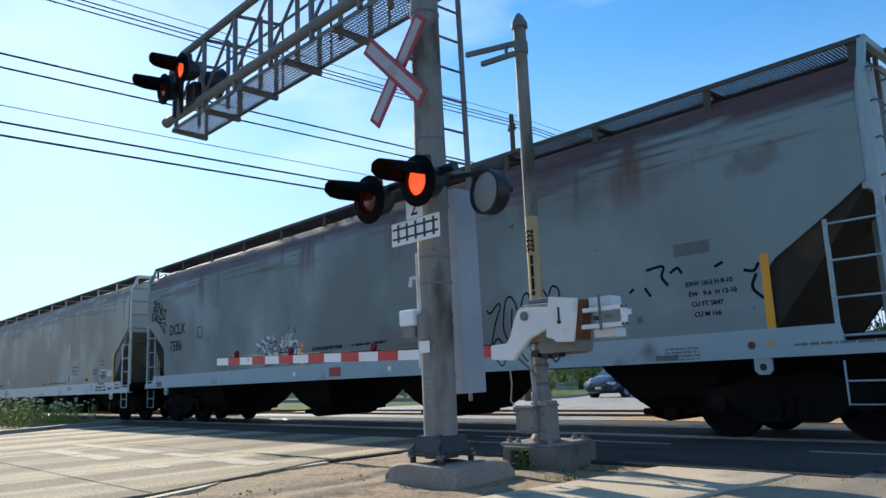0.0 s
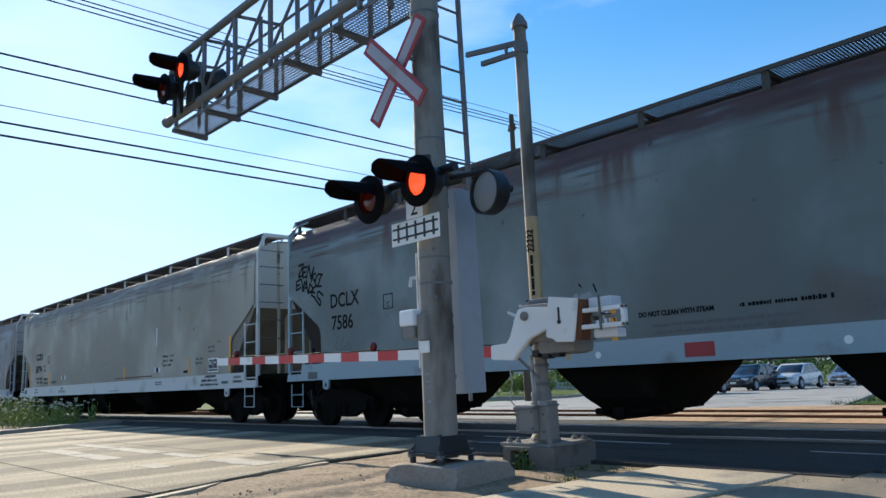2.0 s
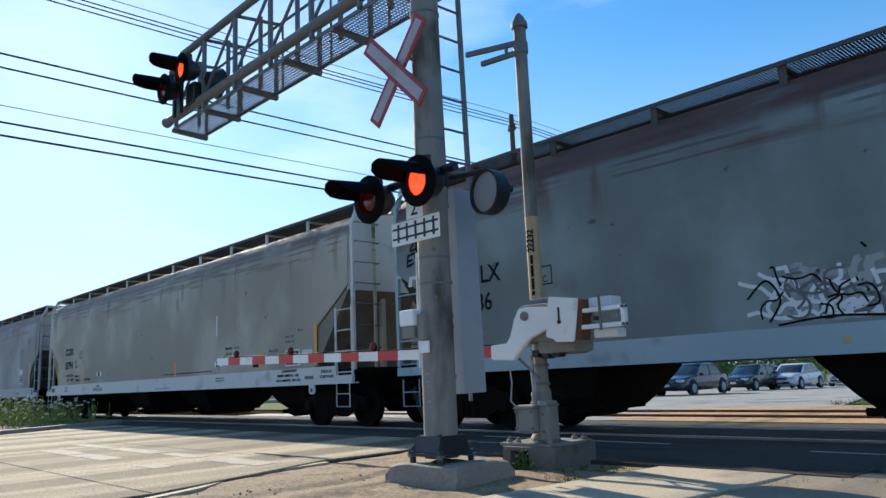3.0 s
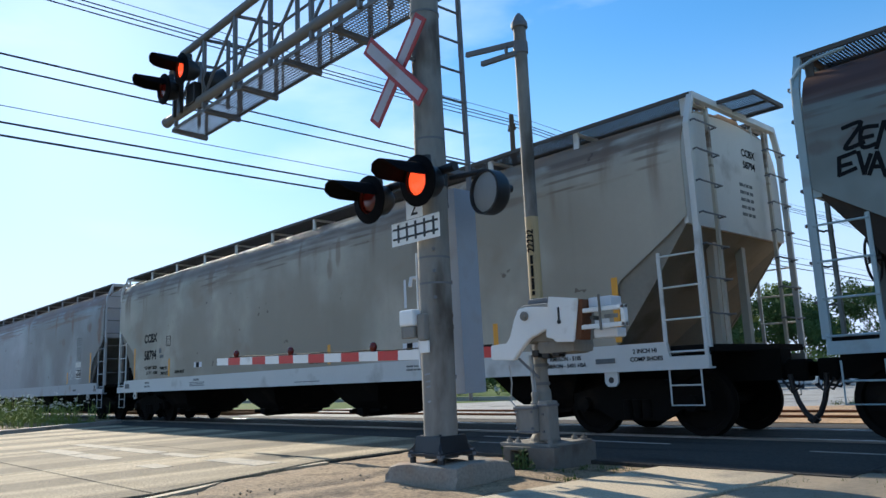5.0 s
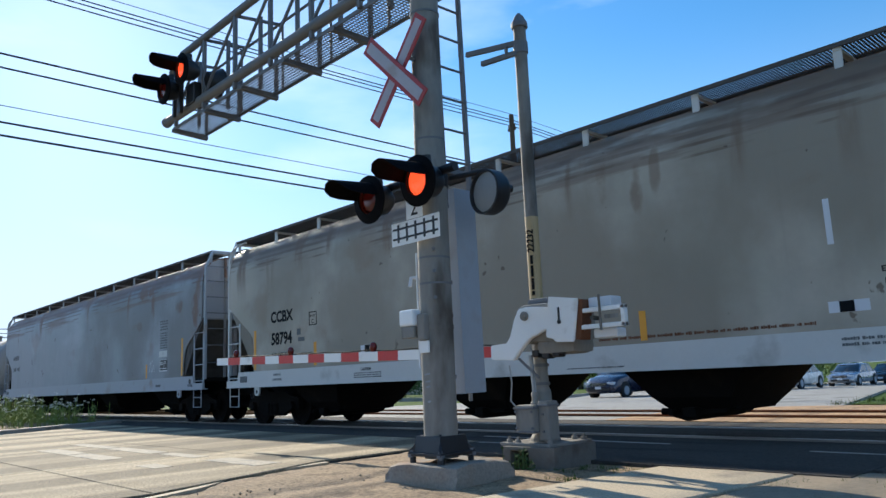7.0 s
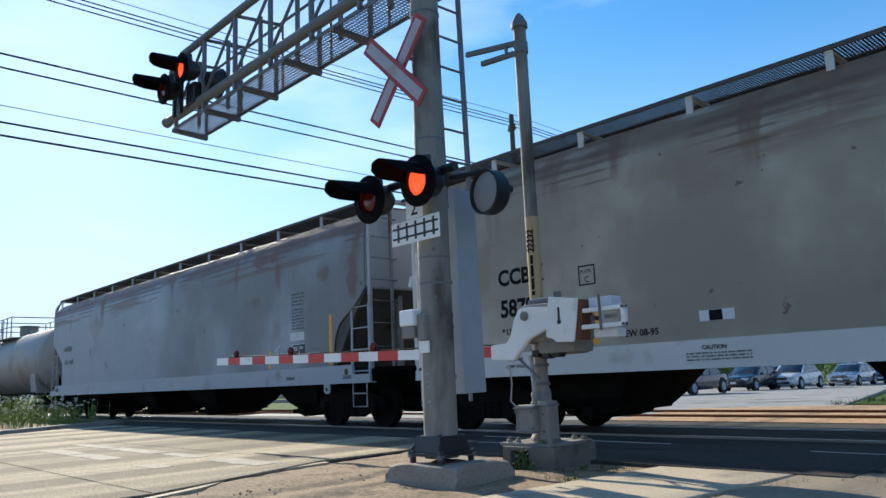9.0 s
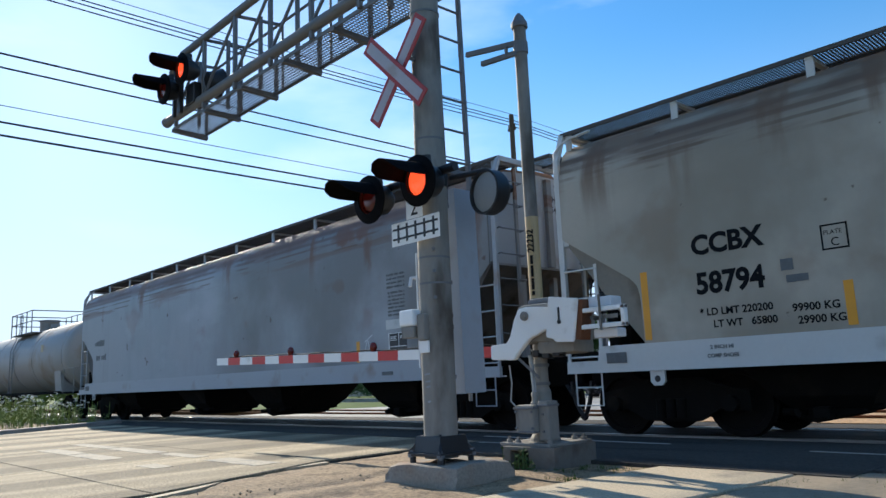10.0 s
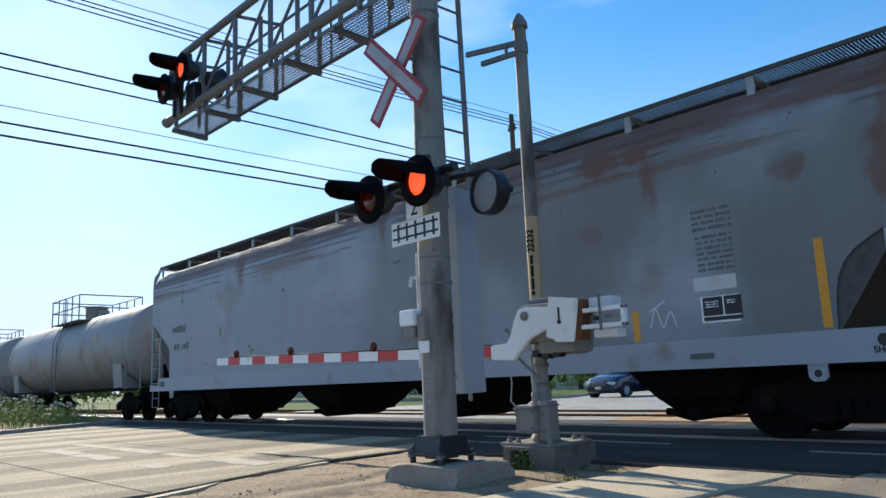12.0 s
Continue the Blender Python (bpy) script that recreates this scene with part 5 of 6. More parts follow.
for k in range(4):
    a = math.pi / 4 + k * math.pi / 2
    bm = bmesh.new()
    rod(bm, (MX + 0.29 * math.cos(a), MY + 0.29 * math.sin(a), 0.19), (MX + 0.29 * math.cos(a), MY + 0.29 * math.sin(a), 0.27), 0.022, 8)
    rod(bm, (MX + 0.29 * math.cos(a), MY + 0.29 * math.sin(a), 0.205), (MX + 0.29 * math.cos(a), MY + 0.29 * math.sin(a), 0.235), 0.042, 6)
    part("anchor_bolt", bm, GALV_DARK, mast)
# conduit, bands, box, tag plates
bm = bmesh.new()
pipe(bm, [(MX - 0.15, MY - 0.10, 1.05), (MX - 0.15, MY - 0.10, 2.2)], 0.013, 8)
pipe(bm, [(MX - 0.16, MY - 0.10, 1.95), (MX - 0.20, MY - 0.14, 1.95), (MX - 0.20, MY - 0.16, 1.86)], 0.02, 8)
part("conduit", bm, PLATE, mast)
bm = bmesh.new()
for z in (1.53, 1.42):
    lathe(bm, [(0.172, z), (0.172, z + 0.035), (0.15, z + 0.035), (0.15, z)], Matrix.Translation((MX, MY, 0)), 28)
box(bm, (MX - 0.045, MY - 0.225, 1.31), (MX + 0.06, MY - 0.12, 1.57), 0.02)
part("junction_bracket", bm, GALV, mast)
bm = bmesh.new()
box(bm, (MX - 0.26, MY - 0.27, 1.455), (MX - 0.05, MY - 0.15, 1.62), 0.025)
part("junction_box", bm, WHITE, mast, "small white junction box")
bm = bmesh.new()
box(bm, (MX - 0.24, MY - 0.26, 1.34), (MX - 0.06, MY - 0.15, 1.453), 0.01)
part("box_base", bm, GALV, mast)
bm = bmesh.new()
box(bm, (MX - 0.05, MY - 0.195, 1.19), (MX + 0.08, MY - 0.172, 1.305), 0.004)
part("tag_plate", bm, WHITE, mast)
bm = bmesh.new()
for k, z in enumerate((0.98, 0.91, 0.86, 0.72)):
    bar(bm, (MX - 0.02 + 0.01 * k, MY - 0.164, z), (MX + 0.05, MY - 0.160, z + 0.008), 0.006, 0.016)
part("worn_marking", bm, GREY_LENS, mast)

for z in (1.86, 2.12, 3.35, 4.75):
    bm = bmesh.new()
    lathe(bm, [(0.150, z), (0.169 - 0.002 * z, z), (0.169 - 0.002 * z, z + 0.02), (0.150, z + 0.02)], Matrix.Translation((MX, MY, 0)), 28)
    part("mast_band", bm, GALV_DARK, mast, "", True)
for z in (1.72, 1.98, 2.2):
    bm = bmesh.new()
    rod(bm, (MX + 0.11, MY - 0.10, z), (MX + 0.16, MY - 0.15, z), 0.018, 6)
    part("mast_bolt", bm, GALV_DARK, mast)

# crossbuck
for s in (-1, 1):
    turn = Matrix.Translation((-5.617, MY - 0.30 - 0.022 * s, 4.11)) @ pose(0, 0, 0, 0, 45 if s > 0 else -49, 0)
    bm = bmesh.new()
    box(bm, (-0.615, -0.008, -0.10), (0.615, 0.008, 0.10), 0.003, turn)
    blade = part("crossbuck_blade", bm, SIGN_RED, mast, "white crossing blade with red edge")
    bm = bmesh.new()
    box(bm, (-0.572, -0.0105, -0.057), (0.572, -0.0085, 0.057), 0, turn)
    part("blade_face", bm, SIGN_WHITE, blade)
bm = bmesh.new()
for z in (4.03, 4.23):
    box(bm, (-5.72, MY - 0.27, z - 0.02), (MX + 0.02, MY - 0.22, z + 0.02), 0.004)
    rod(bm, (MX - 0.02, MY - 0.14, z), (MX - 0.02, MY - 0.27, z), 0.02, 8)
part("sign_bracket", bm, GALV_DARK, mast)
# track count sign
SY = MY - 0.215
bm = bmesh.new()
box(bm, (-5.86, SY - 0.006, 2.285), (-5.13, SY, 2.525), 0.004)
sign = part("track_sign", bm, WHITE, mast, "white plate with a black track symbol")
bm = bmesh.new()
for z in (2.345, 2.445):
    bm_box(bm, -5.84, -5.15, SY - 0.009, SY - 0.0065, z, z + 0.022)
for k in range(5):
    x = -5.76 + 0.133 * k
    bm_box(bm, x, x + 0.03, SY - 0.012, SY - 0.0095, 2.315, 2.50)
part("track_symbol", bm, BLACK, sign)
bm = bmesh.new()
box(bm, (-5.62, SY - 0.006, 2.53), (-5.37, SY, 2.80), 0.004)
tab = part("number_plate_sign", bm, WHITE, mast, "white plate with the number 2")
lettering("2", 0.25, pose(-5.495, SY - 0.009, 2.56, 90, 0, 0), BLACK, tab, align="CENTER")

ON = [(-0.2, 0.3), (0.88, 1.32), (1.88, 2.32), (2.88, 3.3), (3.86, 4.32), (4.88, 5.3), (5.76, 6.3), (6.74, 7.25), (7.75, 8.25), (8.75, 9.25), (9.8, 10.2), (10.8, 11.12), (11.74, 12.3)]
OFF = [(a[1] + 0.02, b[0] - 0.04) for a, b in zip(ON, ON[1:])]
bm = bmesh.new()
rod(bm, (-6.0, MY - 0.20, 2.93), (-4.9, MY - 0.20, 2.93), 0.045, 12)
lathe(bm, [(0.175, 2.86), (0.175, 3.0), (0.15, 3.0), (0.15, 2.86)], Matrix.Translation((MX, MY, 0)), 28)
rod(bm, (MX, MY - 0.2, 2.80), (MX, MY - 0.2, 3.08), 0.09, 14)
part("crossarm", bm, BLACK, mast)
signal_lamp(mast, pose(-5.185, 4.57, 2.81, 5, 0, 0), ON, "black lamp housing")
signal_lamp(mast, pose(-5.95, 4.57, 2.78, 5, 0, 0), OFF, "black lamp housing")
# lamp that shows its grey face beside the mast
at = pose(-4.95, 5.28, 2.75, 0, 0, -8)
bm = bmesh.new()
lathe(bm, [(0.0, 0.17), (0.12, 0.17), (0.20, 0.15), (0.228, 0.10), (0.228, -0.03), (0.205, -0.03), (0.20, 0.0), (0.0, 0.01)], at @ pose(0, 0, 0, -90, 0, 0), 36)
rod(bm, at @ Vector((0.05, 0.12, 0.04)), at @ Vector((0.06, 0.28, 0.05)), 0.04, 12)
rod(bm, at @ Vector((-0.05, 0.05, 0.24)), at @ Vector((-0.45, -0.1, 0.24)), 0.03, 10)
part("round_lamp_rim", bm, BLACK, mast, "", True)
bm = bmesh.new()
lathe(bm, [(0.0, -0.018), (0.12, -0.012), (0.203, 0.0), (0.203, 0.006), (0.0, 0.006)], at @ pose(0, 0, 0, -90, 0, 0), 36)
part("round_lamp_face", bm, GREY_LENS, mast, "plain grey unlit lamp face", True)

# ladder and its guard
bm = bmesh.new()
LX = MX - 0.02
for y in (MY + 0.25, MY + 0.615):
    bar(bm, (LX, y, 2.7), (LX, y, 7.2), 0.05, 0.035)
for k in range(13):
    z = 3.21 + 0.35 * k
    rod(bm, (LX, MY + 0.25, z), (LX, MY + 0.615, z), 0.014, 8)
for z in (3.1, 5.2, 6.9):
    bar(bm, (LX, MY + 0.1, z), (LX, MY + 0.615, z), 0.03, 0.05)
LEAN = Matrix.Translation((LX, MY + 0.4, 0.8)) @ pose(0, 0, 0, 1.0, 0, 0) @ Matrix.Translation((-LX, -MY - 0.4, -0.8))
bmesh.ops.transform(bm, matrix=LEAN, verts=bm.verts)
part("ladder", bm, GALV_DARK, mast)
bm = bmesh.new()
prism(bm, [(LX - 0.10, MY + 0.33), (LX - 0.10, MY + 0.32), (LX + 0.06, MY + 0.32), (LX + 0.06, MY + 0.62), (LX - 0.10, MY + 0.62), (LX - 0.10, MY + 0.61), (LX + 0.05, MY + 0.61), (LX + 0.05, MY + 0.33)], 2, 0.78, 2.90)
bmesh.ops.transform(bm, matrix=LEAN, verts=bm.verts)
part("ladder_guard", bm, PALE_STEEL, mast, "flat pale steel ladder guard")
bm = bmesh.new()
for z in (0.95, 1.9, 2.7):
    bar(bm, (MX, MY + 0.14, z), (MX, MY + 0.22, z), 0.05, 0.04)
rod(bm, (LX + 0.0, MY + 0.45, 0.70), (LX, MY + 0.45, 0.78), 0.02, 8)
part("guard_bracket", bm, GALV_DARK, mast)

# cantilever arm, along the track, with a grated walkway
arm = part("cantilever_arm", (lambda b: (rod(b, (MX, MY, 5.47), (-12.05, 5.0, 5.47), 0.075, 16), rod(b, (-12.05, 5.0, 5.47), (-12.12, 5.0, 5.47), 0.088, 16),
                                         rod(b, (MX, MY, 6.5), (-11.5, 5.0, 6.5), 0.06, 14), rod(b, (-11.5, 5.0, 6.5), (-11.95, 5.0, 6.32), 0.05, 12), b)[-1])(bmesh.new()), GALV_DARK, mast)
for k in range(6):
    x = -11.72 + 1.03 * k
    for a, b, w in (((x, 5.0, 5.30), (x, 5.0, 6.5), 0.055), ((x + 0.22, 5.30, 5.30), (x + 0.22, 5.30, 6.45), 0.05), ((x, 5.0, 6.46), (x + 0.22, 5.62, 6.42), 0.04), ((x, 5.0, 5.50), (x + 1.03, 5.0, 6.45), 0.035)):
        bm = bmesh.new()
        bar(bm, a, b, w, w)
        part("truss_bar", bm, GALV_DARK, arm)
bm = bmesh.new()
rod(bm, (-11.9, 5.62, 6.42), (MX, 5.62, 6.42), 0.022, 8)
rod(bm, (-11.9, 5.62, 5.95), (MX, 5.62, 5.95), 0.018, 8)
for k in range(6):
    rod(bm, (-11.9 + 1.28 * k, 5.62, 5.33), (-11.9 + 1.28 * k, 5.62, 6.42), 0.02, 8)
rod(bm, (-11.9, 5.0, 5.9), (-11.9, 5.62, 5.9), 0.018, 8)
part("handrail", bm, GALV_DARK, arm)
bm = bmesh.new()
grating(bm, -11.85, MX - 0.3, 5.04, 5.58, 5.30, 0.05)
part("walkway_grating", bm, GALV_DARK, arm)
bm = bmesh.new()
for y in (5.03, 5.59):
    bm_box(bm, -11.88, MX - 0.3, y - 0.012, y + 0.012, 5.275, 5.325)
part("walkway_frame", bm, GALV_DARK, arm)
for k in range(6):
    x = -11.86 + 1.18 * k
    bm = bmesh.new()
    prism(bm, [(5.0, 5.30), (5.0, 5.24), (5.58, 5.21), (5.62, 5.21), (5.62, 5.95), (5.585, 5.95), (5.585, 5.30)], 0, x - 0.035, x + 0.035)
    part("walkway_bracket", bm, GALV_DARK, arm)
bm = bmesh.new()
rod(bm, (-11.85, 4.80, 5.86), (-10.6, 4.80, 5.86), 0.04, 10)
bar(bm, (-11.45, 4.85, 5.35), (-11.45, 4.85, 6.0), 0.05, 0.05)
bar(bm, (-11.2, 4.85, 5.35), (-11.2, 4.85, 6.2), 0.06, 0.06)
box(bm, (-11.15, 4.90, 5.45), (-10.85, 5.15, 5.80), 0.02)
part("arm_crossarm", bm, BLACK, arm)
signal_lamp(mast, pose(-11.38, 4.62, 5.76, 5, 0, 0), OFF, "black lamp housing")
signal_lamp(mast, pose(-10.72, 4.62, 5.88, 5, 0, 0), ON, "black lamp housing")
for x in (-10.7,):
    bm = bmesh.new()
    lathe(bm, [(0.0, 0.28), (0.15, 0.22), (0.18, 0.10), (0.25, 0.0), (0.25, -0.02), (0.0, -0.02)], pose(x, 5.25, 5.78) @ pose(0, 0, 0, 90, 0, 0), 28)
    part("rear_lamp", bm, BLACK, arm, "", True)

# ---- crossing gate ----
GX, GY = -5.40, 6.5
bm = bmesh.new()
for lo, hi in (((-5.68, 6.08, -0.3), (-5.58, 6.90, 0.195)), ((-5.34, 6.07, -0.3), (-5.02, 6.91, 0.195)), ((-5.59, 6.5, -0.3), (-5.33, 6.90, 0.194)), ((-5.59, 6.09, 0.15), (-5.33, 6.51, 0.193))):
    box(bm, lo, hi, 0.012)
bmesh.ops.rotate(bm, verts=bm.verts, cent=(-5.42, 6.5, 0), matrix=Matrix.Rotation(radians(6), 3, "Z"))
solid("gate_footing", bm, DARK_CONCRETE, "hollow square concrete footing under the gate post", "concrete footing")
gate = thing("crossing_gate", "lowered red and white crossing gate on a steel post", "crossing gate")
bm = bmesh.new()
rod(bm, (GX, GY, 0.22), (GX, GY, 5.10), 0.075, 20)
part("gate_post", bm, GALV, gate, "", True)
bm = bmesh.new()
lathe(bm, [(0.085, 5.04), (0.10, 5.05), (0.10, 5.10), (0.05, 5.20), (0.012, 5.24)], Matrix.Translation((GX, GY, 0)), 18)
part("post_cap", bm, GALV_DARK, gate)
bm = bmesh.new()
lathe(bm, [(0.0755, 2.62), (0.0755, 1.78), (0.07, 1.78)], Matrix.Translation((GX, GY, 0)), 24)
tape = part("marker_tape", bm, TAPE, gate, "tan tape with black digits", True)
bm = bmesh.new()
lathe(bm, [(0.0765, 2.72), (0.0765, 2.62), (0.07, 2.62)], Matrix.Translation((GX, GY, 0)), 24)
part("tape_band", bm, TAPE, gate, "", True)
face = math.degrees(math.atan2(-GY, -GX)) + 90
for text, z, size in (("22232", 2.30, 0.105),):
    d = Vector((-GX, -GY, 0)).normalized() * 0.0785
    lettering(text, size, Matrix.Translation((GX + d.x, GY + d.y, z)) @ pose(0, 0, 0, 90, 0, face) @ pose(0, 0, 0, 0, 0, 90) @ pose(0, -0.005, 0), INK, tape, "", 0.004)
bm = bmesh.new()
d = Vector((-GX, -GY, 0)).normalized()
t = Vector((-d.y, d.x, 0))
for k in range(4):
    c = Vector((GX, GY, 0)) + d * 0.0865 - t * 0.028
    z0 = 1.81 + sum((0.05, 0.13, 0.13, 0.10)[:k]) + 0.015 * k
    z1 = z0 + (0.05, 0.13, 0.13, 0.10)[k]
    v = [bm.verts.new(p) for p in (c - t * 0.016 + Vector((0, 0, z0)), c + t * 0.016 + Vector((0, 0, z0)), c + t * 0.016 + Vector((0, 0, z1)), c - t * 0.016 + Vector((0, 0, z1)))]
    bm.faces.new(v)
part("printed_bars", bm, INK, tape)
# top side arms
bm = bmesh.new()
lathe(bm, [(0.088, 4.72), (0.088, 4.86), (0.07, 4.86), (0.07, 4.72)], Matrix.Translation((GX, GY, 0)), 18)
bar(bm, (GX, GY - 0.06, 4.84), (GX - 0.825, GY - 0.08, 4.98), 0.045, 0.06)
bar(bm, (GX, GY - 0.06, 4.72), (GX - 0.57, GY - 0.08, 4.767), 0.045, 0.06)
bar(bm, (GX - 0.16, GY - 0.08, 4.72), (GX - 0.16, GY - 0.08, 4.86), 0.03, 0.03)
part("top_bracket", bm, GALV_DARK, gate)
# base of the post
bm = bmesh.new()
box(bm, (GX - 0.34, GY - 0.36, 0.195), (GX + 0.36, GY + 0.36, 0.225), 0.006)
lathe(bm, [(0.17, 0.22), (0.16, 0.26), (0.11, 0.34), (0.095, 0.75), (0.075, 0.80)], Matrix.Translation((GX, GY, 0)), 18)
part("base_plate", bm, GALV, gate)
for a, b in ((-0.26, -0.29), (0.30, -0.29), (-0.26, 0.29), (0.30, 0.29), (-0.13, -0.30), (0.18, 0.28)):
    bm = bmesh.new()
    rod(bm, (GX + a, GY + b, 0.22), (GX + a, GY + b, 0.285), 0.016, 8)
    rod(bm, (GX + a, GY + b, 0.225), (GX + a, GY + b, 0.255), 0.034, 6)
    part("anchor_bolt", bm, GALV, gate)
bm = bmesh.new()
box(bm, (GX - 0.14, GY - 0.32, 0.32), (GX + 0.12, GY - 0.12, 0.62), 0.03)
box(bm, (GX + 0.11, GY - 0.24, 0.24), (GX + 0.26, GY - 0.06, 0.66), 0.03)
part("terminal_box", bm, GALV, gate, "dull steel terminal boxes")
for lo, hi in (((GX - 0.15, GY - 0.335, 0.575), (GX + 0.13, GY - 0.12, 0.60)), ((GX - 0.15, GY - 0.335, 0.33), (GX + 0.13, GY - 0.12, 0.35)), ((GX + 0.105, GY - 0.255, 0.60), (GX + 0.27, GY - 0.06, 0.625))):
    bm = bmesh.new()
    box(bm, lo, hi, 0.006)
    part("box_flange", bm, GALV_DARK, gate)
for x, y, z in ((-0.12, -0.325, 0.55), (0.10, -0.325, 0.55), (-0.12, -0.325, 0.38), (0.10, -0.325, 0.38), (0.19, -0.245, 0.52), (0.19, -0.245, 0.34)):
    bm = bmesh.new()
    rod(bm, (GX + x, GY + y + 0.02, z), (GX + x, GY + y - 0.012, z), 0.013, 6)
    part("box_bolt", bm, GALV_DARK, gate)
bm = bmesh.new()
lathe(bm, [(0.05, 0.60), (0.05, 0.64), (0.034, 0.65), (0.034, 0.74), (0.028, 0.75)], Matrix.Translation((GX + 0.02, GY - 0.16, 0)), 14)
part("cable_gland", bm, GALV, gate, "", True)
bm = bmesh.new()
for z in (0.82, 1.02):
    lathe(bm, [(0.075, z), (0.092, z), (0.092, z + 0.035), (0.075, z + 0.035)], Matrix.Translation((GX, GY, 0)), 20)
part("post_clamp", bm, GALV_DARK, gate)
bm = bmesh.new()
box(bm, (GX + 0.02, GY - 0.20, 1.66), (GX + 0.34, GY + 0.08, 1.76), 0.04)
part("housing_cap", bm, GALV_DARK, gate, "", True)
bm = bmesh.new()
for x, z in ((0.06, 1.12), (0.20, 1.10), (0.34, 1.11), (0.42, 1.14)):
    box(bm, (GX + x, GY - 0.22, z), (GX + x + 0.10, GY - 0.10, z + 0.08), 0.02)
part("linkage", bm, BLACK, gate, "greasy black linkage under the housing")
bm = bmesh.new()
pipe(bm, [(GX + 0.02, GY - 0.14, 0.60), (GX - 0.02, GY - 0.14, 1.15)], 0.025, 8)
pipe(bm, [(GX - 0.34, GY - 0.14, 1.05), (GX - 0.30, GY - 0.16, 0.85), (GX - 0.33, GY - 0.16, 0.66), (GX - 0.24, GY - 0.16, 0.58)], 0.008, 6)
pipe(bm, [(GX - 0.02, GY - 0.14, 1.22), (GX + 0.10, GY - 0.14, 1.10), (GX + 0.18, GY - 0.14, 1.18)], 0.010, 6)
part("cable", bm, GREY_LENS, gate)
# mechanism housing behind the white arms
bm = bmesh.new()
box(bm, (GX - 0.10, GY - 0.26, 1.27), (GX + 0.68, GY + 0.16, 1.70), 0.07)
box(bm, (GX + 0.14, GY - 0.24, 1.14), (GX + 0.66, GY + 0.14, 1.32), 0.08)
part("mechanism_housing", bm, GALV, gate, "dull grey gate mechanism housing", True)
AY = GY - 0.30
bm = bmesh.new()
prism(bm, [(-5.28, 1.665), (-5.40, 1.65), (-5.47, 1.54), (-5.54, 1.36), (-5.60, 1.29), (-5.84, 1.28), (-5.84, 1.12), (-5.50, 1.10), (-5.42, 1.18), (-5.26, 1.32), (-5.02, 1.40), (-4.80, 1.42), (-4.80, 1.62)], 1, AY - 0.035, AY + 0.035)
bmesh.ops.bevel(bm, geom=bm.edges[:], offset=0.012, segments=2, affect="EDGES")
part("pivot_arm", bm, WHITE, gate, "white painted curved pivot arm")
bm = bmesh.new()
rod(bm, (-5.30, AY - 0.06, 1.565), (-5.30, AY + 0.06, 1.565), 0.05, 14)
rod(bm, (-5.30, AY - 0.075, 1.565), (-5.30, AY - 0.05, 1.565), 0.026, 6)
part("pivot_bolt", bm, GALV, gate)
bm = bmesh.new()
prism(bm, [(-4.918, 1.735), (-4.543, 1.677), (-4.624, 1.247), (-4.86, 1.258), (-4.875, 1.29), (-4.983, 1.317)], 1, AY - 0.10, AY - 0.065)
bmesh.ops.bevel(bm, geom=bm.edges[:], offset=0.01, segments=2, affect="EDGES")
plate = part("counterweight_plate", bm, WHITE, gate, "white painted counterweight plate with a slot")
bm = bmesh.new()
box(bm, (-4.80, AY - 0.104, 1.48), (-4.775, AY - 0.099, 1.61))
rod(bm, (-4.785, AY - 0.115, 1.46), (-4.785, AY - 0.095, 1.46), 0.022, 8)
part("slot", bm, BLACK, plate)
bm = bmesh.new()
prism(bm, [(-4.88, 1.70), (-4.50, 1.665), (-4.56, 1.262), (-4.93, 1.31)], 1, AY - 0.062, AY + 0.10)
part("counterweight", bm, RUST, gate, "rusty steel counterweight block")
bm = bmesh.new()
for z in (1.55, 1.385):
    box(bm, (-4.60, AY - 0.06, z - 0.022), (-4.03, AY + 0.0, z + 0.022), 0.008)
box(bm, (-4.075, AY - 0.06, 1.363), (-4.03, AY + 0.0, 1.572), 0.008)
part("weight_arm", bm, WHITE, gate, "white painted weight arm")
bm = bmesh.new()
box(bm, (-4.50, AY + 0.02, 1.57), (-4.22, AY + 0.20, 1.68), 0.02)
part("rear_weight", bm, PLATE, gate)
bm = bmesh.new()
box(bm, (-4.46, AY + 0.02, 1.27), (-4.18, AY + 0.18, 1.36), 0.015)
part("rear_weight", bm, PLATE, gate)
bm = bmesh.new()
rod(bm, (-4.30, AY - 0.075, 1.34), (-4.30, AY - 0.075, 1.69), 0.013, 8)
rod(bm, (-4.42, AY - 0.05, 1.47), (-4.42, AY + 0.06, 1.47), 0.022, 8)
bm_box(bm, -4.27, -4.12, AY - 0.045, AY - 0.038, 1.45, 1.49)
part("weight_rod", bm, GALV, gate)
# gate arm: red and white lengths, three lamps on top
x0, z0, x1, z1 = -5.84, 1.21, -12.60, 1.40
n = 16
for k in range(n):
    a, b = k / n, (k + 1) / n
    bm = bmesh.new()
    p, q = Vector((x0 + (x1 - x0) * a, AY + 0.03, z0 + (z1 - z0) * a)), Vector((x0 + (x1 - x0) * b, AY + 0.03, z0 + (z1 - z0) * b))
    hgt = 0.062
    v = [bm.verts.new(c + Vector((0, dy, dz))) for c in (p, q) for dy, dz in ((-0.02, -hgt), (0.02, -hgt), (0.02, hgt), (-0.02, hgt))]
    for f in ((3, 2, 1, 0), (4, 5, 6, 7), (0, 1, 5, 4), (1, 2, 6, 5), (2, 3, 7, 6), (3, 0, 4, 7)):
        bm.faces.new([v[i] for i in f])
    bmesh.ops.recalc_face_normals(bm, faces=bm.faces)
    part("gate_arm_length", bm, WHITE if k % 2 else RED, gate)
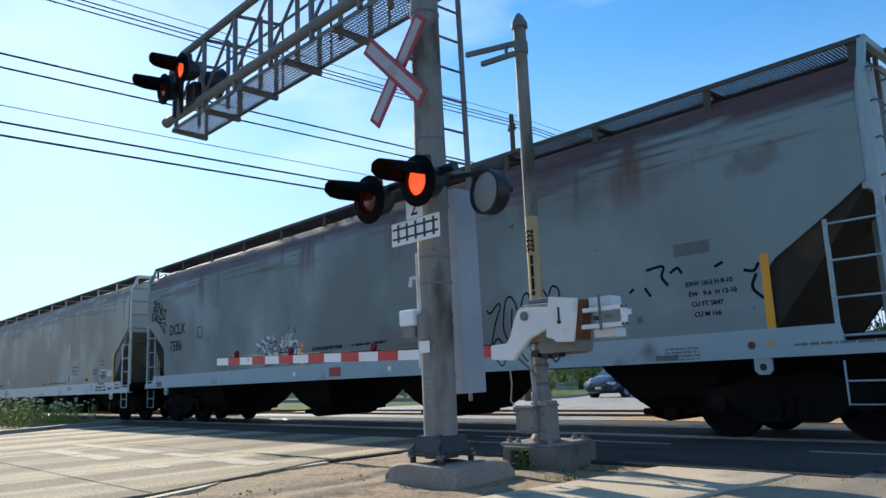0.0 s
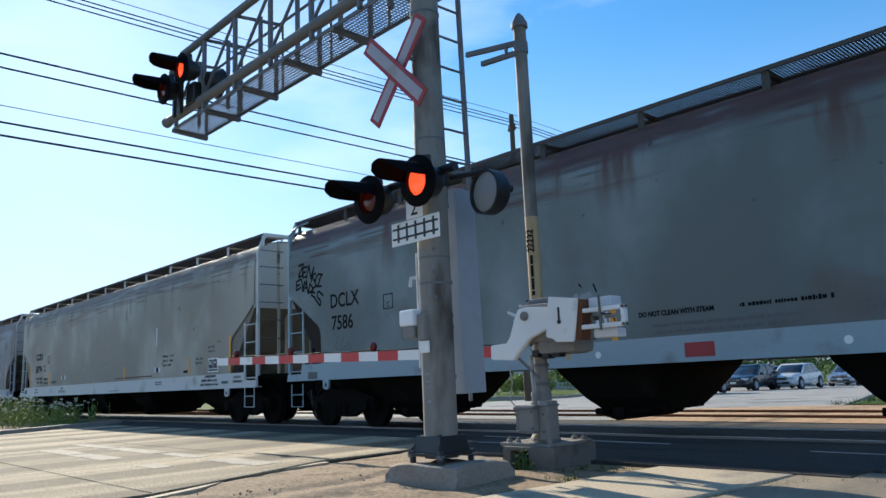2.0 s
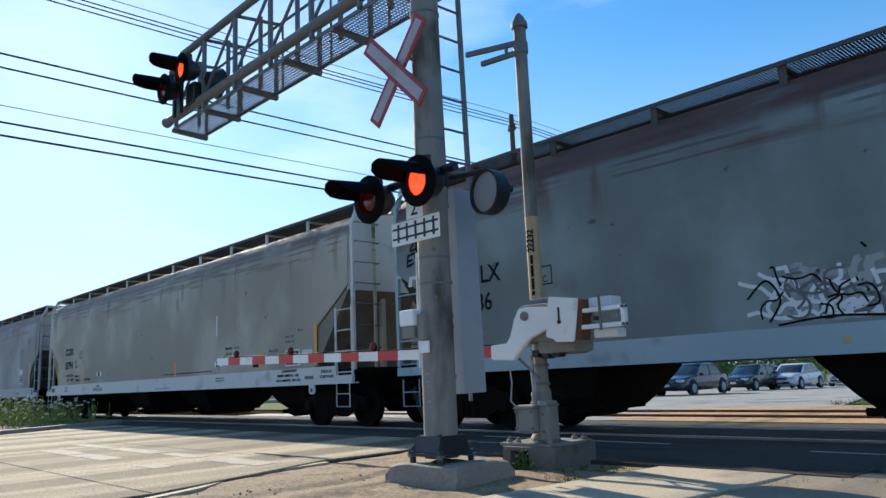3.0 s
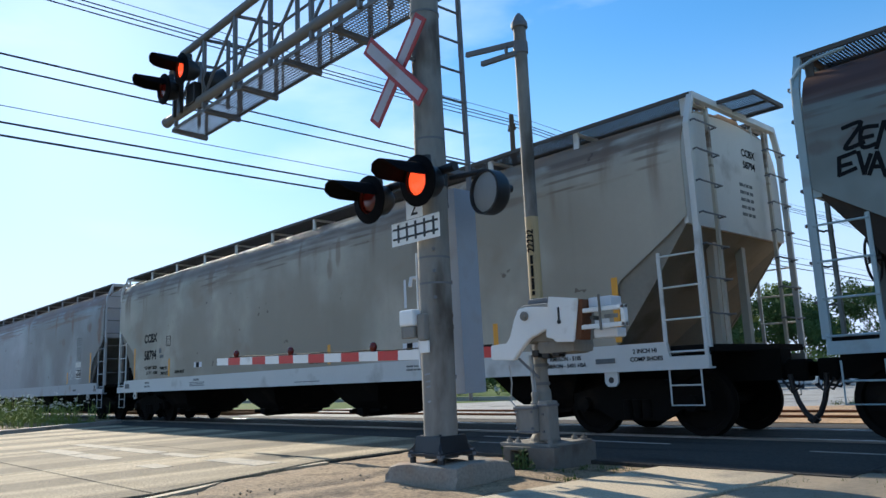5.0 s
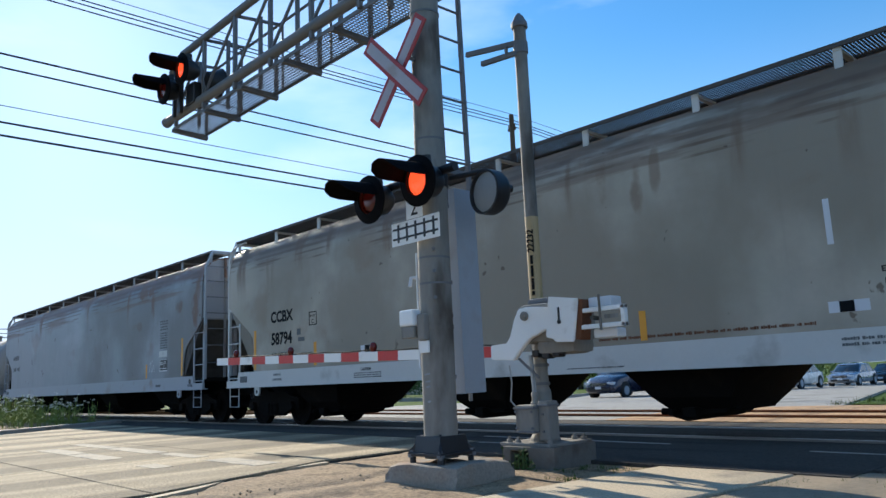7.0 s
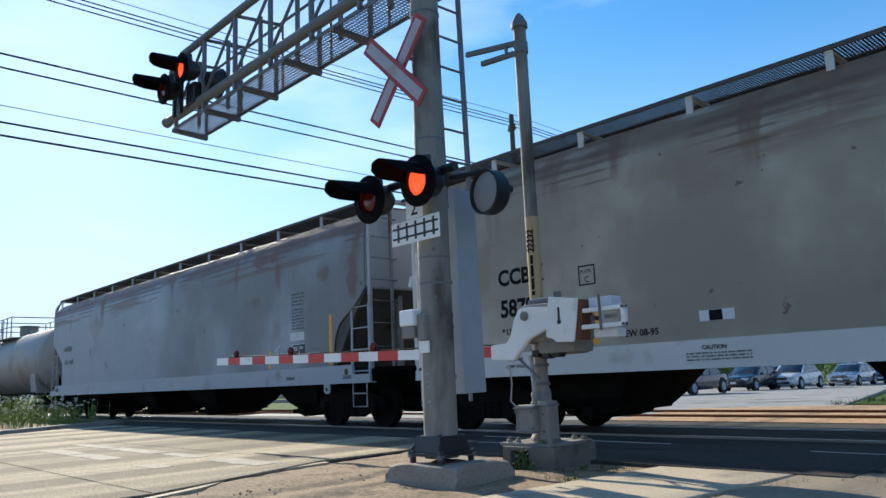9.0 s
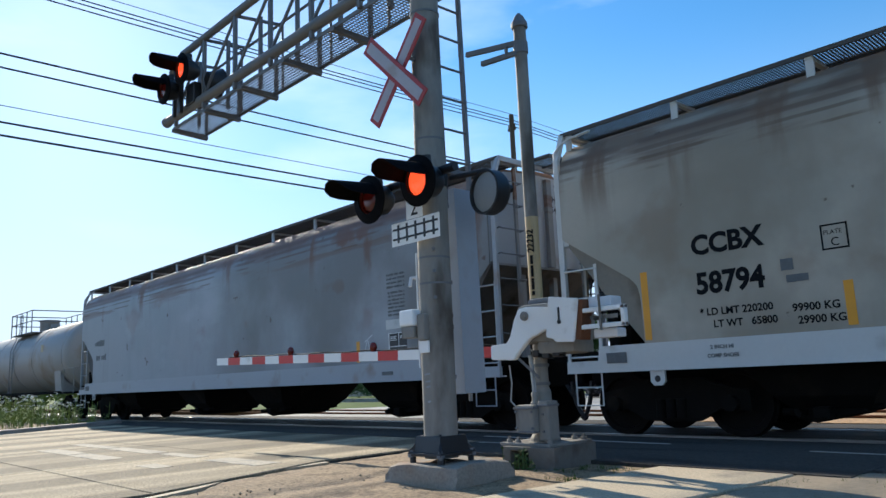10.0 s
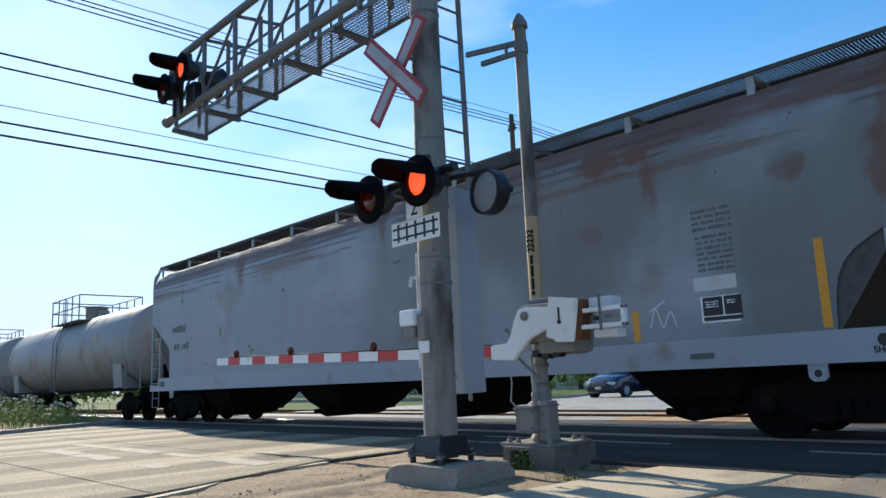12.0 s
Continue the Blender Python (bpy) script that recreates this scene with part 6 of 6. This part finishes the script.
for a in (0.33, 0.64, 0.90):
    c = Vector((x0 + (x1 - x0) * a, AY + 0.03, z0 + (z1 - z0) * a + 0.06))
    bm = bmesh.new()
    lathe(bm, [(0.035, 0.0), (0.04, 0.03), (0.052, 0.05), (0.052, 0.08), (0.035, 0.12), (0.0, 0.135)], Matrix.Translation(c), 16)
    part("arm_lamp", bm, RED_DULL, gate, "small dark red arm lamp", True)
bm = bmesh.new()
pts = [Vector((x0 + (x1 - x0) * a, AY + 0.03, z0 + (z1 - z0) * a + 0.075 + 0.008 * math.sin(a * 40))) for a in [k / 30 for k in range(29)]]
pipe(bm, pts, 0.008, 5)
part("arm_cable", bm, HOOD_BLACK, gate)
bm = bmesh.new()
bar(bm, (-5.50, AY + 0.05, 1.12), (-5.30, AY + 0.14, 0.90), 0.025, 0.025)
part("brace", bm, GALV_DARK, gate)

# ---- overhead lines ----
pole = thing("utility_pole", "weathered wooden utility pole carrying black cables", "utility pole", pose(-21.5, 24.9, fall(24.9)))
bm = bmesh.new()
rod(bm, (0, 0, -0.3), (0, 0, 12.9), 0.16, 14, 0.11)
part("pole_shaft", bm, BARK, pole)
bm = bmesh.new()
bar(bm, (-0.22, 0, 12.2), (0.22, 0, 12.2), 0.1, 0.12)
for x in (-0.16, 0.16):
    rod(bm, (x, 0, 12.2), (x, 0, 12.42), 0.045, 8)
part("insulator_bracket", bm, BARK, pole)
for k, (z, r) in enumerate(((12.74, 0.012), (12.46, 0.020), (12.33, 0.020), (12.16, 0.020), (9.97, 0.028), (9.58, 0.026),
                            (8.53, 0.012), (8.07, 0.030), (7.71, 0.032))):
    bm = bmesh.new()
    pts = []
    for y in range(-26, 76, 3):
        u = ((y + 15.1) % 40.0) / 40.0
        sag = (0.34 if k < 4 else 0.04) * 4 * u * (1 - u)
        pts.append((-21.5, y, z + 0.06 - sag))
    pipe(bm, pts, r, 5)
    solid("overhead_cable", bm, BLACK, "black overhead cable running along the road", "cable", group="overhead cables")


# ---- plants ----
def leaf_mass(bm, centre, size, count, leaf, rng, squash=1.0, shell=0.35):
    for _ in range(count):
        d = Vector((rng.gauss(0, 1), rng.gauss(0, 1), rng.gauss(0, 1))).normalized() * (rng.random() ** shell)
        p = Vector(centre) + Vector((d.x * size[0], d.y * size[1], d.z * size[2]))
        u = Vector((rng.gauss(0, 1), rng.gauss(0, 1), rng.gauss(0, 1))).normalized()
        w = u.orthogonal().normalized()
        s = leaf * rng.uniform(0.6, 1.3)
        bm.faces.new([bm.verts.new(p + u * s), bm.verts.new(p + w * s * 0.5), bm.verts.new(p - u * s * 0.6), bm.verts.new(p - w * s * 0.5)])


def tree(x, y, height, spread, seed, mat, label):
    rng = random.Random(seed)
    t = thing("tree", label, "tree", pose(x, y, fall(y) - 0.1), group="trees beyond the crossing")
    bm = bmesh.new()
    h = height * 0.42
    rod(bm, (0, 0, 0), (0.1, 0, h), 0.05 * spread + 0.08, 10, 0.035 * spread)
    ends = []
    for k in range(8):
        a = k * 2.4 + rng.random()
        e = Vector((math.cos(a) * spread * rng.uniform(0.35, 0.75), math.sin(a) * spread * rng.uniform(0.35, 0.75), h + (height - h) * rng.uniform(0.15, 0.75)))
        rod(bm, (0.1, 0, h * rng.uniform(0.6, 1.0)), e, 0.07, 6, 0.025)
        ends.append(e)
    part("trunk", bm, BARK, t)
    bm = bmesh.new()
    for e in ends:
        for _ in range(3):
            c = e + Vector((rng.gauss(0, 1), rng.gauss(0, 1), rng.gauss(0, 0.8))) * spread * 0.22
            s = spread * rng.uniform(0.20, 0.36)
            leaf_mass(bm, c, (s, s, s * 0.75), 330, 0.16, rng)
    part("crown", bm, mat, t)
    return t


for k, (x, y, hgt, sp) in enumerate(((-35, 62, 9.2, 4.2), (-30.5, 64, 9.6, 4.4), (-26, 66, 8.4, 4.0), (-40, 64, 8.8, 4.2), (-22, 74, 9.4, 4.4), (-45, 60, 8.0, 3.8), (-30, 72, 9.0, 4.4), (-37, 70, 9.0, 4.4))):
    tree(x, y, hgt, sp, k, LEAF if k % 3 else LEAF_LIGHT, "leafy green tree in full summer crown")


def bush(x, y, size, seed, mat, label, z=0.0):
    rng = random.Random(seed)
    bm = bmesh.new()
    for k in range(6):
        a = k * math.tau / 6
        rod(bm, (0, 0, -0.05), (math.cos(a) * size * 0.5, math.sin(a) * size * 0.5, size * 0.7), 0.015, 5, 0.006)
        leaf_mass(bm, (math.cos(a) * size * 0.5, math.sin(a) * size * 0.5, size * rng.uniform(0.4, 0.7)), (size * 0.42, size * 0.42, size * 0.38), 220, 0.05 + 0.03 * size, rng)
    ob = solid("shrub", bm, mat, label, "shrub", group="shrubs beyond the crossing")
    ob.matrix_basis = pose(x, y, z + fall(y))
    return ob


for k, (x, y, s) in enumerate(((-28.4, 33.2, 1.2), (-27.4, 32.9, 1.0), (-29.8, 33.5, 1.3), (-40.0, 33.5, 1.9), (-33.6, 36, 1.6), (-36.2, 35, 1.7), (-49, 33.0, 1.8), (-45, 33.3, 1.5))):
    bush(x, y, s, k + 40, LEAF_LIGHT if k < 3 else LEAF, "bright green leafy shrub on the lawn", 0.1)
for k, (x, y, s) in enumerate(((-36, 60, 3.4), (-32, 62, 3.0), (-28, 63, 3.4), (-40, 58, 3.2), (-24.5, 66, 3.2), (-44, 57, 3.2), (-34, 61, 2.8), (-30, 62, 2.8), (-26, 64, 3.0), (-38, 59, 2.8))):
    bush(x, y, s, k + 70, LEAF_LIGHT, "tall light green bush under the trees", 0.0)

# hedge far down the line
rng = random.Random(31)
bm = bmesh.new()
for k in range(60):
    leaf_mass(bm, (-112 + rng.gauss(0, 2), 12 + 0.9 * k, 1.4 + rng.random()), (2.2, 1.6, 1.9 + rng.random()), 120, 0.42, rng)
solid("hedge", bm, LEAF_LIGHT, "long leafy hedge far along the railway", "hedge", "stuff")

# weeds with white flower heads beside the road
rng = random.Random(11)
stems, heads = bmesh.new(), bmesh.new()
for _ in range(900):
    x, y = rng.uniform(-34, -24.6), rng.uniform(1.5, 8.7)
    h = rng.uniform(0.35, 1.0) * (0.75 if y > 7.8 else 1.0)
    top = Vector((x + rng.gauss(0, 0.08), y + rng.gauss(0, 0.08), h))
    s = Vector((0.006, 0.006, 0))
    stems.faces.new([stems.verts.new(p) for p in (Vector((x, y, -0.1)) - s, Vector((x, y, -0.1)) + s, top + s * 0.6, top - s * 0.6)])
    for k in range(6):
        z = h * rng.uniform(0.05, 0.9)
        a, ln = rng.random() * math.tau, rng.uniform(0.08, 0.22)
        p = Vector((x, y, z))
        e = p + Vector((math.cos(a) * ln, math.sin(a) * ln, rng.uniform(-0.02, 0.12)))
        w = Vector((-math.sin(a), math.cos(a), 0)) * 0.02
        stems.faces.new([stems.verts.new(q) for q in (p, (p + e) / 2 + w, e, (p + e) / 2 - w)])
    if rng.random() < 0.55 and h > 0.5:
        for k in range(5):
            c = top + Vector((rng.gauss(0, 0.035), rng.gauss(0, 0.035), rng.gauss(0, 0.012)))
            leaf_mass(heads, c, (0.03, 0.03, 0.012), 4, 0.022, rng)
weeds = solid("weeds", stems, LEAF_LIGHT, "tall roadside weeds with white flower heads", "weeds", "stuff")
part("flower_heads", heads, PETAL, weeds, "white flower heads")

# small weed at the gate footing, grass tufts, loose stones
rng = random.Random(3)
bm = bmesh.new()
for _ in range(22):
    x, y = -5.37 + rng.gauss(0, 0.09), 6.05 + rng.gauss(0, 0.035)
    h = rng.uniform(0.06, 0.24)
    for k in range(5):
        z = h * (k + 1) / 5
        leaf_mass(bm, (x + rng.gauss(0, 0.03), y + rng.gauss(0, 0.03), z - 0.05), (0.03, 0.03, 0.02), 2, 0.021, rng)
    bm.faces.new([bm.verts.new(p) for p in ((x - 0.004, y, -0.08), (x + 0.004, y, -0.08), (x + 0.003, y, h - 0.05), (x - 0.003, y, h - 0.05))])
solid("weed", bm, LEAF, "small green weed growing against the gate footing", "weed")


def tufts(name, area, count, h0, h1, seed, mat, label):
    rng = random.Random(seed)
    vs, fs = [], []
    for _ in range(count):
        x, y = rng.uniform(area[0], area[1]), rng.uniform(area[2], area[3])
        if noise.noise(Vector((x * 1.6, y * 1.6, seed))) < 0.05:
            continue
        for k in range(4):
            a, h = rng.random() * math.tau, rng.uniform(h0, h1)
            d = Vector((math.cos(a), math.sin(a), 0))
            b = Vector((x, y, area[4])) + d * rng.random() * 0.03
            w = Vector((-d.y, d.x, 0)) * 0.006
            i = len(vs)
            vs += [b - w, b + w, b + d * h * 0.5 + Vector((0, 0, h))]
            fs.append((i, i + 1, i + 2))
    me = bpy.data.meshes.new(name)
    me.from_pydata(vs, [], fs)
    me.materials.append(mat)
    return tagged(new(name, me), label, "grass", kind="stuff")


tufts("trackside_grass", (-80, -33.0, 6.4, 8.9, -0.05), 9000, 0.3, 0.75, 12, LEAF, "tall dark grass along the railway")
tufts("grass_tufts", (-2.9, 2.5, 5.4, 7.1, -0.06), 900, 0.03, 0.09, 2, GRASS, "patchy dry grass beside the pavement")
tufts("grass_tufts", (-5.0, -3.9, 5.6, 6.6, -0.06), 220, 0.03, 0.08, 8, GRASS, "thin grass along the pavement edge")
tufts("grass_tufts", (-7.0, 10, 18.8, 23.8, -0.1), 6000, 0.08, 0.22, 5, GRASS, "green grass blades on the verge")
rng = random.Random(21)
vs, fs = [], []
for _ in range(3600):
    x, y = rng.uniform(-8.3, 1.5), rng.uniform(2.3, 7.0)
    if -4.6 < x < -2.8 and rng.random() < 0.9:
        continue
    s = 0.003 + 0.016 * rng.random() ** 5
    i = len(vs)
    c = Vector((x, y, -0.045 + s * 0.4))
    for d in ((1, 0, 0), (0, 1, 0), (-1, 0, 0), (0, -1, 0), (0, 0, 0.8), (0, 0, -0.8)):
        vs.append(c + Vector(d) * s * rng.uniform(0.7, 1.3))
    for a, b in ((0, 1), (1, 2), (2, 3), (3, 0)):
        fs += [(i + a, i + b, i + 4), (i + b, i + a, i + 5)]
me = bpy.data.meshes.new("loose_stones")
me.from_pydata(vs, [], fs)
me.materials.append(GRAVEL)
tagged(new("loose_stones", me), "loose stones scattered over the dirt shoulder", "stones", kind="stuff")
bm = bmesh.new()
for _ in range(70):
    x, y = -5.45 + rng.gauss(0, 0.13), 4.50 + rng.gauss(0, 0.06)
    m = Matrix.Translation((x, y, -0.03)) @ pose(0, 0, 0, rng.random() * 360, rng.random() * 360, 0)
    bmesh.ops.create_icosphere(bm, subdivisions=1, radius=rng.uniform(0.006, 0.018), matrix=m @ Matrix.Diagonal((1, rng.uniform(0.5, 0.9), rng.uniform(0.4, 0.8), 1)))
solid("rubble", bm, GRAVEL, "broken concrete rubble beside the mast footing", "rubble", "stuff")


# ---- far buildings ----
def building(x, y, w, d, h, turn, wall, label, roof_h=0.0):
    b = thing("building", label, "building", pose(x, y, fall(y) - 0.1, 0, 0, turn), group="far buildings")
    bm = bmesh.new()
    box(bm, (-w / 2, -d / 2, 0), (w / 2, d / 2, h))
    part("wall", bm, wall, b)
    bm = bmesh.new()
    if roof_h:
        prism(bm, [(-d / 2 - 0.3, h), (d / 2 + 0.3, h), (0, h + roof_h)], 0, -w / 2 - 0.3, w / 2 + 0.3)
    else:
        box(bm, (-w / 2 - 0.1, -d / 2 - 0.1, h), (w / 2 + 0.1, d / 2 + 0.1, h + 0.3))
    part("roof", bm, GALV_DARK, b)
    n = max(2, int(w / 3))
    for k in range(n):
        bm = bmesh.new()
        u = -w / 2 + (k + 0.5) * w / n
        bm_box(bm, u - 0.6, u + 0.6, -d / 2 - 0.03, -d / 2 + 0.02, 1.0, 2.3)
        win = part("window", bm, WHITE, b)
        bm = bmesh.new()
        bm_box(bm, u - 0.53, u + 0.53, -d / 2 - 0.036, -d / 2 - 0.031, 1.07, 2.23)
        part("pane", bm, DARK_GLASS, win)
    return b


building(-62, 46, 16, 9, 3.2, 30, CREAM, "low cream building behind the lawn", 1.6)
building(-46, 66, 22, 9, 3.4, 14, SILL_CCBX, "long low pale building far beyond the road")


# ---- waiting cars ----
def saloon(label, x, y, turn, paint, length=4.5, width=1.78, height=1.45, suv=False):
    """A parked-looking car that faces local -y."""
    car = thing("car", label, "car", pose(x, y, fall(y), 0, 0, turn), group="cars waiting beyond the crossing")
    L, W, H = length / 2, width / 2, height
    belt = H * 0.60

    def loft(bm, stations):
        """Rounded cross sections along the car: (y, half width, underside, shoulder, top)."""
        rings = []
        for y, w, zb, zs, zt in stations:
            half = [(w * 0.80, zb), (w * 0.97, zb + 0.06), (w, zb + 0.2 * (zs - zb)), (w, zb + 0.6 * (zs - zb)), (w * 0.975, zs), (w * 0.90, zs + 0.6 * (zt - zs)), (w * 0.70, zt), (w * 0.3, zt + 0.012)]
            rings.append([bm.verts.new((x, y, z)) for x, z in half + [(-x, z) for x, z in reversed(half)]])
        for p, q in zip(rings, rings[1:]):
            for k in range(len(p)):
                bm.faces.new((p[k], p[(k + 1) % len(p)], q[(k + 1) % len(p)], q[k]))
        bm.faces.new(rings[0]), bm.faces.new(rings[-1])
        bmesh.ops.recalc_face_normals(bm, faces=bm.faces)

    a0, a1, a2, a3 = -L + 1.10, -L + 1.95, L - (0.60 if suv else 1.15), L - (0.22 if suv else 0.50)
    bm = bmesh.new()
    loft(bm, [(-L, W * 0.66, 0.36, 0.52, 0.60), (-L + 0.05, W * 0.80, 0.28, 0.58, 0.68), (-L + 0.18, W * 0.92, 0.24, 0.66, 0.76), (-L + 0.45, W * 0.98, 0.22, belt * 0.84, belt * 0.95), (a0, W, 0.22, belt * 0.96, belt * 1.06),
              (0, W, 0.22, belt * 1.0, belt * 1.07), (L - 0.6, W * 0.99, 0.22, belt * 1.03, belt * 1.12), (L - 0.2, W * 0.94, 0.28, belt * 0.98, belt * 1.10), (L - 0.04, W * 0.84, 0.34, belt * 0.85, belt * 0.98), (L, W * 0.7, 0.4, 0.6, 0.68)])
    part("body", bm, paint, car, smooth=True)

    def cabin(f, grow):
        y0, y1 = a0 + (a1 - a0) * f, a3 + (a2 - a3) * f
        w = W * (0.93 - 0.19 * f ** 1.5) + grow
        z = belt + (H - belt) * f
        c = 0.16
        return [(-w, y0 + c, z), (-w + c, y0 - grow, z), (w - c, y0 - grow, z), (w, y0 + c, z), (w, y1 - c, z), (w - c, y1 + grow, z), (-w + c, y1 + grow, z), (-w, y1 - c, z)]

    def shell(bm, levels, grow):
        rr = [[bm.verts.new(p) for p in cabin(f, g)] for f, g in zip(levels, grow)]
        for p, q in zip(rr, rr[1:]):
            for k in range(8):
                bm.faces.new((p[k], p[(k + 1) % 8], q[(k + 1) % 8], q[k]))
        bm.faces.new(rr[-1]), bm.faces.new(rr[0])
        bmesh.ops.recalc_face_normals(bm, faces=bm.faces)

    bm = bmesh.new()
    shell(bm, (0.0, 0.5, 0.93), (0, 0, 0))
    part("glasshouse", bm, DARK_GLASS, car, smooth=True)
    bm = bmesh.new()
    shell(bm, (0.86, 0.94, 1.0, 1.02), (0.02, 0.012, -0.06, -0.25))
    w1 = W * 0.75
    for s in (-1, 1):
        for (ya, yb) in ((a0 + 0.12, a1 + 0.12), ((a1 + a2) / 2 - 0.1, (a1 + a2) / 2), (a3 - 0.14, a2 - 0.14)):
            bar(bm, (s * W * 0.925, ya, belt), (s * w1 * 0.995, yb, H * 0.97), 0.08, 0.06)
    part("roof", bm, paint, car, smooth=True)
    for s in (-1, 1):
        for yy in (-L + 0.85, L - 0.85):
            bm = bmesh.new()
            rod(bm, (s * (W - 0.02), yy, 0.35), (s * (W + 0.006), yy, 0.35), 0.385, 24)
            part("wheel_arch", bm, TYRE, car)
    for s in (-1, 1):
        for yy in (-L + 0.85, L - 0.85):
            bm = bmesh.new()
            lathe(bm, [(0.20, 0.10), (0.31, 0.11), (0.33, 0.08), (0.33, -0.08), (0.20, -0.1)], Matrix.Translation((s * (W - 0.08), yy, 0.33)) @ pose(0, 0, 0, 0, 90 * s, 0), 20)
            tyre = part("wheel", bm, TYRE, car, "", True)
            bm = bmesh.new()
            rod(bm, (s * (W - 0.06), yy, 0.33), (s * (W + 0.036), yy, 0.33), 0.20, 16)
            part("rim", bm, PALE_STEEL, tyre)
        bm = bmesh.new()
        box(bm, (s * W * 0.70 - 0.20, -L + 0.03, 0.60), (s * W * 0.70 + 0.17, -L + 0.28, 0.725), 0.04)
        part("headlight", bm, HEADLIGHT, car)
        bm = bmesh.new()
        box(bm, (s * (W + 0.08) - 0.09, a0 + 0.35, belt), (s * (W + 0.08) + 0.09, a0 + 0.47, belt + 0.13), 0.03)
        part("mirror", bm, paint, car)
    bm = bmesh.new()
    box(bm, (-W * 0.48, -L - 0.035, 0.56), (W * 0.48, -L + 0.1, 0.70), 0.02)
    box(bm, (-W * 0.62, -L - 0.03, 0.34), (W * 0.62, -L + 0.1, 0.46), 0.02)
    part("grille", bm, BLACK, car)
    bm = bmesh.new()
    for z in (0.605, 0.655):
        bm_box(bm, -W * 0.46, W * 0.46, -L - 0.045, -L - 0.036, z, z + 0.015)
    part("grille_trim", bm, CHROME, car)
    bm = bmesh.new()
    bm_box(bm, -0.16, 0.16, -L - 0.055, -L - 0.036, 0.42, 0.54)
    part("registration_plate", bm, PLATE, car)
    return car


def paint(name, c, metal=0.3):
    m = material(name, c, 0.28, metal, 3, 0.08, 0.0)
    m.node_tree.nodes["Principled BSDF"].inputs["Coat Weight"].default_value = 0.6
    return m


NAVY = paint("navy_car_paint", (0.012, 0.016, 0.04))
BLACKISH = paint("black_car_paint", (0.010, 0.011, 0.014))
CAR_WHITE = paint("white_car_paint", (0.62, 0.62, 0.60), 0.0)
SILVER = paint("silver_car_paint", (0.30, 0.34, 0.40), 0.6)
GREYCAR = paint("dark_grey_car_paint", (0.05, 0.055, 0.065), 0.5)
saloon("dark blue compact crossover waiting at the crossing", -20.58, 31.01, 0, NAVY, 4.5, 1.82, 1.66, True)
saloon("dark blue-grey saloon car waiting at the crossing", -18.55, 33.45, 0, NAVY, 4.5, 1.78, 1.46)
saloon("black saloon car waiting in the queue", -19.83, 42.56, 0, BLACKISH, 4.5, 1.78, 1.45)
saloon("white saloon car waiting in the queue", -18.74, 45.98, 0, CAR_WHITE, 4.5, 1.76, 1.47)
saloon("silver saloon car waiting in the queue", -18.46, 54.47, 0, SILVER, 4.6, 1.8, 1.46)
saloon("dark grey saloon car waiting in the queue", -18.20, 61.42, 0, GREYCAR, 4.6, 1.8, 1.46)
saloon("silver hatchback far back in the queue", -23.67, 54.04, 0, SILVER, 4.2, 1.76, 1.5)


# ---- what moves ----
RUN = [-0.778, 1.357, 3.431, 5.458, 7.451, 9.42, 11.374, 13.317, 15.253, 17.186, 19.114, 21.038, 22.955, 24.862, 26.757, 28.635, 30.492, 32.323, 34.124,
       35.891, 37.621, 39.31, 40.957, 42.561, 44.122]


def run_at(t):
    """How far the train has come at t seconds."""
    k = min(23, max(0, int(t * 2)))
    p = [RUN[min(24, max(0, k + d))] for d in (-1, 0, 1, 2)]
    u = t * 2 - k
    return 0.5 * (2 * p[1] + (p[2] - p[0]) * u + (2 * p[0] - 5 * p[1] + 4 * p[2] - p[3]) * u * u + (3 * p[1] - p[0] - 3 * p[2] + p[3]) * u ** 3)


def motions():
    for car in (car_a, car_b, car_c, car_d, car_e):
        x, y, z = car.matrix_basis.translation
        walk(car, [(k * 0.5, pose(x + RUN[k], y, z)) for k in range(25)])
    for w, k in wheelsets:
        walk(w, [(t * 0.15, pose(k, 0, R_WHEEL, 0, math.degrees(run_at(t * 0.15) / R_WHEEL), 0)) for t in range(81)])
    for lens, at, lit in lamps:
        rows, angle = [], 0.0 if any(a <= 0 < b for a, b in lit) else 180.0
        rows.append((0.0, angle))
        for a, b in lit:
            for t, goal in ((a, 0.0), (b, 180.0)):
                if 0 < t < 11.9:
                    rows += [(t - 0.034, 180.0 - goal), (t, 180.0 - goal + (60 if goal else -60)), (t + 0.034, 180.0 - goal + (120 if goal else -120)), (t + 0.068, goal)]
        rows.append((12.0, rows[-1][1]))
        walk(lens, [(t, at @ pose(0, 0, 0, 0, 0, a)) for t, a in rows])


motions()
